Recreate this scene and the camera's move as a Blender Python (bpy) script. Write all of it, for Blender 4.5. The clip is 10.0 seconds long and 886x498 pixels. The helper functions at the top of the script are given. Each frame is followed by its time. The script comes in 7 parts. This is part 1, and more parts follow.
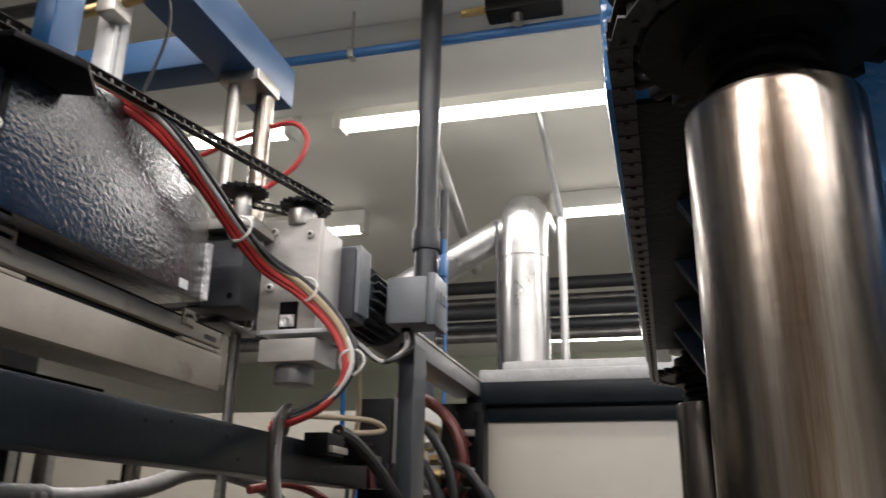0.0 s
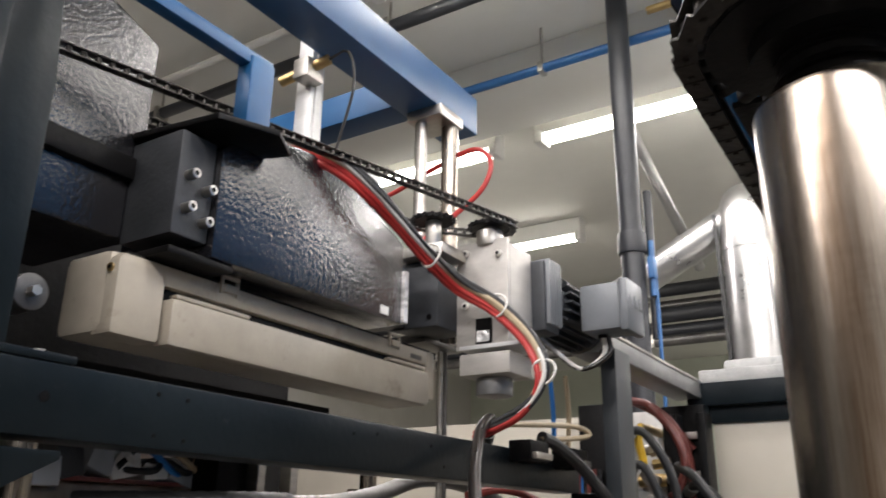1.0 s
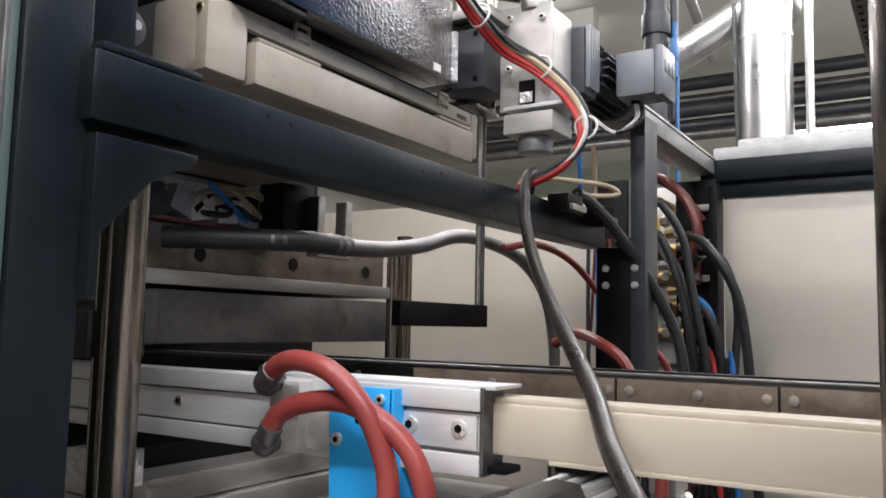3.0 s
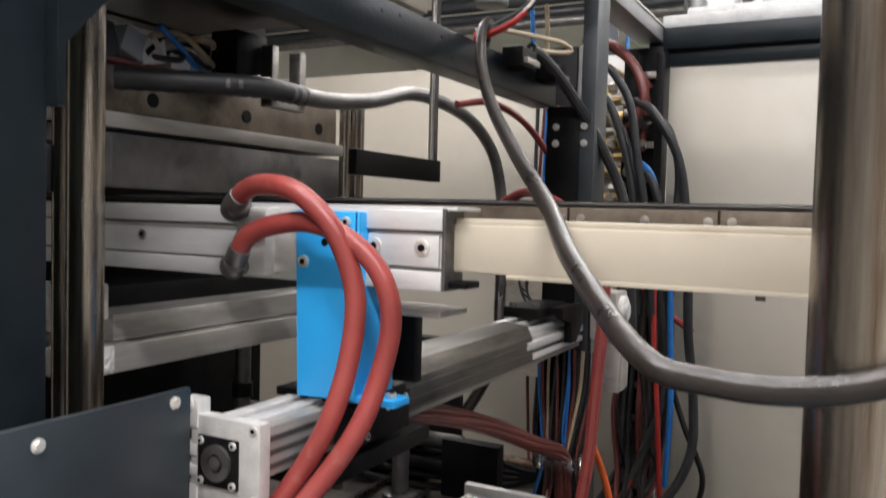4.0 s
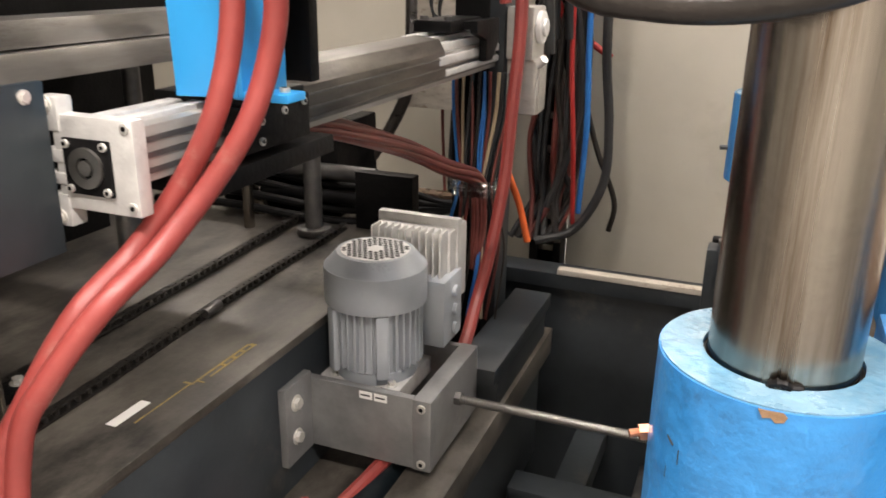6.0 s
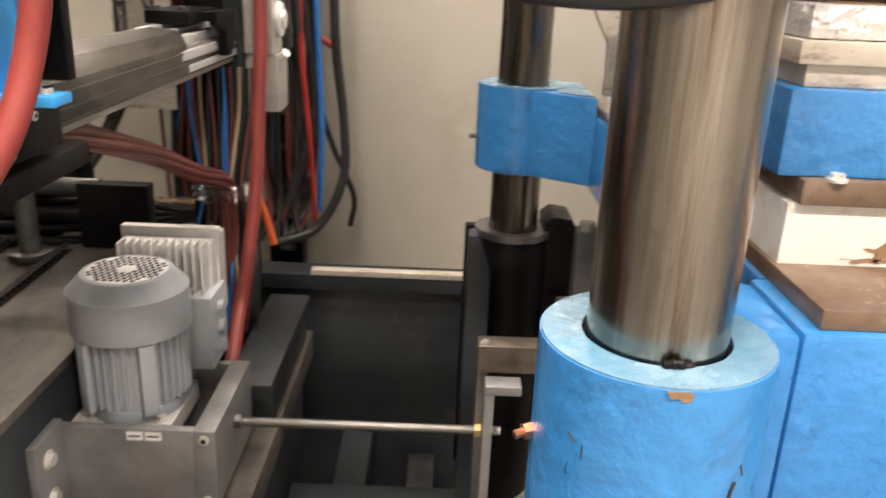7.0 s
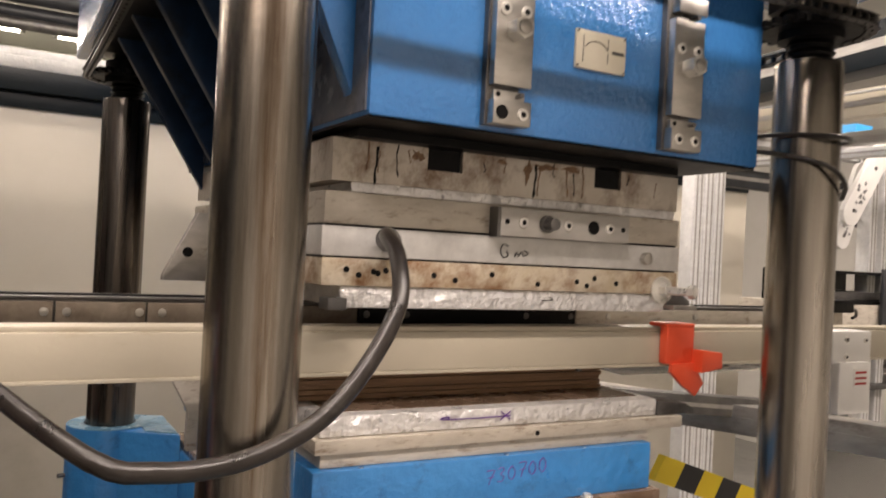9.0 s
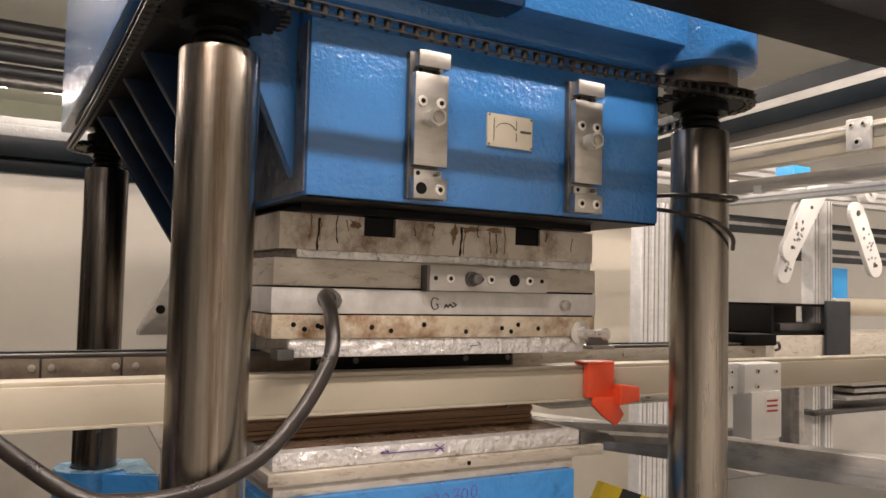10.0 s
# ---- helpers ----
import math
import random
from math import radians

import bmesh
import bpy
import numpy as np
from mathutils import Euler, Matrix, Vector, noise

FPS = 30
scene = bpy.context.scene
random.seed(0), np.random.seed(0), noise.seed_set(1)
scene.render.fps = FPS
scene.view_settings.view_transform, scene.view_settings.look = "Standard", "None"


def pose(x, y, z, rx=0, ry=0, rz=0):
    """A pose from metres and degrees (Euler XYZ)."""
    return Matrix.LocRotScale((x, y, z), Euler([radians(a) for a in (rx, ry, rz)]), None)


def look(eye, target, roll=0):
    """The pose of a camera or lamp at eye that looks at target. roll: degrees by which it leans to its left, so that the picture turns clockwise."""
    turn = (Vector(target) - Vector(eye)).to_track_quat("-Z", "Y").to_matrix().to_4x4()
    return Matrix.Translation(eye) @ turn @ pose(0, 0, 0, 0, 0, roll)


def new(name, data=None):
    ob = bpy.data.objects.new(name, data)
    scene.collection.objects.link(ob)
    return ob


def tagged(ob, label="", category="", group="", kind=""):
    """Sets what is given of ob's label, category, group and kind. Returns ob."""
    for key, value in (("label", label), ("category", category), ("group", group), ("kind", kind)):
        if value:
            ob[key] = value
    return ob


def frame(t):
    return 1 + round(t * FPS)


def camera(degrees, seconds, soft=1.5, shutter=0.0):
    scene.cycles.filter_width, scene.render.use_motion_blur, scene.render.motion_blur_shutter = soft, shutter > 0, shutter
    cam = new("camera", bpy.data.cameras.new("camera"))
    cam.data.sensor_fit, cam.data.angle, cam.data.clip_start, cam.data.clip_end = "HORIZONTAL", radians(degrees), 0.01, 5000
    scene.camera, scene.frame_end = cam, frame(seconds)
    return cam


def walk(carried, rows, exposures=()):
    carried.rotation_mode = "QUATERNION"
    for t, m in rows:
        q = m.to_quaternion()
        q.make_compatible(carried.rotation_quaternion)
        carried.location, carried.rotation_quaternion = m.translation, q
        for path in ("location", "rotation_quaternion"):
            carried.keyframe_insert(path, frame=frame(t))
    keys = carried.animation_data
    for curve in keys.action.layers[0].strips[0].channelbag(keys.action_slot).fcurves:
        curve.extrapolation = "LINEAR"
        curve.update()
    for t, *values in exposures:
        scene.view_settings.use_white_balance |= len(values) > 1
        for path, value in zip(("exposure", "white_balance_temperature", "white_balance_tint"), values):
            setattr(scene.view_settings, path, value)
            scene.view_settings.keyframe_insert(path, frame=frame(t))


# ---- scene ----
cam = camera(57.8, 10.0, 1.5, 0.3)
PATH = [
    (0, (-0.008, 0.017, 1.585), (-0.509, 1.843, 2.231), 1.0),
    (0.5, (0.076, -0.001, 1.587), (-0.741, 1.696, 2.26), 1.2),
    (1, (0.099, -0.012, 1.575), (-0.919, 1.579, 2.232), 0.8),
    (1.5, (0.083, -0.024, 1.533), (-1.108, 1.518, 1.985), 1.6),
    (2, (0.066, -0.05, 1.514), (-1.149, 1.489, 1.908), 1.8),
    (2.5, (0.06, -0.094, 1.478), (-1.086, 1.521, 1.761), 1.4),
    (2.7, (0.056, -0.111, 1.47), (-1.046, 1.541, 1.712), 1.2),
    (3.8, (0.054, -0.17, 1.41), (-0.909, 1.583, 1.4), 1.5),
    (4, (0.053, -0.174, 1.387), (-0.876, 1.594, 1.297), 1.5),
    (4.5, (0.061, -0.181, 1.346), (-0.823, 1.59, 1.061), 1.4),
    (5, (0.055, -0.184, 1.321), (-0.795, 1.574, 0.89), 1.2),
    (5.2, (0.052, -0.182, 1.313), (-0.784, 1.572, 0.84), 1.2),
    (6.3, (0.017, -0.054, 1.28), (-0.573, 1.72, 0.57), 1.1),
    (6.5, (0.002, -0.042, 1.272), (-0.492, 1.757, 0.552), 1.5),
    (7, (-0.099, -0.058, 1.28), (-0.079, 1.83, 0.622), 2.5),
    (7.5, (-0.176, -0.112, 1.317), (0.247, 1.778, 0.819), 3.3),
    (8, (-0.171, -0.138, 1.34), (0.573, 1.685, 0.99), 2.8),
    (8.2, (-0.175, -0.169, 1.375), (0.645, 1.631, 1.074), 2.8),
    (8.3, (-0.184, -0.18, 1.393), (0.71, 1.594, 1.16), 2.7),
    (8.5, (-0.169, -0.224, 1.438), (0.739, 1.548, 1.249), 3.0),
    (9, (-0.175, -0.364, 1.488), (0.794, 1.386, 1.502), 2.9),
    (9.5, (-0.182, -0.495, 1.509), (0.801, 1.245, 1.578), 2.7),
    (10, (-0.185, -0.564, 1.52), (0.801, 1.173, 1.624), 1.4),
]
walk(cam, [(t, look(eye, target, roll)) for t, eye, target, roll in PATH],
     [(0, -0.2, 6150, 10), (1, 0.28, 6150, 10), (2, 0.38, 5950, 10), (2.7, 0.42, 5850, 10), (4, 0.64, 6000, 9), (5, 0.99, 6150, 9), (6.5, 1.32, 6850, 11), (7, 1.27, 7000, 12),
      (7.5, 0.95, 7100, 13), (8, 0.6, 7100, 13), (8.5, 0.5, 7100, 14), (9.2, 0.26, 7050, 15), (10, 0.26, 7050, 15)])
# ---------------------------------------------------------------- light
world = bpy.data.worlds.new("world")
scene.world = world
world.use_nodes = True
world.node_tree.nodes["Background"].inputs[0].default_value = (0.9, 0.95, 1.0, 1)
world.node_tree.nodes["Background"].inputs[1].default_value = 0.012

TUBE_ROWS = [(-1.52, 3.42), (-3.30, 3.42), (0.35, 3.42), (-3.44, 4.87), (-0.62, 4.87), (1.2, 4.87), (-1.6, 8.6), (0.2, 8.6),
             (-1.9, -0.9), (0.1, -0.9), (2.1, -0.9), (2.2, 3.42), (3.4, 4.87), (-1.52, 1.97), (0.35, 1.97), (2.2, 1.97), (-1.52, 0.52), (0.35, 0.52), (2.2, 0.52)]
LAMP_Z = 3.50


def ceiling_lamp_light(x, y):
    lamp = bpy.data.lights.new("tube_light", "AREA")
    lamp.shape, lamp.size, lamp.size_y = "RECTANGLE", 1.5, 0.10
    lamp.energy, lamp.color = 58.0 if y < 0 else 20.0 if y < 1 else 7.0 if y < 2 else 20.0, (1.0, 0.91, 0.875)
    ob = new("tube_light", lamp)
    ob.matrix_world = Matrix.Translation((x + 0.78, y, LAMP_Z - 0.075))


for lx, ly in TUBE_ROWS:
    ceiling_lamp_light(lx, ly)


# ---------------------------------------------------------------- materials
def material(name, a, b, rough=0.5, metal=0.0, scale=8.0, stretch=(1, 1, 1), bump=0.0, bump_scale=60.0, rough_var=0.15,
             stain=None, stain_amount=0.35, stain_scale=5.0, coat=0.0, depth=0.004, spec=0.5, detail=8.0):
    """Two-scale colour noise between a and b, stains of a third colour, fine relief."""
    m = bpy.data.materials.new(name)
    m.use_nodes = True
    nt = m.node_tree
    n, l = nt.nodes, nt.links
    bsdf = n["Principled BSDF"]
    tc = n.new("ShaderNodeTexCoord")
    mp = n.new("ShaderNodeMapping")
    mp.inputs["Scale"].default_value = stretch
    l.new(tc.outputs["Object"], mp.inputs["Vector"])
    n1 = n.new("ShaderNodeTexNoise")
    n1.inputs["Scale"].default_value = scale
    n1.inputs["Detail"].default_value = detail
    n1.inputs["Roughness"].default_value = 0.65
    l.new(mp.outputs[0], n1.inputs["Vector"])
    ramp = n.new("ShaderNodeValToRGB")
    ramp.color_ramp.elements[0].position, ramp.color_ramp.elements[1].position = 0.32, 0.68
    ramp.color_ramp.elements[0].color, ramp.color_ramp.elements[1].color = (*a, 1), (*b, 1)
    l.new(n1.outputs["Fac"], ramp.inputs[0])
    colour = ramp.outputs[0]
    if stain:
        n2 = n.new("ShaderNodeTexNoise")
        n2.inputs["Scale"].default_value = stain_scale
        n2.inputs["Detail"].default_value = 9
        n2.inputs["Roughness"].default_value = 0.72
        l.new(mp.outputs[0], n2.inputs["Vector"])
        r2 = n.new("ShaderNodeValToRGB")
        r2.color_ramp.elements[0].position = 0.68 - 0.3 * stain_amount
        r2.color_ramp.elements[1].position = 0.82 - 0.2 * stain_amount
        l.new(n2.outputs["Fac"], r2.inputs[0])
        mix = n.new("ShaderNodeMixRGB")
        mix.inputs[2].default_value = (*stain, 1)
        l.new(r2.outputs[0], mix.inputs[0])
        l.new(colour, mix.inputs[1])
        colour = mix.outputs[0]
    l.new(colour, bsdf.inputs["Base Color"])
    bsdf.inputs["Metallic"].default_value = metal
    bsdf.inputs["Coat Weight"].default_value = coat
    bsdf.inputs["Specular IOR Level"].default_value = spec
    mr = n.new("ShaderNodeMapRange")
    mr.inputs["To Min"].default_value = max(0.03, rough - rough_var)
    mr.inputs["To Max"].default_value = min(1.0, rough + rough_var)
    l.new(n1.outputs["Fac"], mr.inputs["Value"])
    l.new(mr.outputs[0], bsdf.inputs["Roughness"])
    if bump:
        n3 = n.new("ShaderNodeTexNoise")
        n3.inputs["Scale"].default_value = bump_scale
        n3.inputs["Detail"].default_value = 4
        l.new(tc.outputs["Object"], n3.inputs["Vector"])
        bp = n.new("ShaderNodeBump")
        bp.inputs["Strength"].default_value = bump
        bp.inputs["Distance"].default_value = depth
        l.new(n3.outputs["Fac"], bp.inputs["Height"])
        l.new(bp.outputs[0], bsdf.inputs["Normal"])
        if coat:
            l.new(bp.outputs[0], bsdf.inputs["Coat Normal"])
            bsdf.inputs["Coat Roughness"].default_value = 0.12
    return m


def glow(name, colour, strength):
    m = bpy.data.materials.new(name)
    m.use_nodes = True
    b = m.node_tree.nodes["Principled BSDF"]
    b.inputs["Base Color"].default_value = (0.9, 0.9, 0.9, 1)
    b.inputs["Emission Color"].default_value = (*colour, 1)
    b.inputs["Emission Strength"].default_value = strength
    return m


def clear(name, tint, rough=0.05):
    m = bpy.data.materials.new(name)
    m.use_nodes = True
    b = m.node_tree.nodes["Principled BSDF"]
    b.inputs["Base Color"].default_value = (*tint, 1)
    b.inputs["Transmission Weight"].default_value = 1.0
    b.inputs["Roughness"].default_value = rough
    b.inputs["IOR"].default_value = 1.3
    return m


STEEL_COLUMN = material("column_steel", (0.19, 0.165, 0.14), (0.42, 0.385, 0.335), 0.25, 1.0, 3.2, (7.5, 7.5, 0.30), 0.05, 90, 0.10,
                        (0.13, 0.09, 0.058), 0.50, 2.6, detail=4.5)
# darker, browner column steel for the rear pair
STEEL_REAR = material("dark_rear_column_steel", (0.06, 0.05, 0.042), (0.24, 0.215, 0.19), 0.28, 1.0, 3.5, (7.5, 7.5, 0.25), 0.05, 120, 0.12,
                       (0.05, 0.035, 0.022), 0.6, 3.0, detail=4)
STEEL = material("machined_steel", (0.40, 0.38, 0.35), (0.58, 0.56, 0.52), 0.38, 1.0, 14, (1, 1, 3), 0.04, 160, 0.12,
                 (0.25, 0.2, 0.15), 0.25, 9)
ALU = material("aluminium", (0.60, 0.60, 0.59), (0.72, 0.72, 0.71), 0.40, 0.4, 10, (1, 6, 6), 0.03, 200, 0.1, (0.40, 0.39, 0.37), 0.2, 6)
ALU_CAST = material("cast_aluminium", (0.55, 0.54, 0.52), (0.70, 0.69, 0.66), 0.55, 0.5, 30, (1, 1, 1), 0.12, 220, 0.1, (0.35, 0.33, 0.30), 0.25, 12)
ALU_WORN = material("worn_grey_aluminium", (0.30, 0.285, 0.26), (0.46, 0.44, 0.41), 0.36, 0.5, 8, (3, 0.4, 3), 0.05, 160, 0.1, (0.17, 0.155, 0.14), 0.45, 7)
STEEL_DARK = material("dark_steel", (0.10, 0.10, 0.10), (0.20, 0.19, 0.18), 0.42, 0.8, 12, (1, 1, 1), 0.06, 120, 0.12, (0.05, 0.045, 0.04), 0.4, 7)
MOULD_STEEL = material("mould_steel", (0.46, 0.415, 0.345), (0.62, 0.57, 0.49), 0.45, 0.15, 14, (1, 1, 3), 0.12, 140, 0.12,
                       (0.20, 0.125, 0.07), 0.48, 26)
MOULD_STREAK = material("oil_streaked_steel", (0.46, 0.41, 0.34), (0.62, 0.57, 0.50), 0.42, 0.3, 9, (1, 1, 0.8), 0.12, 120, 0.12,
                        (0.13, 0.065, 0.028), 0.74, 13)
MOULD_RUST = material("rust_stained_plate", (0.52, 0.43, 0.29), (0.66, 0.60, 0.50), 0.48, 0.2, 14, (1, 1, 1), 0.4, 90, 0.12,
                      (0.22, 0.10, 0.035), 0.86, 20)
FOIL = material("crinkled_foil", (0.74, 0.73, 0.72), (0.86, 0.85, 0.84), 0.30, 0.45, 25, (1, 1, 1), 1.0, 60, 0.12, (0.50, 0.47, 0.44), 0.35, 30, 0.0, 0.012)
WHITE_PLATE = material("worn_white_plate", (0.62, 0.59, 0.54), (0.74, 0.72, 0.67), 0.5, 0.1, 9, (1, 1, 1), 0.10, 120, 0.1, (0.33, 0.15, 0.045), 0.60, 9)
BROWN_PLATE = material("oily_brown_plate", (0.10, 0.062, 0.038), (0.22, 0.155, 0.11), 0.27, 0.15, 11, (1, 1, 1), 0.08, 100, 0.12, (0.055, 0.034, 0.022), 0.5, 9)
WOODY = material("laminated_brown_block", (0.16, 0.085, 0.04), (0.27, 0.16, 0.085), 0.6, 0.0, 6, (0.6, 3, 30), 0.15, 90)
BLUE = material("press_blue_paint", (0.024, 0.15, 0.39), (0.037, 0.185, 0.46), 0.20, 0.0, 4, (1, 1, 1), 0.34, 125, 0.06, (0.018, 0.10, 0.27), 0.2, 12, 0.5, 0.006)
BLUE_WORN = material("worn_light_blue_paint", (0.018, 0.155, 0.40), (0.034, 0.21, 0.49), 0.30, 0.0, 7, (1, 1, 1), 0.42, 34, 0.10,
                     (0.012, 0.06, 0.15), 0.42, 16, 0.25, 0.010)
BLUE_EDGE = material("scuffed_blue_top", (0.075, 0.20, 0.31), (0.20, 0.31, 0.38), 0.27, 0.1, 18, (1, 1, 1), 0.5, 70, 0.12, (0.07, 0.22, 0.38), 0.6, 9)
BLUE_BRACKET = material("bright_blue_paint", (0.03, 0.34, 0.76), (0.045, 0.38, 0.82), 0.40, 0.0, 6, (1, 1, 1), 0.03, 120, 0.05, (0.5, 0.6, 0.7), 0.02, 30)
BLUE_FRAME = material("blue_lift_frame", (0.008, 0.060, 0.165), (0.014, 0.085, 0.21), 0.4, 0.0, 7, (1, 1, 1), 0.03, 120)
NAVY = material("dark_blue_grey_frame_paint", (0.0048, 0.0075, 0.0095), (0.010, 0.0145, 0.0175), 0.33, 0.0, 5, (1, 1, 1), 0.10, 90, 0.12, (0.035, 0.038, 0.04), 0.12, 22, spec=0.2)
GREY_PAINT = material("grey_pit_paint", (0.016, 0.020, 0.024), (0.036, 0.042, 0.046), 0.45, 0.0, 4, (1, 1, 1), 0.08, 70, 0.12, (0.075, 0.068, 0.058), 0.32, 6, spec=0.35)
# darkened copy of the press blue: grease, and shade put into the colour
GREASY_SHADED_BLUE = material("greasy_shaded_blue_paint", (0.004, 0.014, 0.036), (0.010, 0.040, 0.10), 0.38, 0.0, 7, (1, 1, 1), 0.15, 80, 0.12, (0.004, 0.005, 0.007), 0.5, 6, spec=0.3)
SLATE = material("slate_grey_guard_paint", (0.017, 0.023, 0.027), (0.027, 0.035, 0.040), 0.36, 0.0, 4, (1, 1, 1), 0.06, 90, 0.12, (0.045, 0.050, 0.052), 0.2, 6)
GREEN_GREY = material("grey_green_door_paint", (0.045, 0.068, 0.062), (0.065, 0.090, 0.083), 0.42, 0.0, 4, (1, 1, 1), 0.04, 100)
# dust and oil, with colours lowered and dark blotches grown for the station's shade
TABLE = material("dusty_shaded_base_plate", (0.040, 0.035, 0.029), (0.145, 0.130, 0.110), 0.44, 0.15, 6, (1.5, 0.7, 1), 0.15, 60, 0.14, (0.009, 0.008, 0.007), 0.78, 3.5)
BLACK_LACQUER = material("black_hammer_lacquer", (0.008, 0.008, 0.010), (0.016, 0.016, 0.018), 0.22, 0.0, 8, (1, 1, 1), 0.34, 135, 0.05, coat=1.0, depth=0.0045)
# for greasy and black parts; also stands in for shade on some sheets
BLACK = material("black_grease_and_shade", (0.0022, 0.0022, 0.0025), (0.0075, 0.007, 0.007), 0.44, 0.0, 15, (1, 1, 1), 0.2, 100, 0.15, spec=0.13)
RUBBER = material("black_rubber", (0.012, 0.012, 0.013), (0.03, 0.03, 0.03), 0.48, 0.0, 20, (1, 1, 1), 0.05, 150)
BEIGE = material("yellowed_beige_plastic", (0.29, 0.26, 0.205), (0.42, 0.38, 0.31), 0.40, 0.0, 5, (1, 1, 1), 0.04, 160, 0.1, (0.17, 0.14, 0.10), 0.38, 9)
CREAM = material("cream_painted_steel", (0.43, 0.385, 0.30), (0.50, 0.455, 0.36), 0.40, 0.0, 4, (0.4, 1, 1), 0.03, 130, 0.08, (0.34, 0.27, 0.18), 0.22, 6)
CREAM_WALL = material("cream_cabinet_panel", (0.47, 0.435, 0.36), (0.54, 0.50, 0.42), 0.45, 0.0, 2.0, (1, 1, 1), 0.03, 70, 0.08, (0.40, 0.365, 0.29), 0.3, 1.5)
CHAIN = material("oiled_chain", (0.010, 0.009, 0.008), (0.055, 0.050, 0.045), 0.33, 0.6, 60, (1, 1, 1), 0.1, 200)
BOLT = material("zinc_bolt", (0.66, 0.64, 0.59), (0.80, 0.78, 0.73), 0.30, 0.6, 40)
BRASS = material("brass_fitting", (0.50, 0.36, 0.16), (0.62, 0.46, 0.22), 0.35, 1.0, 30)
COPPER = material("copper_nipple", (0.55, 0.22, 0.12), (0.66, 0.30, 0.18), 0.3, 1.0, 30)
GALV = material("galvanised_duct", (0.38, 0.38, 0.38), (0.56, 0.56, 0.55), 0.30, 0.9, 6, (1, 1, 1), 0.05, 40, 0.1)
HOSE_GREY = material("grey_sleeved_hose", (0.012, 0.0095, 0.008), (0.026, 0.021, 0.0175), 0.30, 0.1, 20, (1, 1, 1), 0.12, 260, 0.1, (0.06, 0.055, 0.05), 0.4, 8)
HOSE_SILVER = material("silvery_corrugated_hose", (0.10, 0.096, 0.09), (0.17, 0.163, 0.153), 0.34, 0.4, 20, (1, 1, 1), 0.12, 200)
HOSE_RED = material("faded_red_hose", (0.21, 0.034, 0.030), (0.29, 0.052, 0.044), 0.42, 0.0, 9, (1, 1, 1), 0.06, 200, 0.1, (0.32, 0.14, 0.11), 0.30, 8)
CABLE_RED = material("red_cable", (0.36, 0.022, 0.02), (0.44, 0.036, 0.03), 0.4, 0.0, 20)
CABLE_ORANGE = material("orange_cable", (0.78, 0.13, 0.03), (0.85, 0.17, 0.04), 0.45, 0.0, 20)
CABLE_MAROON = material("dark_red_hydraulic_hose", (0.10, 0.022, 0.018), (0.19, 0.05, 0.04), 0.35, 0.0, 20)
CABLE_BLUE = material("blue_air_line", (0.02, 0.15, 0.47), (0.03, 0.20, 0.56), 0.4, 0.0, 20)
CABLE_TAN = material("tan_wire", (0.36, 0.28, 0.17), (0.46, 0.37, 0.24), 0.5, 0.0, 20)
CABLE_WHITE = material("white_wire", (0.62, 0.60, 0.55), (0.72, 0.70, 0.65), 0.45, 0.0, 20)
YELLOW = material("yellow_lever", (0.72, 0.45, 0.02), (0.80, 0.52, 0.03), 0.4, 0.0, 20)
YELLOW_FADED = material("worn_yellow_marking", (0.40, 0.27, 0.05), (0.20, 0.15, 0.06), 0.6, 0.0, 45)
MOTOR_GREY = material("motor_grey_paint", (0.35, 0.375, 0.40), (0.42, 0.445, 0.47), 0.36, 0.0, 8, (1, 1, 1), 0.06, 140, 0.08, (0.20, 0.20, 0.20), 0.15, 12)
MOTOR_DARK = material("dark_grey_cast_housing", (0.022, 0.025, 0.028), (0.042, 0.045, 0.05), 0.5, 0.1, 14, (1, 1, 1), 0.15, 160)
CEILING = material("white_ceiling", (0.66, 0.65, 0.60), (0.72, 0.71, 0.66), 0.7, 0.0, 2, (1, 1, 1), 0.03, 40)
WALL = material("pale_grey_green_wall", (0.50, 0.53, 0.44), (0.56, 0.59, 0.50), 0.7, 0.0, 2, (1, 1, 1), 0.03, 40)
WALL_GREY = material("grey_hall_wall", (0.50, 0.48, 0.44), (0.57, 0.55, 0.51), 0.7, 0.0, 2, (1, 1, 1), 0.03, 40)
FLOOR = material("concrete_floor", (0.17, 0.165, 0.155), (0.26, 0.25, 0.235), 0.55, 0.0, 3, (1, 1, 1), 0.08, 50, 0.15, (0.09, 0.085, 0.08), 0.35, 2)
PIPE_GREY = material("grey_plastic_pipe", (0.022, 0.024, 0.029), (0.036, 0.038, 0.044), 0.4, 0.0, 8)
PIPE_BLUE = material("blue_pipe", (0.025, 0.10, 0.27), (0.035, 0.13, 0.32), 0.4, 0.0, 8)
WHITE_PAINT = material("white_enamel", (0.70, 0.69, 0.66), (0.78, 0.77, 0.74), 0.4, 0.0, 6)
PAPER = material("white_paper", (0.74, 0.73, 0.70), (0.80, 0.79, 0.76), 0.7, 0.0, 12)
GREY_STEEL = material("brushed_grey_steel", (0.20, 0.20, 0.20), (0.30, 0.30, 0.295), 0.42, 0.45, 12, (1, 1, 1), 0.05, 150, 0.1, (0.13, 0.12, 0.11), 0.3, 7)
TAN_RUST = material("bare_rusty_patch", (0.17, 0.10, 0.052), (0.31, 0.20, 0.115), 0.55, 0.1, 40, (1, 1, 1), 0.3, 160)
AXIS_DARK = material("grimy_axis_cover", (0.045, 0.040, 0.034), (0.15, 0.135, 0.115), 0.36, 0.5, 9, (3, 0.5, 3), 0.08, 140, 0.1, (0.028, 0.024, 0.02), 0.45, 8)
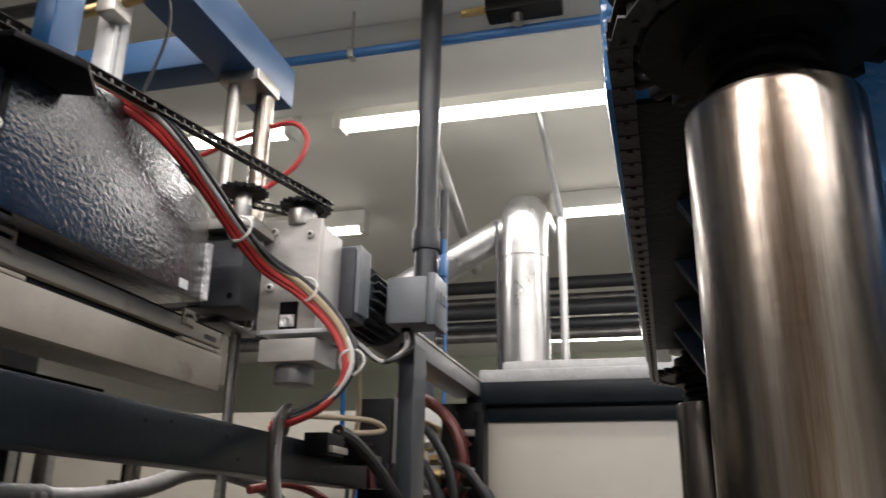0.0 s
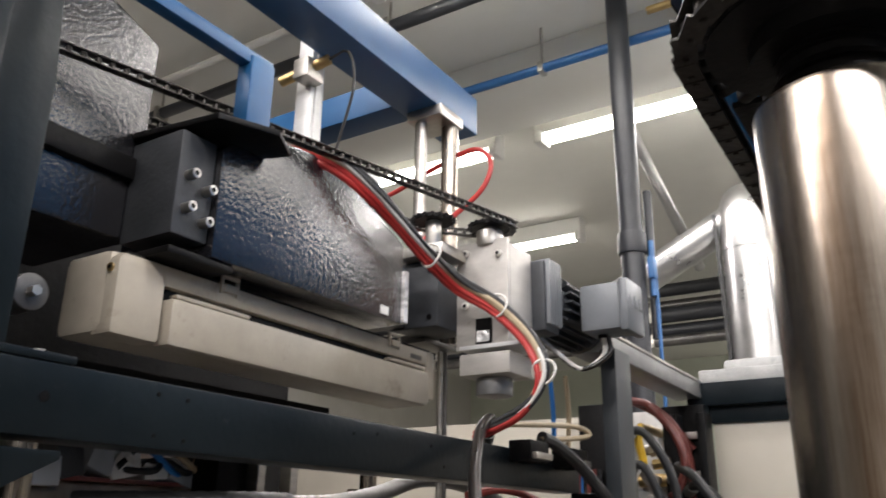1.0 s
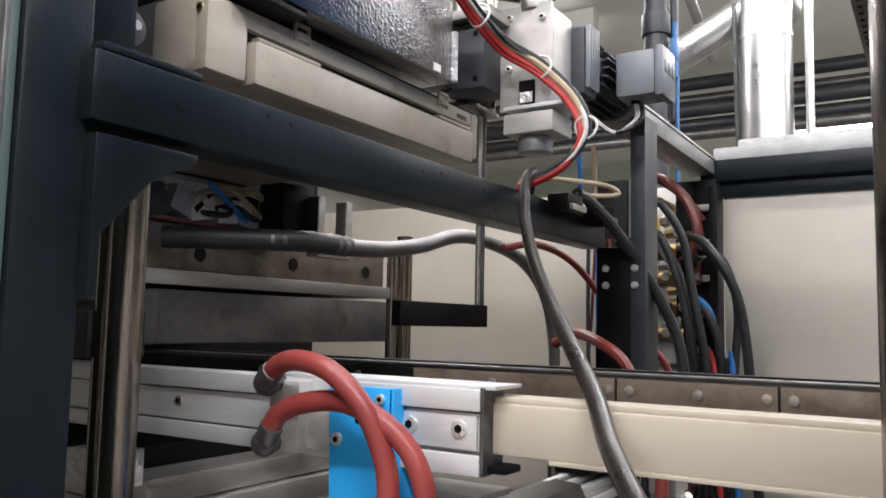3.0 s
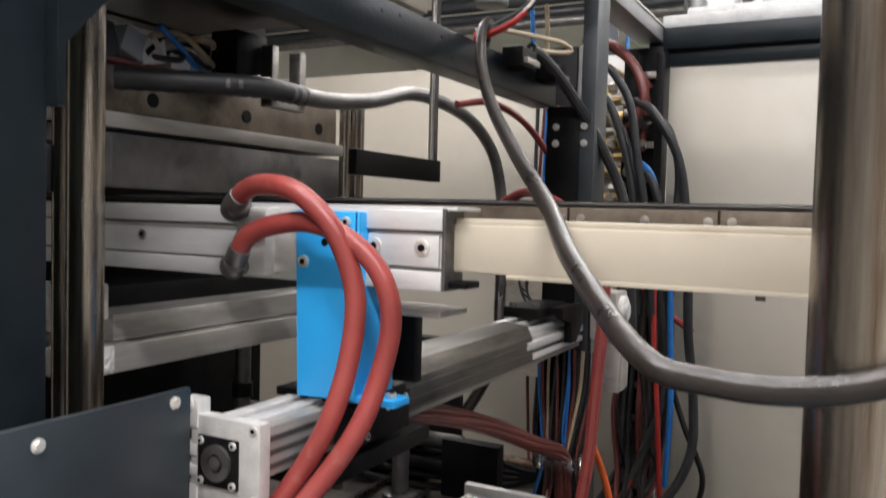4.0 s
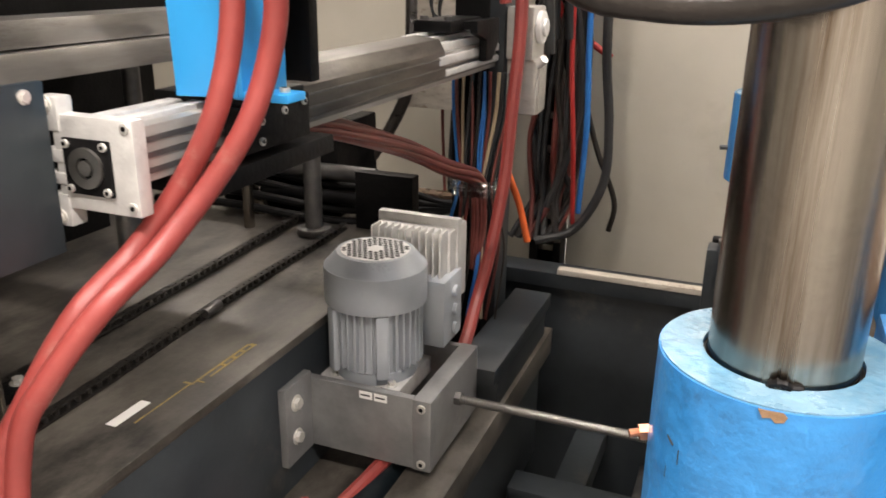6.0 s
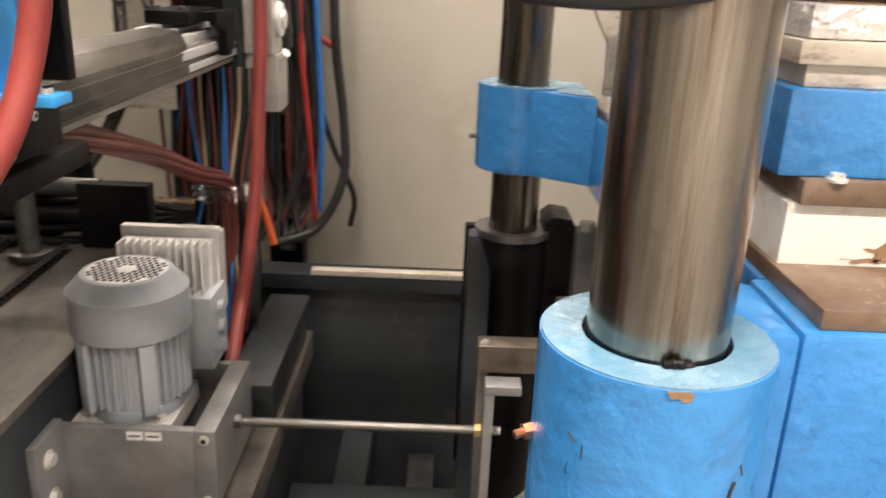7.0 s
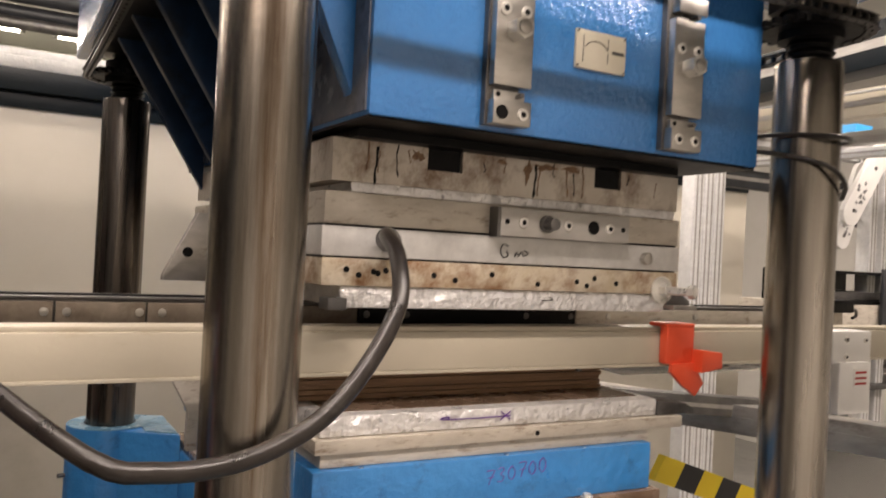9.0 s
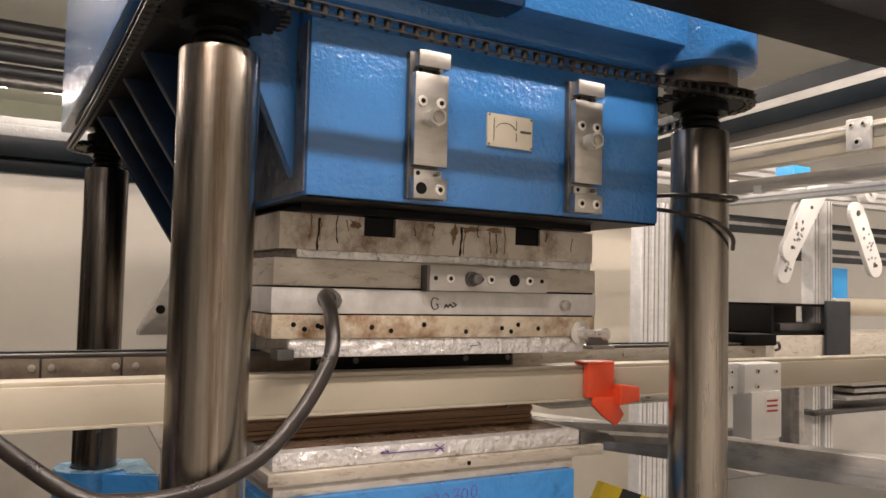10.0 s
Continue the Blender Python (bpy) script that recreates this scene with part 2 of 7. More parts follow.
PLATE_STEEL = material("matt_steel_plate", (0.40, 0.38, 0.35), (0.52, 0.50, 0.46), 0.48, 0.35, 12, (1, 1, 3), 0.05, 150, 0.1, (0.26, 0.23, 0.19), 0.3, 9)
PEN = material("marker_pen", (0.10, 0.03, 0.22), (0.14, 0.05, 0.28), 0.6, 0.0, 12)
INK = material("black_ink", (0.03, 0.03, 0.03), (0.05, 0.05, 0.05), 0.6, 0.0, 12)
SIGN_BEIGE = material("engraved_sign_plate", (0.48, 0.44, 0.34), (0.55, 0.51, 0.41), 0.45, 0.1, 14)
ORANGE_PLASTIC = material("orange_red_plastic", (0.72, 0.07, 0.025), (0.80, 0.10, 0.04), 0.38, 0.0, 9, coat=0.2)
TAPE_YELLOW = material("hazard_yellow", (0.78, 0.56, 0.02), (0.84, 0.62, 0.03), 0.45, 0.0, 9)
TAPE_BLACK = material("hazard_black", (0.012, 0.012, 0.012), (0.02, 0.02, 0.02), 0.45, 0.0, 9)
RUSTY_STRIP = material("grimy_brown_steel_strip", (0.11, 0.085, 0.062), (0.24, 0.20, 0.155), 0.40, 0.4, 14, (1, 1, 1), 0.1, 120, 0.12, (0.06, 0.038, 0.022), 0.5, 9)
RUST_RUN = material("rust_run", (0.09, 0.042, 0.018), (0.26, 0.15, 0.075), 0.55, 0.0, 120, (1, 1, 1), 0.1, 200)
SHEET_PALE = material("pale_wrapped_sheet", (0.40, 0.40, 0.39), (0.52, 0.52, 0.50), 0.5, 0.1, 30, (1, 1, 1), 0.3, 90, 0.1, (0.28, 0.28, 0.27), 0.4, 20)
CASE_GREY = material("dark_motor_case_paint", (0.13, 0.14, 0.15), (0.18, 0.19, 0.20), 0.36, 0.0, 8, (1, 1, 1), 0.06, 140, 0.08, (0.08, 0.08, 0.08), 0.2, 12)
OILY_GREY = material("oily_scuffed_blue_grey", (0.060, 0.072, 0.105), (0.14, 0.155, 0.19), 0.24, 0.0, 9, (1, 1, 1), 0.3, 90, 0.12, (0.018, 0.016, 0.015), 0.5, 12)
ZINC = material("zinc_washer", (0.42, 0.44, 0.47), (0.55, 0.57, 0.60), 0.28, 0.9, 40)
TUBE_GLOW = glow("lit_tube", (1.0, 0.93, 0.80), 15.0)
PLASTIC_CLEAR = clear("clear_plastic", (0.95, 0.95, 0.93), 0.12)


# ---------------------------------------------------------------- mesh helpers
class Mesh:
    """A bmesh with shape helpers; all sizes in metres."""

    def __init__(self):
        self.bm = bmesh.new()

    def bevelled(self, geom, width, seg=2):
        if width > 0:
            edges = list({e for v in geom for e in v.link_edges})
            bmesh.ops.bevel(self.bm, geom=edges, offset=width, segments=seg, profile=0.6, affect="EDGES", clamp_overlap=True)
        return self

    def box(self, x0, x1, y0, y1, z0, z1, bev=0.0, turn=None):
        m = Matrix.Translation(((x0 + x1) / 2, (y0 + y1) / 2, (z0 + z1) / 2)) @ Matrix.Diagonal((x1 - x0, y1 - y0, z1 - z0, 1))
        if turn:
            m = turn @ m
        r = bmesh.ops.create_cube(self.bm, size=1.0, matrix=m)
        return self.bevelled(r["verts"], bev)

    def cyl(self, a, b, r, r2=None, seg=24, bev=0.0):
        a, b = Vector(a), Vector(b)
        d = b - a
        m = Matrix.Translation((a + b) / 2) @ d.to_track_quat("Z", "Y").to_matrix().to_4x4()
        q = bmesh.ops.create_cone(self.bm, cap_ends=True, segments=seg, radius1=r, radius2=r if r2 is None else r2, depth=d.length, matrix=m)
        if bev > 0:
            caps = [f for f in {f for v in q["verts"] for f in v.link_faces} if len(f.verts) > 4]
            edges = list({e for f in caps for e in f.edges})
            bmesh.ops.bevel(self.bm, geom=edges, offset=bev, segments=2, profile=0.6, affect="EDGES", clamp_overlap=True)
        return self

    def ball(self, c, r, seg=16):
        bmesh.ops.create_uvsphere(self.bm, u_segments=seg, v_segments=seg // 2, radius=r, matrix=Matrix.Translation(c))
        return self

    def prism(self, pts, axis, lo, hi, bev=0.0):
        """A flat outline (pairs) pushed along an axis: the pairs are the other two axes in xyz order."""
        def place(p, h):
            return {"x": (h, p[0], p[1]), "y": (p[0], h, p[1]), "z": (p[0], p[1], h)}[axis]
        low = [self.bm.verts.new(place(p, lo)) for p in pts]
        high = [self.bm.verts.new(place(p, hi)) for p in pts]
        k = len(pts)
        self.bm.faces.new(low), self.bm.faces.new(high)
        for i in range(k):
            self.bm.faces.new((low[i], low[(i + 1) % k], high[(i + 1) % k], high[i]))
        bmesh.ops.recalc_face_normals(self.bm, faces=self.bm.faces)
        return self.bevelled(low + high, bev)

    def ring(self, c, r0, r1, z0, z1, seg=40):
        """A flat-topped upright ring with a hole."""
        rows = []
        for r, z in ((r0, z0), (r1, z0), (r1, z1), (r0, z1)):
            rows.append([self.bm.verts.new((c[0] + r * math.cos(2 * math.pi * i / seg), c[1] + r * math.sin(2 * math.pi * i / seg), z)) for i in range(seg)])
        for j in range(4):
            for i in range(seg):
                p, q = rows[j], rows[(j + 1) % 4]
                self.bm.faces.new((p[i], p[(i + 1) % seg], q[(i + 1) % seg], q[i]))
        bmesh.ops.recalc_face_normals(self.bm, faces=self.bm.faces)
        return self

    def tube(self, pts, r, seg=12, ridge=0.0, step=0.012):
        """A round hose along a smooth curve through the points; ridge: corrugation depth."""
        p = smooth_line([Vector(q) for q in pts], step)
        rows, up = [], Vector((0, 0, 1))
        for i, c in enumerate(p):
            d = (p[min(i + 1, len(p) - 1)] - p[max(i - 1, 0)]).normalized()
            side = d.cross(up)
            side = side.normalized() if side.length > 0.05 else d.orthogonal().normalized()
            over = side.cross(d)
            up = over
            rr = r + (ridge if i % 2 else 0.0)
            rows.append([self.bm.verts.new(c + rr * (math.cos(2 * math.pi * k / seg) * side + math.sin(2 * math.pi * k / seg) * over)) for k in range(seg)])
        for a, b in zip(rows, rows[1:]):
            for k in range(seg):
                self.bm.faces.new((a[k], a[(k + 1) % seg], b[(k + 1) % seg], b[k]))
        self.bm.faces.new(rows[0][::-1]), self.bm.faces.new(rows[-1])
        return self

    def data(self, name, mat, sharp=35):
        me = bpy.data.meshes.new(name)
        bmesh.ops.recalc_face_normals(self.bm, faces=self.bm.faces)
        for f in self.bm.faces:
            f.smooth = True
        for e in self.bm.edges:
            if len(e.link_faces) == 2 and e.calc_face_angle(0) > radians(sharp):
                e.smooth = False
        self.bm.to_mesh(me)
        self.bm.free()
        me.materials.append(mat)
        return me


def smooth_line(p, step):
    """Catmull-Rom points through p, about step apart."""
    if len(p) == 2:
        k = max(1, int((p[1] - p[0]).length / step))
        return [p[0].lerp(p[1], i / k) for i in range(k + 1)]
    q = [2 * p[0] - p[1]] + p + [2 * p[-1] - p[-2]]
    out = []
    for a, b, c, d in zip(q, q[1:], q[2:], q[3:]):
        k = max(2, int((c - b).length / step))
        for i in range(k):
            t = i / k
            out.append(0.5 * ((2 * b) + (c - a) * t + (2 * a - 5 * b + 4 * c - d) * t * t + (3 * b - a - 3 * c + d) * t ** 3))
    return out + [p[-1]]


def thing(name, base, label, category, group="", kind=""):
    ob = new(name)
    ob.location = base
    ob.empty_display_size = 0.05
    return tagged(ob, label, category, group, kind)


def part(name, mesh, mat, parent, label=""):
    """One mesh under a thing or under a part; its points are given in the world."""
    ob = new(name, mesh.data(name, mat) if isinstance(mesh, Mesh) else mesh)
    ob.parent = parent
    ob.location = -parent.location if parent.type == "EMPTY" else (0, 0, 0)
    return tagged(ob, label)


def single(name, mesh, mat, label, category, group="", kind=""):
    """A thing made of one mesh."""
    return tagged(new(name, mesh.data(name, mat)), label, category, group, kind)


def socket_bolt(parent, p, way, r=0.008, h=0.010, mat=None, name="bolt"):
    """A socket-head screw standing out of a face along way, with a dark hexagon recess."""
    p, way = Vector(p), Vector(way).normalized()
    b = part(name, Mesh().cyl(p - way * 0.002, p + way * h, r, seg=18, bev=r * 0.12), mat or BOLT, parent)
    part("socket", Mesh().cyl(p + way * (h - 0.001), p + way * (h + 0.0006), r * 0.52, seg=6), BLACK, b, "dark hexagon socket")
    return b


def hex_bolt(parent, p, way, r=0.008, h=0.007, washer=True, name="bolt"):
    p, way = Vector(p), Vector(way).normalized()
    m = Mesh().cyl(p, p + way * h, r, seg=6)
    if washer:
        m.cyl(p - way * 0.001, p + way * 0.0016, r * 1.45, seg=20)
    return part(name, m, BOLT, parent)


def cable(name, pts, r, mat, label, category="cable", ridge=0.0, seg=10, group=""):
    return single(name, Mesh().tube(pts, r, seg, ridge), mat, label, category, group)


def fitted_hose(name, pts, r, mat, label, ridge=0.0):
    """A hose with a crimped ferrule at each end."""
    t = thing(name, pts[0], label, "hose")
    part("tube", Mesh().tube(pts, r, 16, ridge), mat, t)
    for a, b in ((pts[0], pts[1]), (pts[-1], pts[-2])):
        a, d = Vector(a), (Vector(b) - Vector(a)).normalized()
        part("ferrule", Mesh().cyl(a - d * 0.004, a + d * 0.018, r * 1.16, seg=18, bev=0.001), STEEL_DARK, t, "dark crimped ferrule")
    return t


# ---------------------------------------------------------------- the hall
single("floor", Mesh().box(-6, 7, -3.5, 10.2, -0.45, -0.30), FLOOR, "grey stained concrete hall floor", "floor", kind="structure")
single("ceiling", Mesh().box(-6, 7, -3.5, 10.2, 3.62, 3.75), CEILING, "white painted hall ceiling", "ceiling", kind="structure")
single("wall_north", Mesh().box(-6, 7, 10.0, 10.2, -0.3, 3.62), WALL, "pale grey-green plastered hall wall", "wall", kind="structure")
single("wall_south", Mesh().box(-6, 7, -3.5, -3.3, -0.3, 3.62), WALL_GREY, "plain grey hall wall", "wall", kind="structure")
single("wall_west", Mesh().box(-6, -5.8, -3.3, 10.0, -0.3, 3.62), WALL_GREY, "plain grey hall wall", "wall", kind="structure")
single("wall_east", Mesh().box(6.8, 7, -3.3, 10.0, -0.3, 3.62), WALL_GREY, "plain grey hall wall", "wall", kind="structure")
single("ceiling_beam", Mesh().box(-5.8, 6.8, 2.80, 3.22, 3.46, 3.62, 0.01), CEILING, "white boxed beam under the ceiling", "beam", kind="structure")


def tube_lamp(x, y):
    t = thing("tube_lamp", (x + 0.78, y, LAMP_Z), "white fluorescent tube lamp with clear cover, switched on", "ceiling lamp", "tube lamps on the ceiling")
    part("housing", Mesh().box(x, x + 1.56, y - 0.05, y + 0.05, LAMP_Z, LAMP_Z + 0.118, 0.01), WHITE_PAINT, t)
    part("tube", Mesh().cyl((x + 0.05, y - 0.022, LAMP_Z - 0.02), (x + 1.51, y - 0.022, LAMP_Z - 0.02), 0.016, seg=12), TUBE_GLOW, t, "glowing white tube")
    part("tube", Mesh().cyl((x + 0.05, y + 0.022, LAMP_Z - 0.02), (x + 1.51, y + 0.022, LAMP_Z - 0.02), 0.016, seg=12), TUBE_GLOW, t, "glowing white tube")
    for e in (x + 0.0, x + 1.51):
        part("end_cap", Mesh().box(e, e + 0.05, y - 0.055, y + 0.055, LAMP_Z - 0.05, LAMP_Z + 0.02, 0.015), WHITE_PAINT, t)
    return t


for lx, ly in TUBE_ROWS:
    tube_lamp(lx, ly)


def ceiling_pipe(name, pts, r, mat, label, clips):
    t = thing(name, pts[0], label, "pipe")
    part("tube", Mesh().tube(pts, r, 14, step=0.3), mat, t)
    for c in clips:
        part("clip", Mesh().box(c[0] - 0.012, c[0] + 0.012, c[1] - r * 1.3, c[1] + r * 1.3, c[2] - r * 1.3, c[2] + r * 1.1, 0.003)
             .cyl((c[0], c[1], c[2] + r), (c[0], c[1], c[3]), 0.006, seg=8), STEEL, t)
    return t


ceiling_pipe("air_pipe", [(-5, 2.70, 3.42), (5.5, 2.70, 3.42)], 0.020, PIPE_BLUE, "blue compressed air pipe under the white ceiling",
             [(x, 2.70, 3.42, 3.62) for x in (-3.4, -2.2, -1.15, 0.1, 1.4)])
ceiling_pipe("conduit", [(-5, 2.22, 3.50), (5.5, 2.22, 3.50)], 0.028, PIPE_GREY, "grey conduit running under the ceiling",
             [(x, 2.22, 3.50, 3.62) for x in (-3.0, -1.6, -0.3, 1.2)])
ceiling_pipe("conduit", [(-5, 2.08, 3.56), (5.5, 2.08, 3.56)], 0.016, WHITE_PAINT, "thin white conduit under the ceiling", [(x, 2.08, 3.56, 3.62) for x in (-2.0, 0.4)])
# ---------------------------------------------------------------- forming press
COLUMNS = [(0.069, 0.489), (0.956, 0.489), (0.069, 1.614), (0.956, 1.614)]
COL_R, FRONT_TOP, FRONT_CHAIN, SPROCKET_R, CHAIN_TILT = 0.052, 1.825, 1.880, 0.088, 0.018


def guide_column(cx, cy):
    drop = CHAIN_TILT * (cy - COLUMNS[0][1])
    COL_TOP, CHAIN_Z = FRONT_TOP - drop, FRONT_CHAIN - drop
    t = thing("guide_column", (cx, cy, 0.3), "polished round steel press column with vertical wear marks", "column", "columns of the press")
    part("shaft", Mesh().cyl((cx, cy, 0.30), (cx, cy, COL_TOP), COL_R, seg=64, bev=0.005), STEEL_COLUMN if cy < 1 else STEEL_REAR, t)
    m = Mesh().cyl((cx, cy, COL_TOP - 0.002), (cx, cy, 1.99), 0.033, seg=28)
    for k in range(10):
        m.cyl((cx, cy, COL_TOP + 0.003 + k * 0.012), (cx, cy, COL_TOP + 0.009 + k * 0.012), 0.038, 0.034, seg=24)
    part("thread", m, BLACK, t, "greasy black threaded end")
    m = Mesh().cyl((cx, cy, CHAIN_Z - 0.006), (cx, cy, CHAIN_Z + 0.006), SPROCKET_R - 0.012, seg=40)
    m.cyl((cx, cy, CHAIN_Z - 0.02), (cx, cy, CHAIN_Z + 0.03), 0.05, seg=28)
    for k in range(26):
        a = 2 * math.pi * k / 26
        m.box(SPROCKET_R - 0.016, SPROCKET_R + 0.002, -0.005, 0.005, -0.005, 0.005, 0.0015,
              Matrix.Translation((cx, cy, CHAIN_Z)) @ Matrix.Rotation(a, 4, "Z"))
    part("sprocket", m, BLACK, t, "black toothed chain wheel")
    return t


for c in COLUMNS:
    guide_column(*c)


def chain_link_mesh(pitch):
    """One roller with two side plates, along x, lying flat (pins upright)."""
    m = Mesh()
    k = pitch / 0.0225
    m.cyl((0, 0, -0.0055 * k), (0, 0, 0.0055 * k), 0.0052 * k, seg=10)
    m.cyl((0, 0, -0.0098 * k), (0, 0, 0.0098 * k), 0.0026 * k, seg=8)
    for z in (-0.0078 * k, 0.0062 * k):
        m.box(-0.0035 * k, pitch + 0.0035 * k, -0.0078 * k, 0.0078 * k, z, z + 0.0022 * k, 0.0)
    return m.data("chain_link", CHAIN)


def roller_chain(name, loop, pitch, label, sag=0.0, closed=True):
    """Links along a line of points."""
    t = thing(name, loop[0], label, "chain")
    me = chain_link_mesh(pitch)
    pts = [Vector(p) for p in loop] + ([Vector(loop[0])] if closed else [])
    dist = 0.0
    for a, b in zip(pts, pts[1:]):
        d = b - a
        while dist < d.length:
            p = a + d * (dist / d.length)
            f = dist / d.length
            p.z -= sag * 4 * f * (1 - f) * min(1.0, d.length)
            ob = new("link", me)
            ob.parent = t
            ob.matrix_basis = Matrix.Translation(p - t.location) @ d.to_track_quat("X", "Z").to_matrix().to_4x4()
            dist += pitch
        dist -= d.length
    return t


def loop_round(wheels, r, z, tilt=False):
    """A closed line round wheels (given anticlockwise)."""
    out, k = [], len(wheels)
    for i in range(k):
        p, c, q = Vector(wheels[i - 1]), Vector(wheels[i]), Vector(wheels[(i + 1) % k])
        n0, n1 = (c - p).normalized(), (q - c).normalized()
        a0 = math.atan2(-n0.x, n0.y)
        a1 = math.atan2(-n1.x, n1.y)
        while a1 < a0:
            a1 += 2 * math.pi
        steps = max(2, int((a1 - a0) * r / 0.012))
        for j in range(steps + 1):
            a = a0 + (a1 - a0) * j / steps
            y = c.y + r * math.sin(a)
            out.append((c.x + r * math.cos(a), y, z - CHAIN_TILT * (y - COLUMNS[0][1]) if tilt else z))
    return out


roller_chain("roller_chain", loop_round([COLUMNS[0], COLUMNS[1], COLUMNS[3], COLUMNS[2]], SPROCKET_R, FRONT_CHAIN, True), 0.0225,
             "oily black roller chain round the four press columns", 0.012)


def upper_crosshead():
    t = thing("upper_crosshead", (0.55, 1.0, 1.65), "glossy blue cast press crosshead above the mould", "machine part")
    part("body", Mesh().box(0.205, 0.886, 0.523, 1.58, 1.652, 1.93, 0.006), BLUE, t)
    # black sheet: grease plus the shade under the body, put into the colour
    part("underside_grease_shade", Mesh().box(0.2075, 0.8835, 0.5275, 1.578, 1.6495, 1.6530), BLACK, t, "black sheet for the greasy, shaded underside")
    part("side_face", Mesh().box(0.2025, 0.2055, 0.530, 1.572, 1.658, 1.905), OILY_GREY, t, "oily scuffed side face")
    part("yoke", Mesh().box(0.02, 0.88, 0.500, 1.70, 1.932, 2.36, 0.012), BLUE, t)
    part("side_plate", Mesh().box(-0.035, 0.018, 0.58, 1.72, 1.905, 2.36, 0.006), BLUE, t)
    # black plate that paints in grease and shade below the yoke
    part("underside", Mesh().box(-0.015, 0.200, 0.60, 1.56, 1.900, 1.931, 0.0), BLACK, t, "black plate for the greasy, shaded underside")
    for cx, cy in COLUMNS:
        # the front left collar gets its shade from the darkened blue
        part("collar", Mesh().cyl((cx, cy, 1.935), (cx, cy, 2.36), 0.100, seg=48, bev=0.012)
             .box(min(cx, 0.52), max(cx, 0.52), cy - 0.05, cy + 0.05, 1.96, 2.34, 0.01), GREASY_SHADED_BLUE if cx < 0.5 and cy < 1 else BLUE, t)
        part("nut", Mesh().cyl((cx, cy, 1.905), (cx, cy, 1.937), 0.066, seg=8, bev=0.004), RUSTY_STRIP, t, "dull brown spindle nut")
    for cx, cy in COLUMNS:
        s = 1 if cx < 0.5 else -1
        f = 1 if cy < 1 else -1
        edge = 0.206 if s > 0 else 0.885
        # rear gussets, and the ribs below, carry painted shade too
        part("gusset", Mesh().prism([(edge, 1.675), (edge, 1.97), (cx + s * 0.03, 1.97), (cx + s * 0.03, 1.915)], "y", cy + f * 0.085, cy + f * 0.115, 0.004), BLUE if cy < 1 else GREASY_SHADED_BLUE, t)
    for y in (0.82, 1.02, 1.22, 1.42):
        part("rib", Mesh().prism([(0.206, 1.60), (0.206, 1.97), (0.02, 1.97), (0.02, 1.90)], "y", y - 0.012, y + 0.012, 0.003), GREASY_SHADED_BLUE, t)
    return t


upper_crosshead()


def locking_clamp(x0, x1, open_hole):
    """Steel strip on the crosshead with a tee screw, between a stop and a catch block on one backing strip."""
    t = thing("locking_clamp", ((x0 + x1) / 2, 0.523, 1.70), "machined steel mould clamp on the blue crosshead", "clamp", "clamps on the crosshead")
    part("backing", Mesh().box(x0 - 0.003, x1 - 0.010, 0.5115, 0.5235, 1.658, 1.884, 0.002), STEEL_DARK, t, "dark steel backing strip")
    part("stop", Mesh().box(x0 + 0.004, x1 + 0.001, 0.494, 0.5113, 1.859, 1.884, 0.002), STEEL, t)
    part("plate", Mesh().box(x0, x1, 0.497, 0.5113, 1.708, 1.850, 0.002), STEEL, t)
    part("catch", Mesh().box(x0, x1, 0.495, 0.5113, 1.658, 1.690, 0.002).box(x0 + 0.004, x1 - 0.006, 0.503, 0.5113, 1.688, 1.703, 0.001), STEEL, t)
    xm = (x0 + x1) / 2
    hex_bolt(t, (xm, 0.497, 1.780), (0, -1, 0), 0.0150, 0.022, False, "tee_screw")
    part("pin", Mesh().cyl((xm, 0.476, 1.780), (xm, 0.472, 1.780), 0.0095, seg=20, bev=0.001), STEEL, t)
    for dx in (-0.016, 0.016):
        socket_bolt(t, (xm + dx, 0.497, 1.806), (0, -1, 0), 0.0082, 0.002)
        if dx > 0 or not open_hole:
            socket_bolt(t, (xm + dx, 0.495, 1.673), (0, -1, 0), 0.0082, 0.002)
        else:
            part("open_hole", Mesh().cyl((xm + dx, 0.497, 1.673), (xm + dx, 0.4942, 1.673), 0.0092, seg=18), BLACK, t, "open dark screw hole")
    for z in (1.697, 1.8545):
        part("screw", Mesh().cyl((xm + 0.012, 0.512, z), (xm + 0.012, 0.492, z), 0.0035, seg=10), STEEL_DARK, t)
        part("small_hole", Mesh().cyl((xm - 0.018, 0.505, z), (xm - 0.018, 0.5022, z), 0.0035, seg=10), BLACK, t)


locking_clamp(0.363, 0.421, True)
locking_clamp(0.669, 0.729, False)


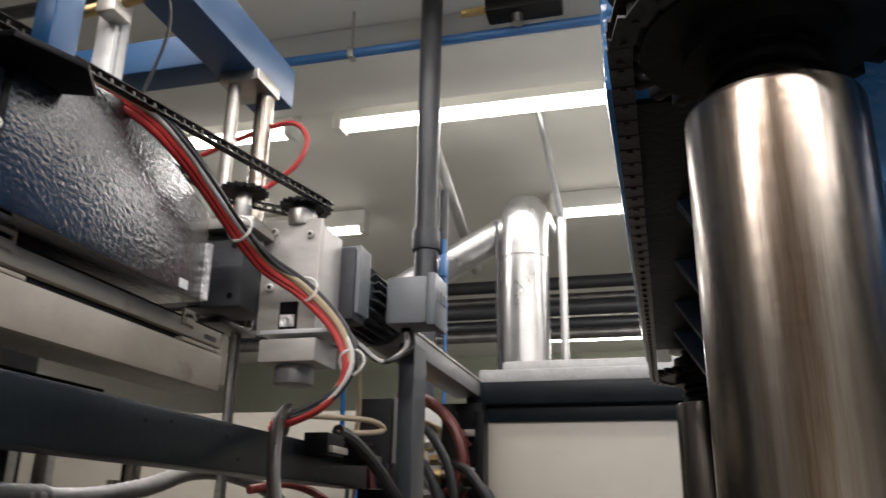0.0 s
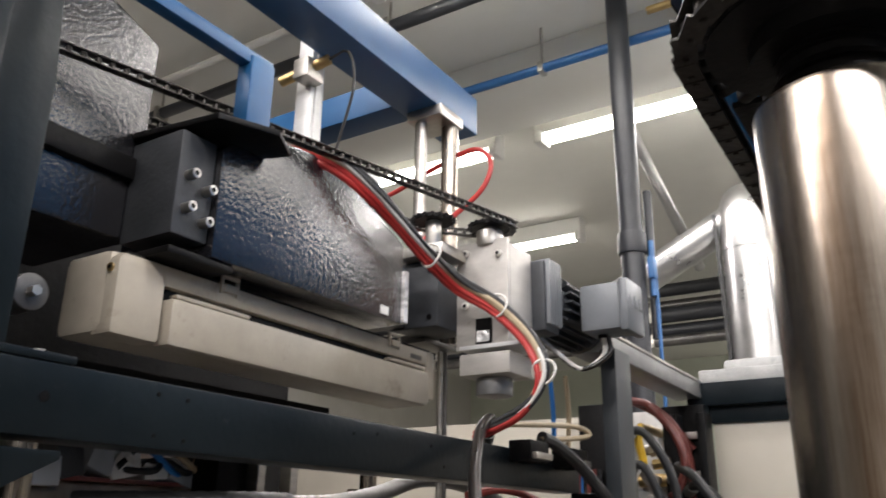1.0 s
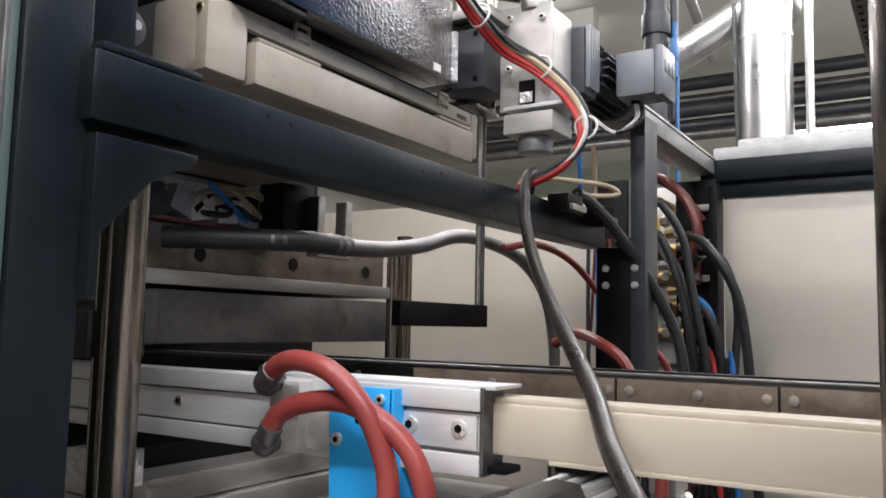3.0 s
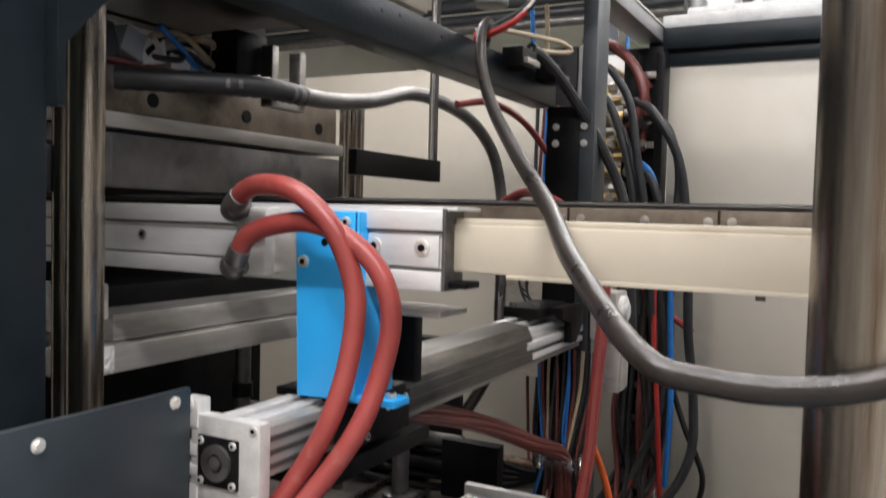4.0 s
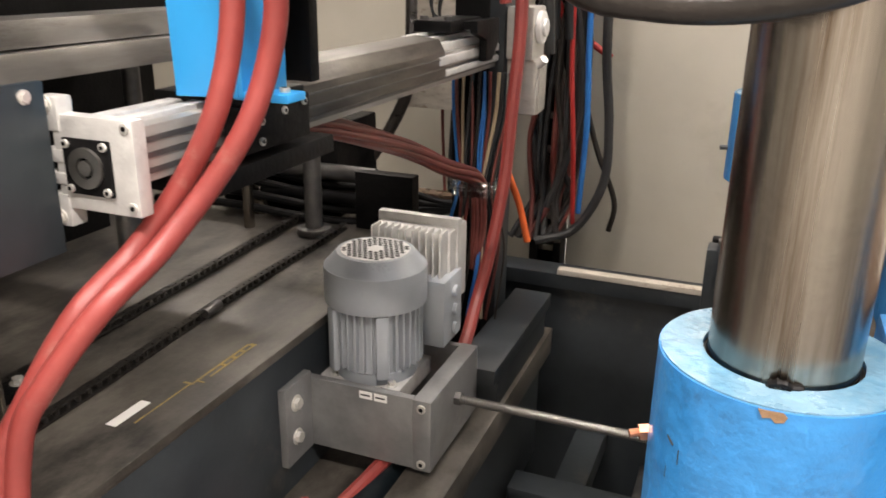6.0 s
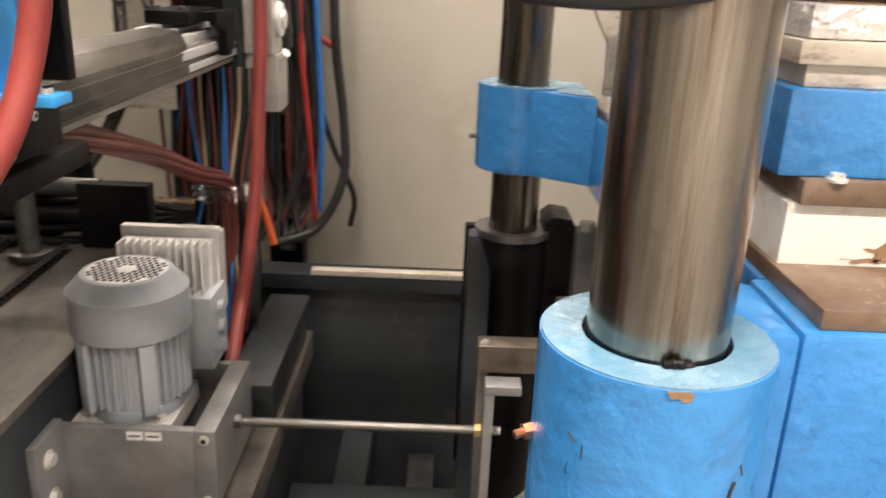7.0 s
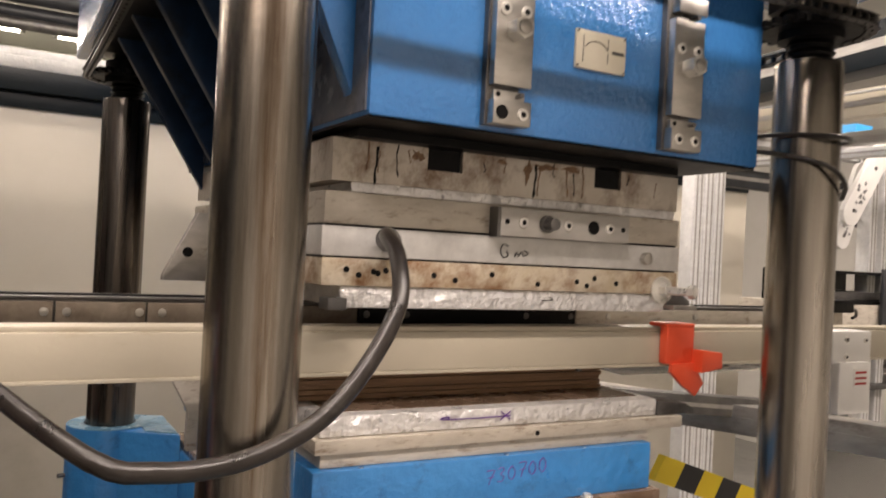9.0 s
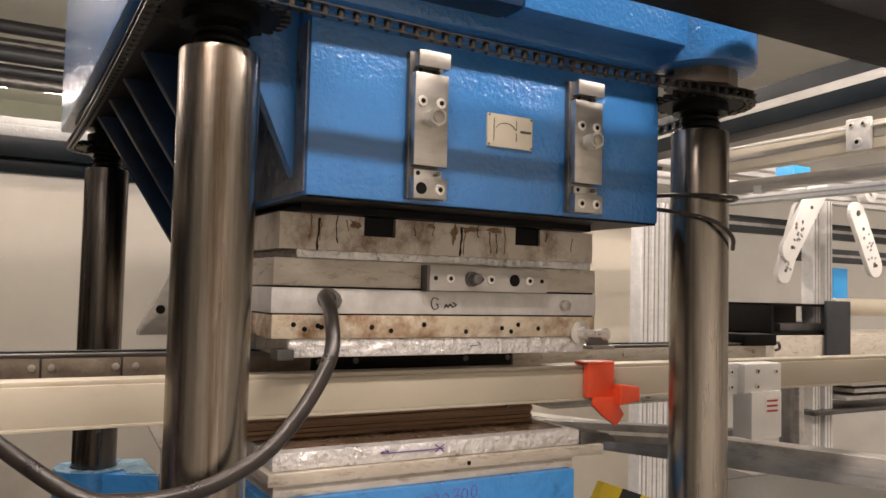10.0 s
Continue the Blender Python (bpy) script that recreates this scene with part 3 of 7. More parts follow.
def setting_sign():
    t = thing("setting_sign", (0.55, 0.52, 1.78), "small beige engraved plate with an arc arrow on blue paint", "sign")
    part("plate", Mesh().box(0.507, 0.596, 0.5185, 0.5232, 1.756, 1.810, 0.001), SIGN_BEIGE, t)
    y = 0.5180
    arc = [(0.522 + 0.020 + 0.020 * math.cos(a), y, 1.782 + 0.014 * math.sin(a)) for a in [math.pi * (0.1 + 0.08 * k) for k in range(11)]]
    part("arrow", Mesh().tube(arc, 0.0006, 6, step=0.004), INK, t, "black arc arrow")
    for x, z0, z1 in ((0.519, 1.765, 1.802), (0.563, 1.768, 1.782), (0.563, 1.786, 1.802)):
        part("line", Mesh().box(x - 0.0005, x + 0.0005, y - 0.0003, y + 0.0006, z0, z1), INK, t)
    part("lettering", Mesh().box(0.571, 0.592, y - 0.0003, y + 0.0006, 1.783, 1.787), INK, t, "unreadable line of small black lettering")
    for x, z in ((0.510, 1.807), (0.593, 1.807), (0.510, 1.759), (0.593, 1.759)):
        part("rivet", Mesh().cyl((x, 0.5188, z), (x, 0.5172, z), 0.0018, seg=8), STEEL_DARK, t)


setting_sign()


def upper_mould():
    t = thing("upper_mould", (0.52, 1.0, 1.41), "stacked steel and aluminium upper mould, stained with oil and rust", "mould")
    # clamping plate with two tee slots cut through the front
    xs, z0, zs, z1 = (0.205, 0.347, 0.404, 0.646, 0.701, 0.826), 1.580, 1.606, 1.637
    m = Mesh().prism([(xs[0], z0), (xs[5], z0), (xs[5], z1), (xs[4], z1), (xs[4], zs), (xs[3], zs), (xs[3], z1), (xs[2], z1), (xs[2], zs), (xs[1], zs), (xs[1], z1), (xs[0], z1)], "y", 0.635, 1.45)
    part("clamping_plate", m, MOULD_STREAK, t, "steel plate with dark oil runs and tee slots")
    # black sheets close to the front paint the shadow inside the tee slots
    for x in (0.3475, 0.6455):
        part("slot_back", Mesh().box(x + 0.0005, x + 0.0550, 0.640, 0.70, 1.6065, 1.6365), BLACK, t)
    part("neck", Mesh().box(0.23, 0.80, 0.610, 1.40, 1.6375, 1.6492), BLACK, t)
    part("shim_plate", Mesh().box(0.235, 0.825, 0.638, 1.42, 1.5665, 1.580, 0.002), FOIL, t, "thin crinkled metal plate")
    part("top_plate", Mesh().box(0.198, 0.836, 0.637, 1.44, 1.5225, 1.5660, 0.002), MOULD_STEEL, t)
    part("middle_plate", Mesh().box(0.195, 0.836, 0.634, 1.44, 1.4795, 1.5195, 0.002), ALU_CAST, t, "pale aluminium plate")
    part("gasket", Mesh().box(0.20, 0.832, 0.640, 1.43, 1.5190, 1.5230), BLACK, t)
    part("gasket", Mesh().box(0.20, 0.832, 0.640, 1.43, 1.4770, 1.4800), BLACK, t)
    part("cooling_plate", Mesh().box(0.197, 0.833, 0.634, 1.44, 1.4400, 1.4770, 0.002), MOULD_RUST, t, "rust-stained plate with drilled holes")
    part("foil_edge", Mesh().box(0.226, 0.811, 0.638, 1.42, 1.4100, 1.4400, 0.005), FOIL, t, "edge wrapped in crinkled aluminium foil")
    for x, z in ((0.232, 1.462), (0.250, 1.455), (0.272, 1.460), (0.278, 1.458), (0.290, 1.462), (0.365, 1.458), (0.400, 1.452), (0.462, 1.462),
                 (0.545, 1.450), (0.620, 1.456), (0.640, 1.450), (0.655, 1.462), (0.700, 1.455)):
        part("hole", Mesh().cyl((x, 0.636, z), (x, 0.6332, z), 0.0042, seg=12), BLACK, t)
    for k, (x, ln, w) in enumerate(((0.255, 0.040, 0.0016), (0.268, 0.052, 0.0022), (0.272, 0.030, 0.0010), (0.300, 0.045, 0.0012), (0.318, 0.018, 0.0012), (0.440, 0.014, 0.0012), (0.475, 0.024, 0.0010),
                                    (0.531, 0.050, 0.0026), (0.538, 0.040, 0.0014), (0.566, 0.022, 0.0010), (0.592, 0.044, 0.0016), (0.605, 0.036, 0.0012), (0.622, 0.050, 0.0014), (0.715, 0.016, 0.0012), (0.775, 0.026, 0.0010))):
        top = 1.6365 - 0.006 * (k % 3)
        left, right = [], []
        for j in range(9):
            f = j / 8
            sway = 0.0016 * math.sin(4.1 * f + k) + 0.0007 * math.sin(13 * f + 2.3 * k)
            half = w * (0.75 - 0.45 * f + 0.3 * math.sin(9 * f + k) ** 2 + (0.55 if j == 7 else 0.0))
            left.append((x + sway - half, top - ln * f))
            right.append((x + sway + half, top - ln * f))
        part("oil_run", Mesh().prism(left + right[::-1], "y", 0.6345, 0.6352), BLACK if k % 2 else RUST_RUN, t, "dark run of oil")
    for k, (x, z, w, h) in enumerate(((0.517, 1.618, 0.006, 0.016), (0.548, 1.628, 0.018, 0.006), (0.330, 1.624, 0.009, 0.008), (0.470, 1.630, 0.008, 0.004), (0.600, 1.630, 0.016, 0.004))):
        ring = [(x + w * (1 + 0.35 * math.sin(3 * a + k) + 0.2 * math.sin(7 * a + 2 * k)) * math.cos(a), min(1.6365, z + h * (1 + 0.35 * math.sin(2 * a + k) + 0.25 * math.sin(6 * a)) * math.sin(a)))
                for a in [2 * math.pi * j / 22 for j in range(22)]]
        part("rust_patch", Mesh().prism(ring, "y", 0.6347, 0.6351), RUST_RUN, t, "brown rust patch")
    # connection block
    blk = part("connection_block", Mesh().box(0.459, 0.703, 0.612, 0.637, 1.5200, 1.5620, 0.002), PLATE_STEEL, t, "bright steel block with screws")
    part("side_shim", Mesh().box(0.455, 0.460, 0.614, 0.637, 1.518, 1.562), STEEL_DARK, t)
    for x in (0.498, 0.580, 0.662):
        socket_bolt(t, (x, 0.612, 1.5410), (0, -1, 0), 0.0078, 0.003)
    part("plug", Mesh().cyl((0.540, 0.614, 1.541), (0.540, 0.588, 1.541), 0.0095, seg=20, bev=0.002)
         .cyl((0.540, 0.614, 1.541), (0.540, 0.606, 1.541), 0.013, seg=20), STEEL_DARK, blk, "dark threaded plug")
    part("port", Mesh().cyl((0.630, 0.613, 1.541), (0.630, 0.6105, 1.541), 0.0105, seg=20), BLACK, blk, "open dark port")
    for x in (0.470, 0.562, 0.690):
        part("hole", Mesh().cyl((x, 0.613, 1.541), (x, 0.6112, 1.541), 0.004, seg=12), BLACK, blk)
    part("dowel", Mesh().cyl((0.757, 0.634, 1.498), (0.757, 0.622, 1.498), 0.010, seg=20, bev=0.002), STEEL, t)
    # pen scribble
    y = 0.6325
    part("scribble", Mesh().tube([(0.488, y, 1.505), (0.478, y, 1.508), (0.474, y, 1.497), (0.480, y, 1.488), (0.488, y, 1.492), (0.484, y, 1.498)], 0.0009, 6, step=0.004)
         .tube([(0.500, y, 1.490), (0.503, y, 1.497), (0.507, y, 1.491), (0.511, y, 1.498), (0.516, y, 1.492), (0.524, y, 1.496), (0.516, y, 1.500)], 0.0009, 6, step=0.004),
         INK, t, "dark pen scribble")
    part("arrow_mark", Mesh().tube([(0.556, 0.6372, 1.425), (0.578, 0.6372, 1.427), (0.571, 0.6372, 1.431)], 0.0007, 6, step=0.004), INK, t)
    # side wing plates under the column arm
    part("side_bracket", Mesh().prism([(0.19, 1.42), (0.19, 1.54), (0.13, 1.54), (0.075, 1.43), (0.075, 1.42)], "y", 1.08, 1.10, 0.002), STEEL, t, "bare steel gusset bracket")
    for y0, r in ((0.115, 0.009), (0.165, 0.006)):
        part("hole", Mesh().cyl((y0, 1.0795, 1.47 if r > 0.008 else 1.51), (y0, 1.0785, 1.47 if r > 0.008 else 1.51), r, seg=16), BLACK, t)
    part("side_rail", Mesh().box(0.165, 0.194, 0.70, 1.38, 1.42, 1.445, 0.003), STEEL_DARK, t)
    part("foot_clip", Mesh().box(0.205, 0.232, 0.625, 0.66, 1.408, 1.424, 0.002), STEEL_DARK, t)


upper_mould()


def ring_bolt():
    t = thing("tie_bolt", (0.797, 0.63, 1.447), "bright zinc bolt with a large washer on the mould side", "bolt")
    part("washer", Mesh().cyl((0.797, 0.6335, 1.447), (0.797, 0.629, 1.447), 0.023, seg=32, bev=0.001), BOLT, t)
    part("nut", Mesh().cyl((0.797, 0.631, 1.447), (0.800, 0.618, 1.447), 0.0115, seg=6), BOLT, t)
    part("shank", Mesh().cyl((0.797, 0.62, 1.447), (0.812, 0.585, 1.4475), 0.007, seg=16), BOLT, t)
    part("head", Mesh().cyl((0.812, 0.585, 1.4475), (0.816, 0.574, 1.4475), 0.0115, seg=6, bev=0.002), BOLT, t)


ring_bolt()
b = thing("angle_bracket", (0.85, 0.66, 1.42), "small bare steel angle bracket at the mould corner", "bracket")
part("leg", Mesh().prism([(0.835, 1.425), (0.835, 1.455), (0.843, 1.455), (0.888, 1.428), (0.888, 1.42), (0.835, 1.42)], "y", 0.655, 0.662, 0.001), STEEL_DARK, b)
part("leg", Mesh().box(0.835, 0.890, 0.64, 0.70, 1.414, 1.421, 0.001), STEEL, b)


def lower_mould():
    t = thing("lower_mould", (0.5, 1.0, 1.045), "lower mould stack with foil edge on a blue block", "mould")
    part("foil_plate", Mesh().box(0.205, 0.800, 0.632, 1.40, 1.2375, 1.2660, 0.005), FOIL, t, "edge wrapped in crinkled aluminium foil")
    part("inlay", Mesh().box(0.23, 0.78, 0.66, 1.38, 1.2655, 1.2675, 0.0), BROWN_PLATE, t, "oily brown mould face")
    part("steel_plate", Mesh().box(0.196, 0.850, 0.622, 1.42, 1.2175, 1.2372, 0.003), MOULD_STEEL, t)
    part("support_plate", Mesh().box(0.206, 0.780, 0.628, 1.42, 1.1985, 1.2178, 0.003), MOULD_STEEL, t)
    blk = part("block", Mesh().box(0.192, 0.775, 0.615, 1.42, 1.1240, 1.1985, 0.004), BLUE_WORN, t, "light blue painted spacer block")
    part("base_plate", Mesh().box(0.212, 0.790, 0.605, 1.42, 1.1010, 1.1240, 0.003), BROWN_PLATE, t)
    m = Mesh().prism([(0.205, 1.046), (0.322, 1.046), (0.322, 1.074), (0.378, 1.074), (0.378, 1.046), (0.612, 1.046), (0.612, 1.074), (0.660, 1.074), (0.660, 1.046), (0.80, 1.046), (0.80, 1.1012), (0.205, 1.1012)], "y", 0.612, 1.42)
    part("clamping_plate", m, WHITE_PLATE, t, "worn white plate with rust stains and tee slots")
    part("slot_back", Mesh().box(0.32, 0.67, 0.70, 0.71, 1.046, 1.08), BLACK, t)
    for k, (x, z, w, h) in enumerate(((0.298, 1.060, 0.014, 0.008), (0.285, 1.051, 0.020, 0.003), (0.308, 1.072, 0.007, 0.006), (0.745, 1.090, 0.022, 0.006), (0.780, 1.075, 0.010, 0.012), (0.50, 1.050, 0.012, 0.002))):
        edge = [(x + w * (1 + 0.35 * math.sin(3 * a + k) + 0.25 * math.sin(7 * a + 2 * k)) * math.cos(a), max(1.0465, min(1.1005, z + h * (1 + 0.4 * math.sin(2 * a + k) + 0.3 * math.sin(5 * a)) * math.sin(a))))
                for a in [2 * math.pi * j / 24 for j in range(24)]]
        part("rust_stain", Mesh().prism(edge, "y", 0.6113, 0.6125), TAN_RUST, t, "orange-brown rust stain")
    for x in (0.241, 0.470, 0.640):
        hex_bolt(t, (x, 0.609, 1.124), (0, 0, 1), 0.0065, 0.006)
    for x in (0.262, 0.495, 0.640):
        hex_bolt(t, (x, 0.622, 1.1985), (0, 0, -1), 0.005, 0.006, False)
    part("hole", Mesh().cyl((0.55, 0.6235, 1.226), (0.55, 0.6215, 1.226), 0.004, seg=12), BLACK, t)
    part("hole", Mesh().cyl((0.53, 0.607, 1.112), (0.53, 0.6042, 1.112), 0.004, seg=12), BLACK, t)
    seven, three, nought = [(0, 1), (0.6, 1.02), (0.35, 0.5), (0.2, 0)], [(0.05, 0.9), (0.35, 1), (0.5, 0.8), (0.25, 0.55), (0.5, 0.35), (0.35, 0.05), (0, 0.1)], \
        [(0.3, 1), (0.05, 0.7), (0.05, 0.25), (0.3, 0), (0.52, 0.3), (0.5, 0.75), (0.28, 1)]
    m = Mesh()
    for k, digit in enumerate((seven, three, nought, seven, nought, nought)):
        x0, z0, h = 0.458 + 0.0185 * k, 1.158 + 0.0022 * k, 0.020 + 0.0015 * (k % 2)
        m.tube([(x0 + 0.024 * a * 0.95, 0.6148, z0 + h * b) for a, b in digit], 0.0008, 5, step=0.004)
        if digit is seven:
            m.tube([(x0 + 0.002, 0.6148, z0 + h * 0.5), (x0 + 0.013, 0.6148, z0 + h * 0.55)], 0.0007, 5, step=0.004)
    part("pen_number", m, PEN, t, "number 730700 written with a purple pen")
    y = 0.6305
    part("pen_arrow", Mesh().tube([(0.398, y, 1.2545), (0.40, y, 1.2570), (0.385, y, 1.2535), (0.45, y, 1.2525), (0.505, y, 1.2535)], 0.0009, 6, step=0.006)
         .tube([(0.488, y, 1.2600), (0.505, y, 1.2480)], 0.0009, 6).tube([(0.488, y, 1.2480), (0.505, y, 1.2600)], 0.0009, 6), PEN, t, "purple pen arrow")
    part("side_bracket", Mesh().prism([(0.195, 1.12), (0.195, 1.30), (0.085, 1.30), (0.085, 1.275), (0.13, 1.19), (0.13, 1.12)], "y", 1.08, 1.10, 0.002), MOULD_STEEL, t, "drilled bare steel bracket")
    for x, z in ((0.115, 1.27), (0.145, 1.25), (0.17, 1.27)):
        part("hole", Mesh().cyl((x, 1.0795, z), (x, 1.0785, z), 0.006, seg=12), BLACK, t)
    part("corner_clip", Mesh().prism([(0.80, 1.238), (0.885, 1.238), (0.885, 1.246), (0.865, 1.255), (0.80, 1.262)], "y", 0.63, 0.70, 0.002), STEEL_DARK, t)


lower_mould()
blk = thing("laminated_block", (0.5, 1.3, 1.267), "brown laminated stack lying on the lower mould", "block")
for k in range(5):
    part("layer", Mesh().box(0.185 + 0.002 * (k % 2), 0.765, 0.735 + 0.003 * (k % 3), 1.36, 1.2678 + 0.0075 * k, 1.2748 + 0.0075 * k, 0.001), WOODY, blk)


def lower_platen():
    t = thing("lower_platen", (0.5, 1.0, 0.5), "light blue painted press platen, scratched and oil-stained", "machine part")
    part("body", Mesh().box(0.186, 0.86, 0.500, 0.62, 0.55, 1.0285, 0.006), BLUE_WORN, t)
    part("rear_body", Mesh().box(0.195, 0.86, 0.6205, 1.58, 0.885, 1.0285, 0.006), BLUE_WORN, t)
    part("front_step", Mesh().box(0.305, 0.325, 0.4965, 0.5005, 0.60, 1.0275, 0.0015), BLUE_WORN, t)
    part("table_plate", Mesh().box(0.20, 0.86, 0.507, 1.55, 1.0285, 1.0460, 0.003), BROWN_PLATE, t, "oily brown steel table plate")
    for i, (cx, cy) in enumerate(COLUMNS):
        zt, zb = (1.030, 0.55) if cy < 1 else (1.066, 0.893)
        seg = 56
        wide = 0.087 if cy < 1 else 0.092
        m = Mesh().ring((cx, cy), COL_R + 0.0032, wide, zb, zt - 0.0015, seg)
        c = part("collar", m, BLUE_WORN, t)
        part("rim", Mesh().ring((cx, cy), COL_R + 0.0034, wide - 0.0015, zt - 0.0020, zt, seg), BLUE_EDGE, c, "scuffed pale blue top face")
        part("seal", Mesh().ring((cx, cy), COL_R + 0.0008, COL_R + 0.0030, zt - 0.02, zt - 0.004, seg), BLACK, c, "black greasy seal")
        s = 1 if cx < 0.5 else -1
        if cy < 1:
            part("arm", Mesh().box(min(cx + s * 0.075, 0.185 if s > 0 else 0.862), max(cx + s * 0.075, 0.185 if s > 0 else 0.862), cy + 0.011, cy + 0.125, 0.60, zt - 0.004, 0.006), BLUE_WORN, t)
        else:
            part("arm", Mesh().prism([(cx + s * 0.008, cy - 0.0915), (cx + s * 0.126, cy - 0.165), (cx + s * 0.126, cy + 0.05), (cx + s * 0.055, cy + 0.09), (cx + s * 0.058, cy)],
                                     "z", 0.8935, 1.063, 0.004), BLUE_WORN, t)
            part("arm_top", Mesh().prism([(cx + s * 0.060, cy - 0.115), (cx + s * 0.122, cy - 0.155), (cx + s * 0.122, cy + 0.04), (cx + s * 0.06, cy + 0.06)],
                                         "z", 1.0625, 1.0655), BLUE_EDGE, t, "scuffed pale top face")
    # scratches and oil marks in the paint of the front collars
    marks = random.Random(21)
    cx, cy = COLUMNS[0]
    runs = [[(-1.02, 0.953), (-1.05, 0.946), (-1.06, 0.938), (-1.10, 0.930), (-1.11, 0.922), (-1.16, 0.910)]]
    for k in range(15):
        a, z, ln, lean = radians(marks.uniform(-165, -20)), marks.uniform(0.82, 1.01), marks.uniform(0.003, 0.014), marks.uniform(-0.10, 0.10)
        runs.append([(a + lean * f, z - ln * f) for f in (0, 0.4, 0.7, 1.0)])
    for k, run in enumerate(runs):
        part("scratch", Mesh().tube([(cx + 0.0867 * math.cos(a), cy + 0.0867 * math.sin(a), z) for a, z in run], 0.0019 if k == 0 else marks.uniform(0.0006, 0.0012), 5, step=0.006), TAPE_BLACK, t)
    part("nipple", Mesh().cyl((-0.016, 0.486, 0.945), (-0.025, 0.483, 0.944), 0.007, seg=6).cyl((-0.025, 0.483, 0.944), (-0.032, 0.480, 0.943), 0.0035, seg=10), COPPER, t, "copper grease nipple")
    part("pin", Mesh().cyl((-0.02, 1.60, 0.955), (-0.036, 1.595, 0.955), 0.005, seg=10), STEEL_DARK, t)
    part("paint_chip", Mesh().prism([(0.055, 1.0280), (0.058, 1.0225), (0.063, 1.0235), (0.066, 1.0205), (0.071, 1.0215), (0.073, 1.0255), (0.070, 1.0285)], "y", 0.4015, 0.4060), TAN_RUST, t, "bare rusty patch where the paint has flaked")
    return t


lower_platen()
single("grease_lump", Mesh().tube([(0.060, 0.4335, 1.0305), (0.0635, 0.431, 1.0335), (0.068, 0.4305, 1.0345), (0.072, 0.432, 1.0325), (0.0745, 0.434, 1.0305), (0.082, 0.437, 1.0300)], 0.0024, 8, 0.0010, 0.004), BLACK,
       "small dark lump of grease at the column foot", "grease")


def table_clamp(x):
    t = thing("table_clamp", (x, 0.49, 0.95), "steel clamp block screwed to the blue platen", "clamp", "clamps on the lower platen")
    part("block", Mesh().box(x - 0.033, x + 0.025, 0.462, 0.5015, 0.990, 1.033, 0.003), STEEL, t)
    part("neck", Mesh().box(x - 0.022, x + 0.024, 0.468, 0.5015, 0.90, 0.988, 0.003), STEEL, t)
    for dx in (-0.017, 0.011):
        socket_bolt(t, (x + dx, 0.462, 1.008), (0, -1, 0), 0.0085, 0.003)
    part("backing", Mesh().box(x - 0.040, x - 0.034, 0.475, 0.5015, 0.88, 1.030, 0.002), STEEL_DARK, t)


table_clamp(0.375)
table_clamp(0.69)

# ---------------------------------------------------------------- transport rails


def front_rail():
    t = thing("front_transport_rail", (0.4, 0.70, 1.31), "cream painted steel transport rail with a small lip", "rail")
    part("box_section", Mesh().box(-0.388, 2.30, 0.675, 0.735, 1.317, 1.374, 0.004), CREAM, t)
    part("lip", Mesh().box(-0.388, 2.30, 0.679, 0.725, 1.3735, 1.381, 0.002), CREAM, t)
    part("lower_fold", Mesh().box(-0.31, 2.30, 0.6735, 0.70, 1.3125, 1.3175, 0.001), CREAM, t)
    for x in (-0.037, 0.67, 1.02):
        part("screw", Mesh().cyl((x, 0.682, 1.313), (x, 0.682, 1.3075), 0.005, seg=10), STEEL_DARK, t)
    return t


def rail_profile():
    """Clear aluminium carrier in front of the left station."""
    t = thing("aluminium_rail", (-0.75, 0.68, 1.29), "natural aluminium profile rail with screws", "rail")
    part("web", Mesh().box(-1.40, -0.382, 0.658, 0.70, 1.300, 1.386, 0.002), ALU, t)
    part("flange", Mesh().box(-1.40, -0.382, 0.650, 0.70, 1.3655, 1.3895, 0.002), ALU, t)
    part("flange", Mesh().box(-1.40, -0.382, 0.650, 0.70, 1.295, 1.3175, 0.002), ALU, t)
    part("groove", Mesh().box(-1.40, -0.382, 0.6565, 0.66, 1.3625, 1.3660), STEEL_DARK, t)
    part("groove", Mesh().box(-1.40, -0.382, 0.6565, 0.66, 1.3170, 1.3205), STEEL_DARK, t)
    part("insert", Mesh().box(-0.50, -0.388, 0.6545, 0.66, 1.3225, 1.3600, 0.001), ALU, t)
    part("top_lip", Mesh().box(-0.72, -0.365, 0.655, 0.72, 1.3895, 1.394, 0.001), ALU, t)
    part("end_plate", Mesh().box(-0.383, -0.378, 0.652, 0.70, 1.295, 1.392, 0.001), STEEL_DARK, t)
    part("end_rubber", Mesh().box(-0.379, -0.355, 0.662, 0.70, 1.298, 1.306, 0.002), BLACK, t)
    for x in (-0.410, -0.477):
        socket_bolt(t, (x, 0.6545, 1.345), (0, -1, 0), 0.0100, 0.003)
    socket_bolt(t, (-0.879, 0.658, 1.345), (0, -1, 0), 0.0075, 0.003, STEEL)
    return t


front_rail()
rail_profile()


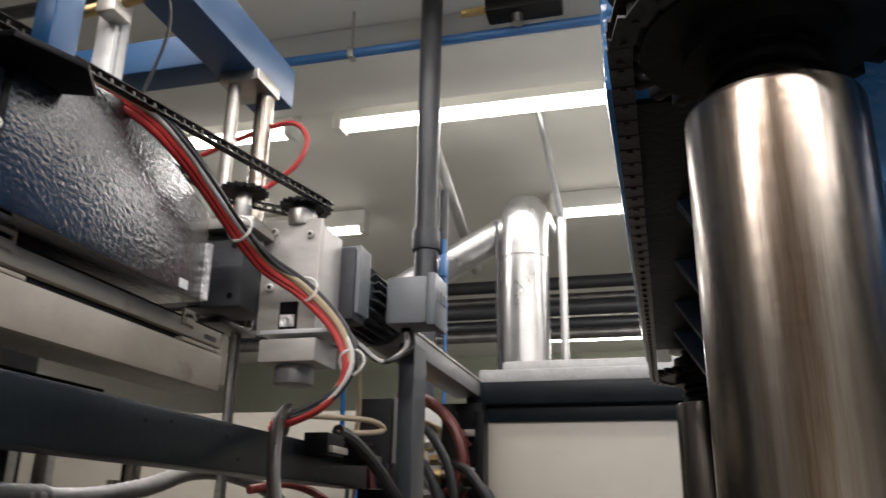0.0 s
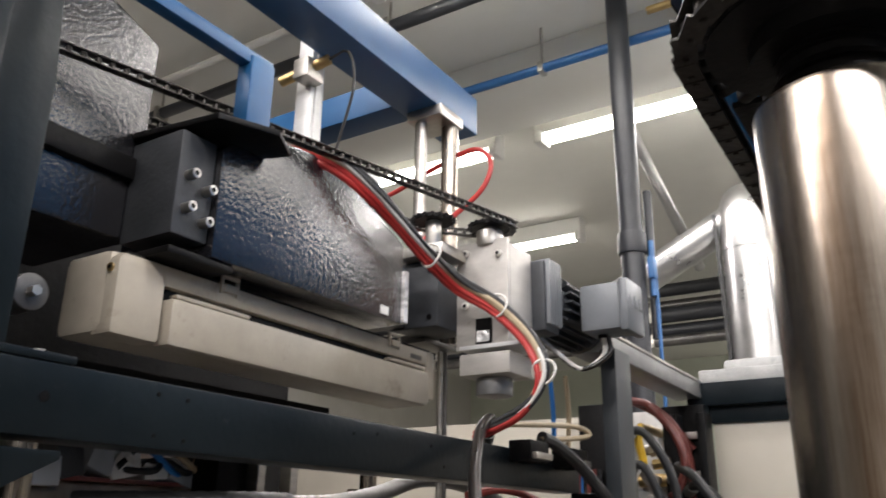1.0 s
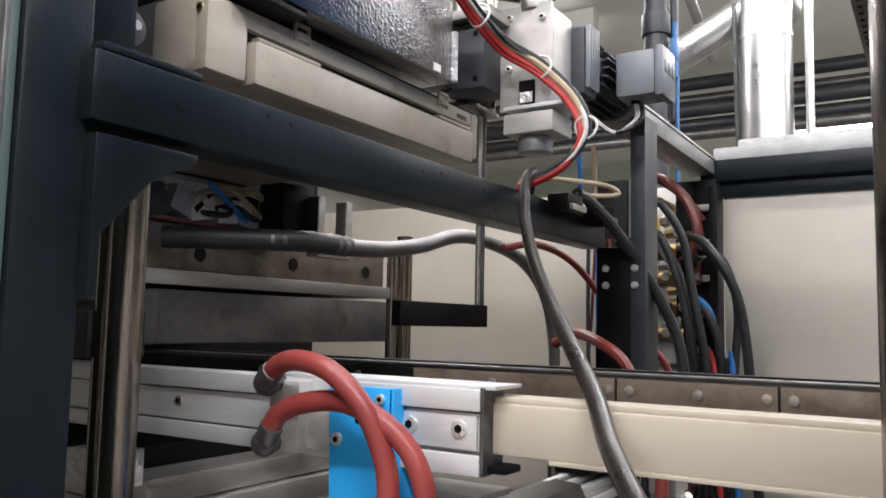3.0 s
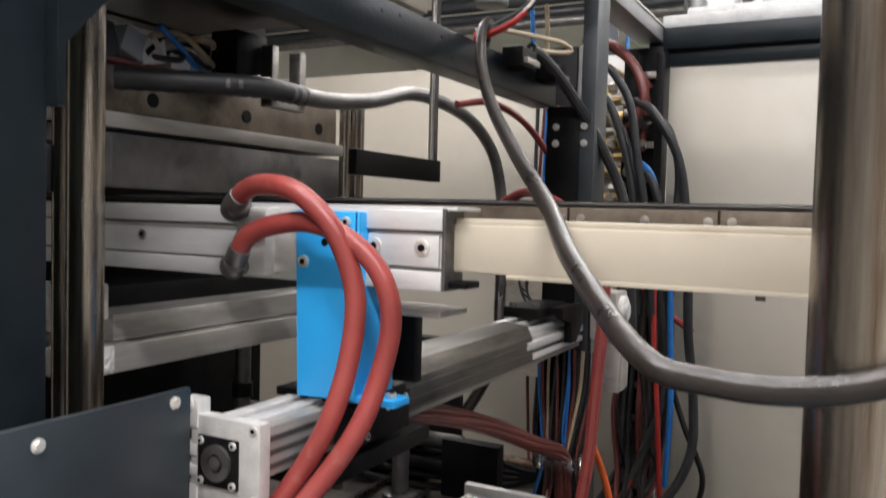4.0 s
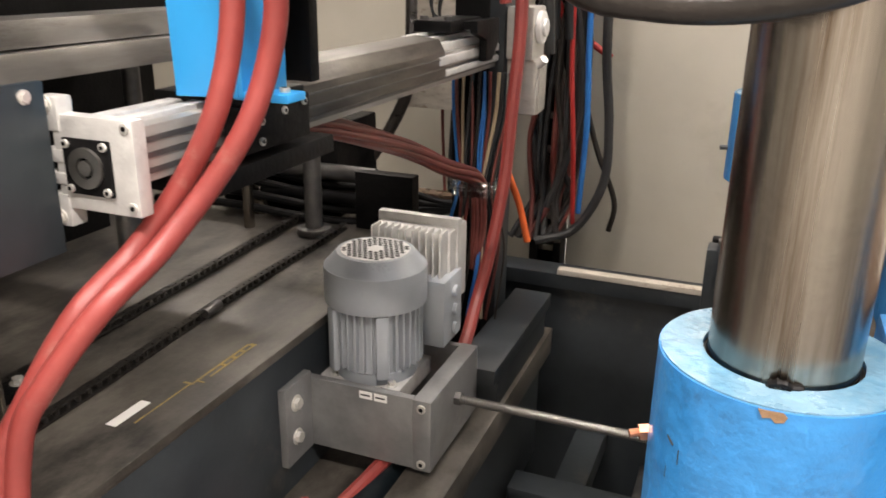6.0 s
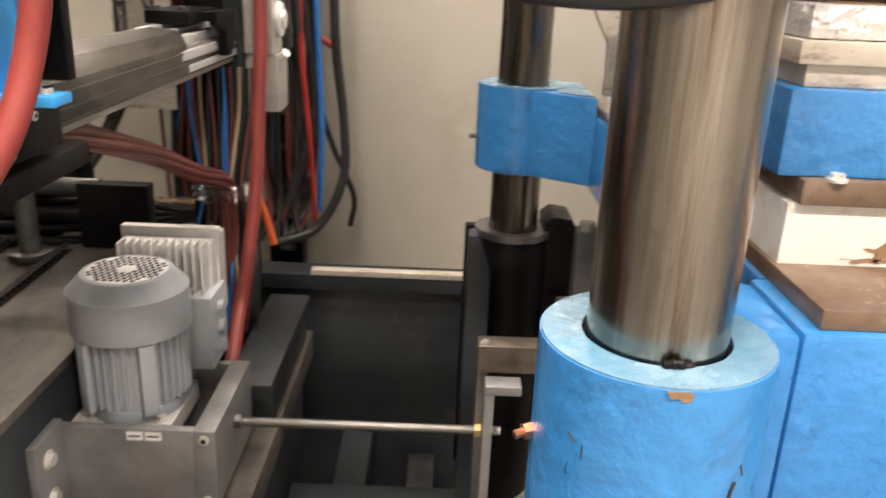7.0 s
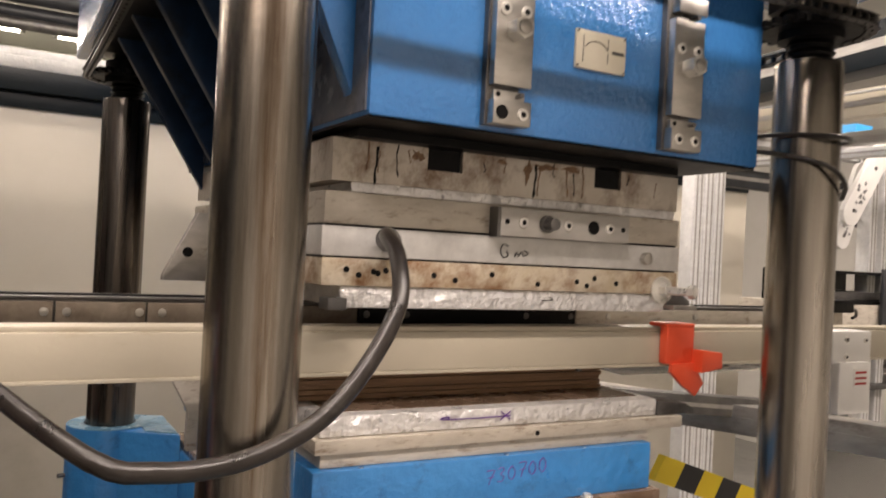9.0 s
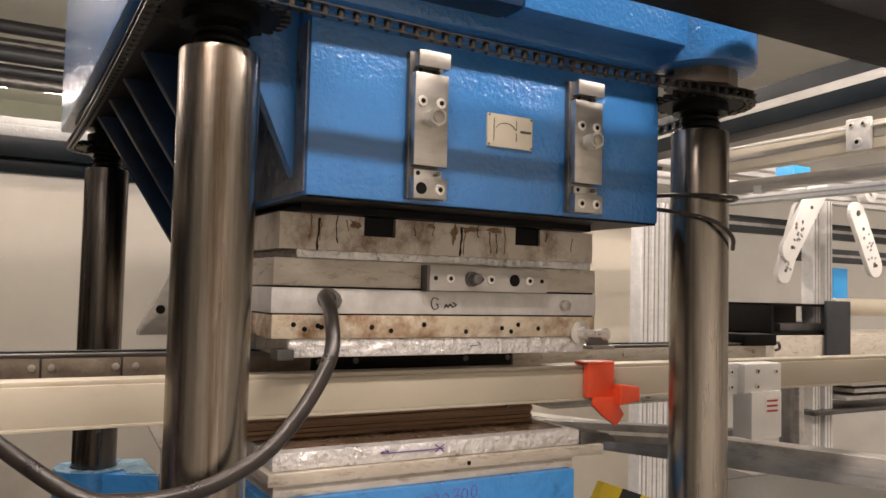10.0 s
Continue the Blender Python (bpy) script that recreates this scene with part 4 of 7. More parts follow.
def far_rail():
    t = thing("rear_transport_rail", (0, 0.86, 1.34), "dark rear transport rail with riveted steel strips", "rail")
    part("box_section", Mesh().box(-1.9, 1.60, 0.853, 0.905, 1.345, 1.402, 0.003), STEEL_DARK, t)
    for x0, x1, mt, marks in ((-1.9, -1.10, BLACK, ()), (-1.10, -0.60, BLACK, (-0.9, -0.7)), (-0.60, -0.294, RUSTY_STRIP, (-0.47, -0.305)), (-0.294, -0.103, RUSTY_STRIP, (-0.278, -0.194, -0.117)),
                              (-0.103, 0.016, RUSTY_STRIP, (-0.089, 0.005)), (0.016, 0.343, RUSTY_STRIP, (0.036, 0.19)), (0.343, 0.789, BLACK, (0.356, 0.429, 0.672, 0.775)), (0.789, 1.59, MOULD_STEEL, (0.866, 1.1, 1.35, 1.54))):
        s = part("strip", Mesh().box(x0, x1 - 0.003, 0.842, 0.8535, 1.366, 1.398, 0.0015), mt, t)
        for q in marks:
            part("rivet", Mesh().cyl((q, 0.843, 1.384), (q, 0.8395, 1.384), 0.006, seg=12, bev=0.001), STEEL if mt is not BLACK else STEEL_DARK, s)
    part("top_edge", Mesh().box(-1.9, 1.60, 0.846, 0.87, 1.402, 1.405, 0.001), STEEL_DARK, t)
    part("chain_guide", Mesh().box(-1.9, 1.60, 0.875, 0.895, 1.402, 1.4075, 0.001), BLACK, t)
    part("end_stop", Mesh().box(1.50, 1.62, 0.835, 0.91, 1.398, 1.428, 0.004), BLACK, t)
    part("end_hook", Mesh().tube([(1.62, 0.85, 1.40), (1.645, 0.85, 1.405), (1.65, 0.85, 1.39), (1.635, 0.85, 1.385)], 0.004, 8), STEEL_DARK, t)
    return t


far_rail()


def rail_clamp():
    t = thing("rail_end_bracket", (1.30, 0.63, 1.22), "pale grey bracket with screws on the rail", "bracket")
    part("plate", Mesh().box(1.245, 1.365, 0.625, 0.675, 1.315, 1.378, 0.004), WHITE_PAINT, t)
    part("leg", Mesh().box(1.262, 1.360, 0.620, 0.672, 1.215, 1.318, 0.004), WHITE_PAINT, t)
    part("side_block", Mesh().box(1.200, 1.246, 0.640, 0.68, 1.312, 1.378, 0.003), ALU, t)
    for x, z in ((1.285, 1.362), (1.345, 1.360), (1.285, 1.328), (1.220, 1.360), (1.220, 1.328)):
        socket_bolt(t, (x, 0.625 if x > 1.25 else 0.64, z), (0, -1, 0), 0.006, 0.003)
    lab = part("sticker", Mesh().box(1.305, 1.348, 0.6190, 0.6204, 1.268, 1.305), PAPER, t, "white sticker with red marks")
    for z in (1.275, 1.286, 1.297):
        part("mark", Mesh().box(1.309, 1.344, 0.6184, 0.6192, z - 0.0022, z + 0.0022), CABLE_RED, lab)


rail_clamp()
c = thing("rail_clip", (0.89, 0.66, 1.30), "orange-red moulded plastic clip hooked over the rail", "clip")
part("saddle", Mesh().box(0.838, 0.905, 0.655, 0.674, 1.318, 1.385, 0.006).box(0.838, 0.905, 0.655, 0.70, 1.382, 1.389, 0.003), ORANGE_PLASTIC, c)
part("flap", Mesh().prism([(0.848, 1.320), (0.900, 1.320), (0.925, 1.285), (0.905, 1.262), (0.872, 1.283), (0.846, 1.305)], "y", 0.648, 0.657, 0.002), ORANGE_PLASTIC, c)
part("lug", Mesh().prism([(0.898, 1.305), (0.900, 1.345), (0.948, 1.340), (0.950, 1.312)], "y", 0.63, 0.66, 0.003), ORANGE_PLASTIC, c)
single("plastic_sheet", Mesh().prism([(0.80, 0.72), (1.22, 0.72), (1.25, 0.80), (1.12, 1.05), (0.82, 1.10)], "z", 1.291, 1.294, 0.001), PLASTIC_CLEAR,
       "clear thermoformed plastic sheet hanging at the rail", "plastic sheet")
# ---------------------------------------------------------------- heating station frame
def station_frame():
    t = thing("station_frame", (-0.68, 1.0, -0.3), "dark blue-grey painted steel frame of the heating station", "machine frame")
    part("post", Mesh().box(-0.755, -0.650, 0.266, 0.337, -0.30, 2.50, 0.004), NAVY, t)
    beam = part("beam", Mesh().box(-0.690, -0.630, 0.325, 1.70, 1.650, 1.722, 0.006), NAVY, t)
    for y, z in ((0.43, 1.688), (0.56, 1.708), (0.56, 1.664), (0.60, 1.706), (0.60, 1.662), (0.90, 1.700), (0.955, 1.705), (1.10, 1.70), (1.14, 1.67)):
        part("hole", Mesh().cyl((-0.632, y, z), (-0.6292, y, z), 0.0055 if y < 0.5 else 0.0026, seg=12), BLACK, beam)
    part("angle_plate", Mesh().prism([(0.335, 1.48), (0.335, 1.64), (0.46, 1.64), (0.46, 1.632), (0.40, 1.60), (0.345, 1.54), (0.345, 1.48)], "x", -0.70, -0.634, 0.002), NAVY, t)
    part("cap_plate", Mesh().box(-0.72, -0.632, 0.335, 0.46, 1.7225, 1.731, 0.002), NAVY, t)
    part("stay", Mesh().prism([(0.345, 1.731), (0.425, 1.731), (0.425, 2.05), (0.385, 2.5), (0.345, 2.5)], "x", -0.745, -0.705, 0.003), NAVY, t)
    for y in (0.365, 0.435):
        hex_bolt(t, (-0.66, y, 1.731), (0, 0, 1), 0.006, 0.006)
    part("rear_post", Mesh().box(-0.556, -0.520, 1.665, 1.760, -0.30, 1.958, 0.004), GREY_PAINT, t)
    part("rear_web", Mesh().box(-0.640, -0.556, 1.668, 1.72, -0.30, 1.650, 0.004), BLACK, t)
    for dx in (-0.035, 0.035):
        for z in (1.56, 1.60):
            hex_bolt(t, (-0.58 + dx, 1.664, z), (0, -1, 0), 0.006, 0.005)
    part("side_beam", Mesh().box(-0.640, -0.555, 1.70, 2.50, 1.958, 2.005, 0.004), GREY_STEEL, t)
    part("side_lip", Mesh().box(-0.565, -0.552, 1.70, 2.50, 2.005, 2.012, 0.001), STEEL, t)
    return t


station_frame()
d = thing("cover_door", (-0.9, 0.25, -0.3), "grey-green painted sheet metal cover", "door")
part("panel", Mesh().box(-1.30, -0.656, 0.2545, 0.2655, -0.28, 2.50, 0.003), GREEN_GREY, d)
part("edge_strip", Mesh().box(-0.662, -0.6535, 0.250, 0.2550, -0.28, 2.50, 0.001), STEEL_DARK, d)
for z in (1.715, 1.25):
    part("hole", Mesh().cyl((-0.70, 0.255, z), (-0.70, 0.2535, z), 0.004, seg=12), BLACK, d)


def lower_cover():
    t = thing("side_panel", (-0.6, 0.4, 0.98), "dark grey steel guard panel with screws", "panel")
    part("sheet", Mesh().box(-0.614, -0.606, 0.225, 0.484, 1.012, 1.185, 0.002), SLATE, t)
    for y, z in ((0.296, 1.165), (0.297, 1.05), (0.46, 1.172)):
        hex_bolt(t, (-0.606, y, z), (1, 0, 0), 0.005, 0.004)
    b = thing("post_bracket", (-0.60, 0.27, 0.9), "blue bracket with clear plastic guard and screws", "bracket")
    part("plate", Mesh().box(-0.645, -0.612, 0.285, 0.315, 0.90, 1.005, 0.003), BLUE_BRACKET, b)
    part("guard", Mesh().box(-0.6115, -0.596, 0.270, 0.330, 0.895, 1.015, 0.003), ZINC, b)
    for z in (0.92, 1.0):
        hex_bolt(b, (-0.596, 0.30, z), (1, 0, 0), 0.006, 0.005)


lower_cover()


def strip_lamp_box():
    """Long beige plastic case with latches, under the black cover."""
    t = thing("plastic_case", (-0.85, 0.95, 1.80), "long yellowed beige plastic case with clip latches", "case")
    m = Mesh().box(-0.90, -0.802, 0.592, 1.345, 1.805, 1.917, 0.012)
    part("shell", m, BEIGE, t)
    part("upper_lip", Mesh().box(-0.815, -0.788, 0.60, 1.335, 1.882, 1.912, 0.006), BEIGE, t)
    part("end_cheek", Mesh().box(-0.83, -0.785, 0.594, 0.672, 1.801, 1.908, 0.010), BEIGE, t)
    part("end_cheek", Mesh().box(-0.83, -0.785, 1.318, 1.346, 1.815, 1.912, 0.008), BEIGE, t)
    part("recess", Mesh().box(-0.803, -0.799, 0.672, 1.318, 1.866, 1.884), BLACK, t, "dark gap under the lip")
    part("lid", Mesh().box(-0.812, -0.776, 0.678, 1.314, 1.800, 1.868, 0.010), BEIGE, t)
    part("tongue", Mesh().box(-0.803, -0.784, 0.69, 0.83, 1.869, 1.876, 0.003), BEIGE, t)
    part("tongue", Mesh().box(-0.803, -0.784, 1.19, 1.31, 1.871, 1.878, 0.003), BEIGE, t)
    part("seam", Mesh().box(-0.83, -0.792, 0.61, 1.335, 1.9125, 1.9155), BLACK, t)
    for y in (0.785, 1.205):
        l = part("latch", Mesh().box(-0.79, -0.7845, y - 0.018, y - 0.013, 1.897, 1.925, 0.001).box(-0.79, -0.7845, y + 0.013, y + 0.018, 1.897, 1.925, 0.001)
                 .box(-0.79, -0.7845, y - 0.018, y + 0.018, 1.920, 1.926, 0.001).box(-0.79, -0.783, y - 0.012, y + 0.012, 1.900, 1.912, 0.001), BEIGE, t)
    part("marking", Mesh().box(-0.7883, -0.7875, 1.262, 1.300, 1.889, 1.898), STEEL_DARK, t, "small unreadable moulded marking")
    socket_bolt(t, (-0.80, 0.594, 1.890), (0, -1, 0), 0.006, 0.003, BRASS)


strip_lamp_box()


def black_covers():
    t = thing("drive_cover", (-0.8, 0.95, 1.92), "glossy black hammer-lacquered drive cover", "machine cover")
    part("front_sheet", Mesh().prism([(0.704, 1.925), (0.704, 2.090), (0.735, 2.125), (0.80, 2.152), (0.90, 2.165), (0.985, 2.150), (1.162, 2.085), (1.168, 1.928)], "x", -0.95, -0.740, 0.006), BLACK_LACQUER, t)
    part("edge_strip", Mesh().box(-0.748, -0.732, 1.158, 1.170, 1.930, 2.03, 0.002), FOIL, t)
    part("tag", Mesh().box(-0.7402, -0.7385, 1.095, 1.118, 1.935, 1.950), PAPER, t, "small grey paper tag")
    t2 = thing("drive_cover", (-0.95, 0.48, 1.9), "glossy black hammer-lacquered cover beside the post", "machine cover")
    part("front_sheet", Mesh().prism([(0.345, 1.98), (0.345, 2.40), (0.66, 2.28), (0.66, 1.955), (0.50, 1.952)], "x", -1.1, -0.860, 0.006), BLACK_LACQUER, t2)
    part("step", Mesh().box(-0.95, -0.845, 0.47, 0.64, 2.04, 2.075, 0.004), BLACK, t2)
    b = thing("cover_bracket", (-0.76, 0.68, 1.95), "black folded bracket with four socket screws", "bracket")
    part("plate", Mesh().box(-0.86, -0.752, 0.640, 0.7035, 1.945, 2.10, 0.004), MOTOR_DARK, b)
    part("top_flange", Mesh().prism([(-0.86, 0.635), (-0.70, 0.655), (-0.665, 0.74), (-0.70, 0.80), (-0.86, 0.74)], "z", 2.108, 2.118, 0.002), BLACK, b)
    part("under_plate", Mesh().box(-0.87, -0.745, 0.635, 0.75, 1.915, 1.925, 0.002), BLACK, b)
    for y, z in ((0.658, 2.034), (0.690, 2.02), (0.658, 1.985), (0.690, 1.972)):
        socket_bolt(b, (-0.752, y, z), (1, 0, 0), 0.0075, 0.018, STEEL)
    u = thing("blue_lug", (-0.70, 0.66, 2.12), "blue painted steel lug above the chain", "bracket")
    part("upright", Mesh().box(-0.725, -0.695, 0.700, 0.748, 2.119, 2.235, 0.004), BLUE_FRAME, u)
    part("arm", Mesh().box(-0.722, -0.698, 0.42, 0.748, 2.2205, 2.243, 0.004), BLUE_FRAME, u)


black_covers()
bk = thing("knurled_knob", (-0.86, 0.50, 1.86), "greasy steel knob with a screw in the middle", "knob")
part("disc", Mesh().cyl((-0.90, 0.52, 1.845), (-0.845, 0.52, 1.845), 0.024, seg=24, bev=0.003), STEEL_DARK, bk)
part("hub", Mesh().cyl((-0.85, 0.52, 1.845), (-0.832, 0.52, 1.845), 0.007, seg=6), STEEL, bk)
# added black sheets stand in for the unlit hollow behind the covers
single("dark_hollow_back", Mesh().box(-1.32, -1.28, 0.34, 1.30, 1.76, 2.30, 0.0).box(-1.30, -0.90, 0.36, 1.16, 1.765, 1.785), BLACK, "black sheets standing for the dark hollow behind the drive covers", "machine cover")

# chain drive on top of the heating station
W0, W1, W2 = (-0.655, 1.345), (-0.735, 1.255), (-0.905, 0.30)


def wheel(c, z, r):
    t = thing("drive_sprocket", (c[0], c[1], z), "black toothed chain wheel on a steel shaft", "chain wheel", "chain wheels of the heating station")
    m = Mesh().cyl((c[0], c[1], z - 0.004), (c[0], c[1], z + 0.004), r - 0.006, seg=32)
    for k in range(18):
        m.box(r - 0.010, r + 0.001, -0.003, 0.003, -0.003, 0.003, 0.0, Matrix.Translation((c[0], c[1], z)) @ Matrix.Rotation(2 * math.pi * k / 18, 4, "Z"))
    part("wheel", m, BLACK, t)
    part("shaft", Mesh().cyl((c[0], c[1], z - 0.06), (c[0], c[1], z + 0.012), 0.016, seg=20, bev=0.002), STEEL, t)


wheel(W0, 2.163, 0.045)
wheel(W1, 2.163, 0.045)
roller_chain("drive_chain", loop_round([W2, W0, W1], 0.047, 2.163), 0.0195, "oily black drive chain on the heating station")


def gear_unit():
    t = thing("gear_unit", (-0.68, 1.36, 1.80), "lifting gear unit with steel plate and cast grey housing", "gear unit")
    part("plate", Mesh().box(-0.722, -0.605, 1.325, 1.337, 1.905, 2.128, 0.003), PLATE_STEEL, t, "bright stainless steel mounting plate")
    part("plate_side", Mesh().box(-0.617, -0.605, 1.337, 1.43, 1.905, 2.118, 0.002), PLATE_STEEL, t)
    part("housing", Mesh().box(-0.835, -0.725, 1.26, 1.37, 1.945, 2.085, 0.008), MOTOR_DARK, t)
    part("housing_side", Mesh().box(-0.90, -0.80, 1.18, 1.27, 1.95, 2.07, 0.006), MOTOR_DARK, t)
    part("top_block", Mesh().box(-0.81, -0.70, 1.235, 1.33, 2.086, 2.108, 0.004), STEEL, t)
    part("shaft_cap", Mesh().cyl((-0.655, 1.345, 2.118), (-0.655, 1.345, 2.152), 0.028, seg=28, bev=0.003), STEEL, t)
    part("lower_plate", Mesh().box(-0.70, -0.560, 1.30, 1.40, 1.900, 1.908, 0.001), ALU, t)
    part("lower_block", Mesh().box(-0.700, -0.590, 1.30, 1.40, 1.850, 1.892, 0.004), PLATE_STEEL, t)
    part("lower_boss", Mesh().cyl((-0.65, 1.35, 1.815), (-0.65, 1.35, 1.849), 0.036, seg=32, bev=0.004), GREY_STEEL, t)
    part("window_tag", Mesh().box(-0.675, -0.640, 1.3205, 1.3252, 1.915, 1.965), BLACK, t)
    part("tag_edge", Mesh().box(-0.672, -0.644, 1.3185, 1.3207, 1.918, 1.940), FOIL, t)
    for x, z in ((-0.70, 2.105), (-0.625, 2.095), (-0.70, 1.995), (-0.625, 1.99)):
        socket_bolt(t, (x, 1.325, z), (0, -1, 0), 0.0075, 0.006)
    for z in (1.965, 2.06):
        part("hole", Mesh().cyl((-0.745, 1.2605, z), (-0.745, 1.2585, z), 0.006, seg=12), BLACK, t)
    # worm gear and motor lying towards the back
    part("gear_case", Mesh().box(-0.665, -0.575, 1.43, 1.50, 1.955, 2.105, 0.008), MOTOR_DARK, t)
    for k in range(5):
        part("case_rib", Mesh().box(-0.674, -0.566, 1.437 + k * 0.013, 1.443 + k * 0.013, 1.97, 2.108, 0.002), CASE_GREY, t)
    part("motor_case", Mesh().cyl((-0.62, 1.50, 2.03), (-0.62, 1.68, 2.03), 0.055, seg=32), MOTOR_DARK, t)
    for k in range(22):
        a = 2 * math.pi * k / 22
        part("fin", Mesh().box(0.050, 0.072, -0.002, 0.002, 1.505, 1.675, 0.0, Matrix.Translation((-0.62, 0, 2.03)) @ Matrix.Rotation(radians(-90), 4, "X") @ Matrix.Rotation(a, 4, "Z") @ Matrix.Translation((0, 0, 0))), MOTOR_DARK, t)
    part("fan_cover", Mesh().cyl((-0.62, 1.68, 2.03), (-0.62, 1.74, 2.03), 0.072, 0.066, seg=32, bev=0.006), MOTOR_DARK, t)
    box = part("terminal_box", Mesh().box(-0.552, -0.462, 1.552, 1.645, 1.972, 2.075, 0.010), CASE_GREY, t, "grey cast terminal box")
    part("box_lid", Mesh().box(-0.463, -0.443, 1.548, 1.650, 1.966, 2.080, 0.008), CASE_GREY, box)
    for k in range(3):
        part("emblem", Mesh().box(-0.4435, -0.4410, 1.562 + k * 0.028, 1.580 + k * 0.028, 2.02, 2.046, 0.002), CASE_GREY, box, "raised plain emblem shape")
    part("cable_gland", Mesh().cyl((-0.52, 1.60, 1.985), (-0.52, 1.60, 1.965), 0.011, seg=12), BLACK, box)
    return t


gear_unit()
for k, (dx, mt) in enumerate(((0.0, CABLE_WHITE), (0.012, HOSE_GREY))):
    cable("motor_lead", [(-0.52 + dx, 1.60, 1.968), (-0.52 + dx, 1.60, 1.93), (-0.555, 1.56, 1.895), (-0.60, 1.53, 1.93), (-0.63, 1.50, 1.965)], 0.0055, mt, "thin grey motor lead")

# cable loom from the cover, over the gear unit, down to the beam
LOOM = [(-0.87, 0.80, 2.175), (-0.79, 0.86, 2.185), (-0.725, 0.925, 2.16), (-0.70, 0.995, 2.128), (-0.695, 1.077, 2.095), (-0.690, 1.17, 2.055), (-0.675, 1.255, 2.02), (-0.615, 1.29, 1.976),
        (-0.545, 1.29, 1.905), (-0.517, 1.285, 1.840), (-0.545, 1.28, 1.783), (-0.600, 1.27, 1.750), (-0.640, 1.26, 1.738)]
for k, (mt, r, nm, lb) in enumerate(((CABLE_RED, 0.0064, "red_cable", "bright red power cable in the loom"), (CABLE_RED, 0.0058, "red_cable", "bright red power cable in the loom"),
                                     (CABLE_TAN, 0.0055, "tan_cable", "tan cable in the loom"), (RUBBER, 0.0055, "black_cable", "black cable in the loom"),
                                     (CABLE_WHITE, 0.0045, "white_cable", "pale cable in the loom"), (CABLE_TAN, 0.0045, "tan_cable", "tan cable in the loom"),
                                     (RUBBER, 0.0045, "black_cable", "black cable in the loom"))):
    ox, oz = ((-0.002, -0.005), (-0.007, -0.011), (0.003, 0.004), (0.008, 0.009), (0.006, 0.001), (-0.001, 0.006), (0.010, 0.004))[k]
    cable(nm, [(x + ox, y + 0.003 * math.sin(k * 2 + i), z + oz + 0.002 * math.sin(k + i * 1.7)) for i, (x, y, z) in enumerate(LOOM)], r, mt, lb, group="cable loom")
for i in (5, 7, 9):
    x, y, z = LOOM[i]
    single("cable_tie", Mesh().tube([(x + 0.004 + 0.022 * math.cos(a), y + 0.004 * math.sin(2 * a), z + 0.001 + 0.022 * math.sin(a)) for a in [k * 0.52 for k in range(13)]], 0.0028, 6), CABLE_WHITE, "white plastic cable tie", "cable tie", "cable ties on the loom")
cable("red_air_line", [(-1.05, 1.42, 2.32), (-0.977, 1.45, 2.351), (-0.862, 1.45, 2.388), (-0.753, 1.45, 2.41), (-0.710, 1.45, 2.365), (-0.728, 1.44, 2.30), (-0.79, 1.42, 2.24), (-0.84, 1.38, 2.18), (-0.84, 1.34, 2.09)], 0.006, CABLE_RED, "thin red air line in a loop")


def lift_frame():
    t = thing("lift_frame", (-0.9, 1.3, 2.4), "blue painted lifting frame on steel rods", "machine frame")
    part("beam", Mesh().box(-0.90, -0.80, 0.0, 1.545, 2.50, 2.60, 0.004), BLUE_FRAME, t)
    part("cross_beam", Mesh().box(-1.80, -0.90, 1.33, 1.41, 2.51, 2.59, 0.004), BLUE_FRAME, t)
    part("foot", Mesh().box(-0.885, -0.79, 1.36, 1.46, 2.475, 2.502, 0.003), STEEL, t)
    part("spindle", Mesh().cyl((-0.86, 1.385, 2.14), (-0.86, 1.385, 2.48), 0.014, seg=20), STEEL, t)
    part("rod", Mesh().cyl((-0.815, 1.44, 1.95), (-0.815, 1.44, 2.48), 0.020, seg=24), STEEL_COLUMN, t)
    part("spindle_foot", Mesh().box(-0.885, -0.835, 1.36, 1.41, 2.10, 2.15, 0.004), STEEL, t)
    p = thing("profile_mast", (-0.93, 1.08, 2.0), "pale aluminium profile mast with a sensor", "profile")
    part("profile", Mesh().box(-0.955, -0.915, 1.06, 1.10, 1.95, 2.62, 0.003).box(-0.914, -0.911, 1.072, 1.088, 1.95, 2.62), ALU, p)
    part("sensor", Mesh().cyl((-0.97, 1.03, 2.44), (-0.86, 1.05, 2.47), 0.011, seg=16), BRASS, p, "brass sensor tube")
    part("sensor_clamp", Mesh().box(-0.93, -0.89, 1.02, 1.07, 2.43, 2.475, 0.004), STEEL, p)
    part("small_profile", Mesh().box(-0.90, -0.86, 1.20, 1.235, 2.05, 2.28, 0.003), ALU, p)


lift_frame()
cable("sensor_lead", [(-0.86, 1.05, 2.47), (-0.82, 1.06, 2.48), (-0.81, 1.07, 2.40), (-0.87, 1.09, 2.25), (-0.88, 1.09, 2.10)], 0.003, RUBBER, "thin black sensor lead")

# ---------------------------------------------------------------- left press under the beam


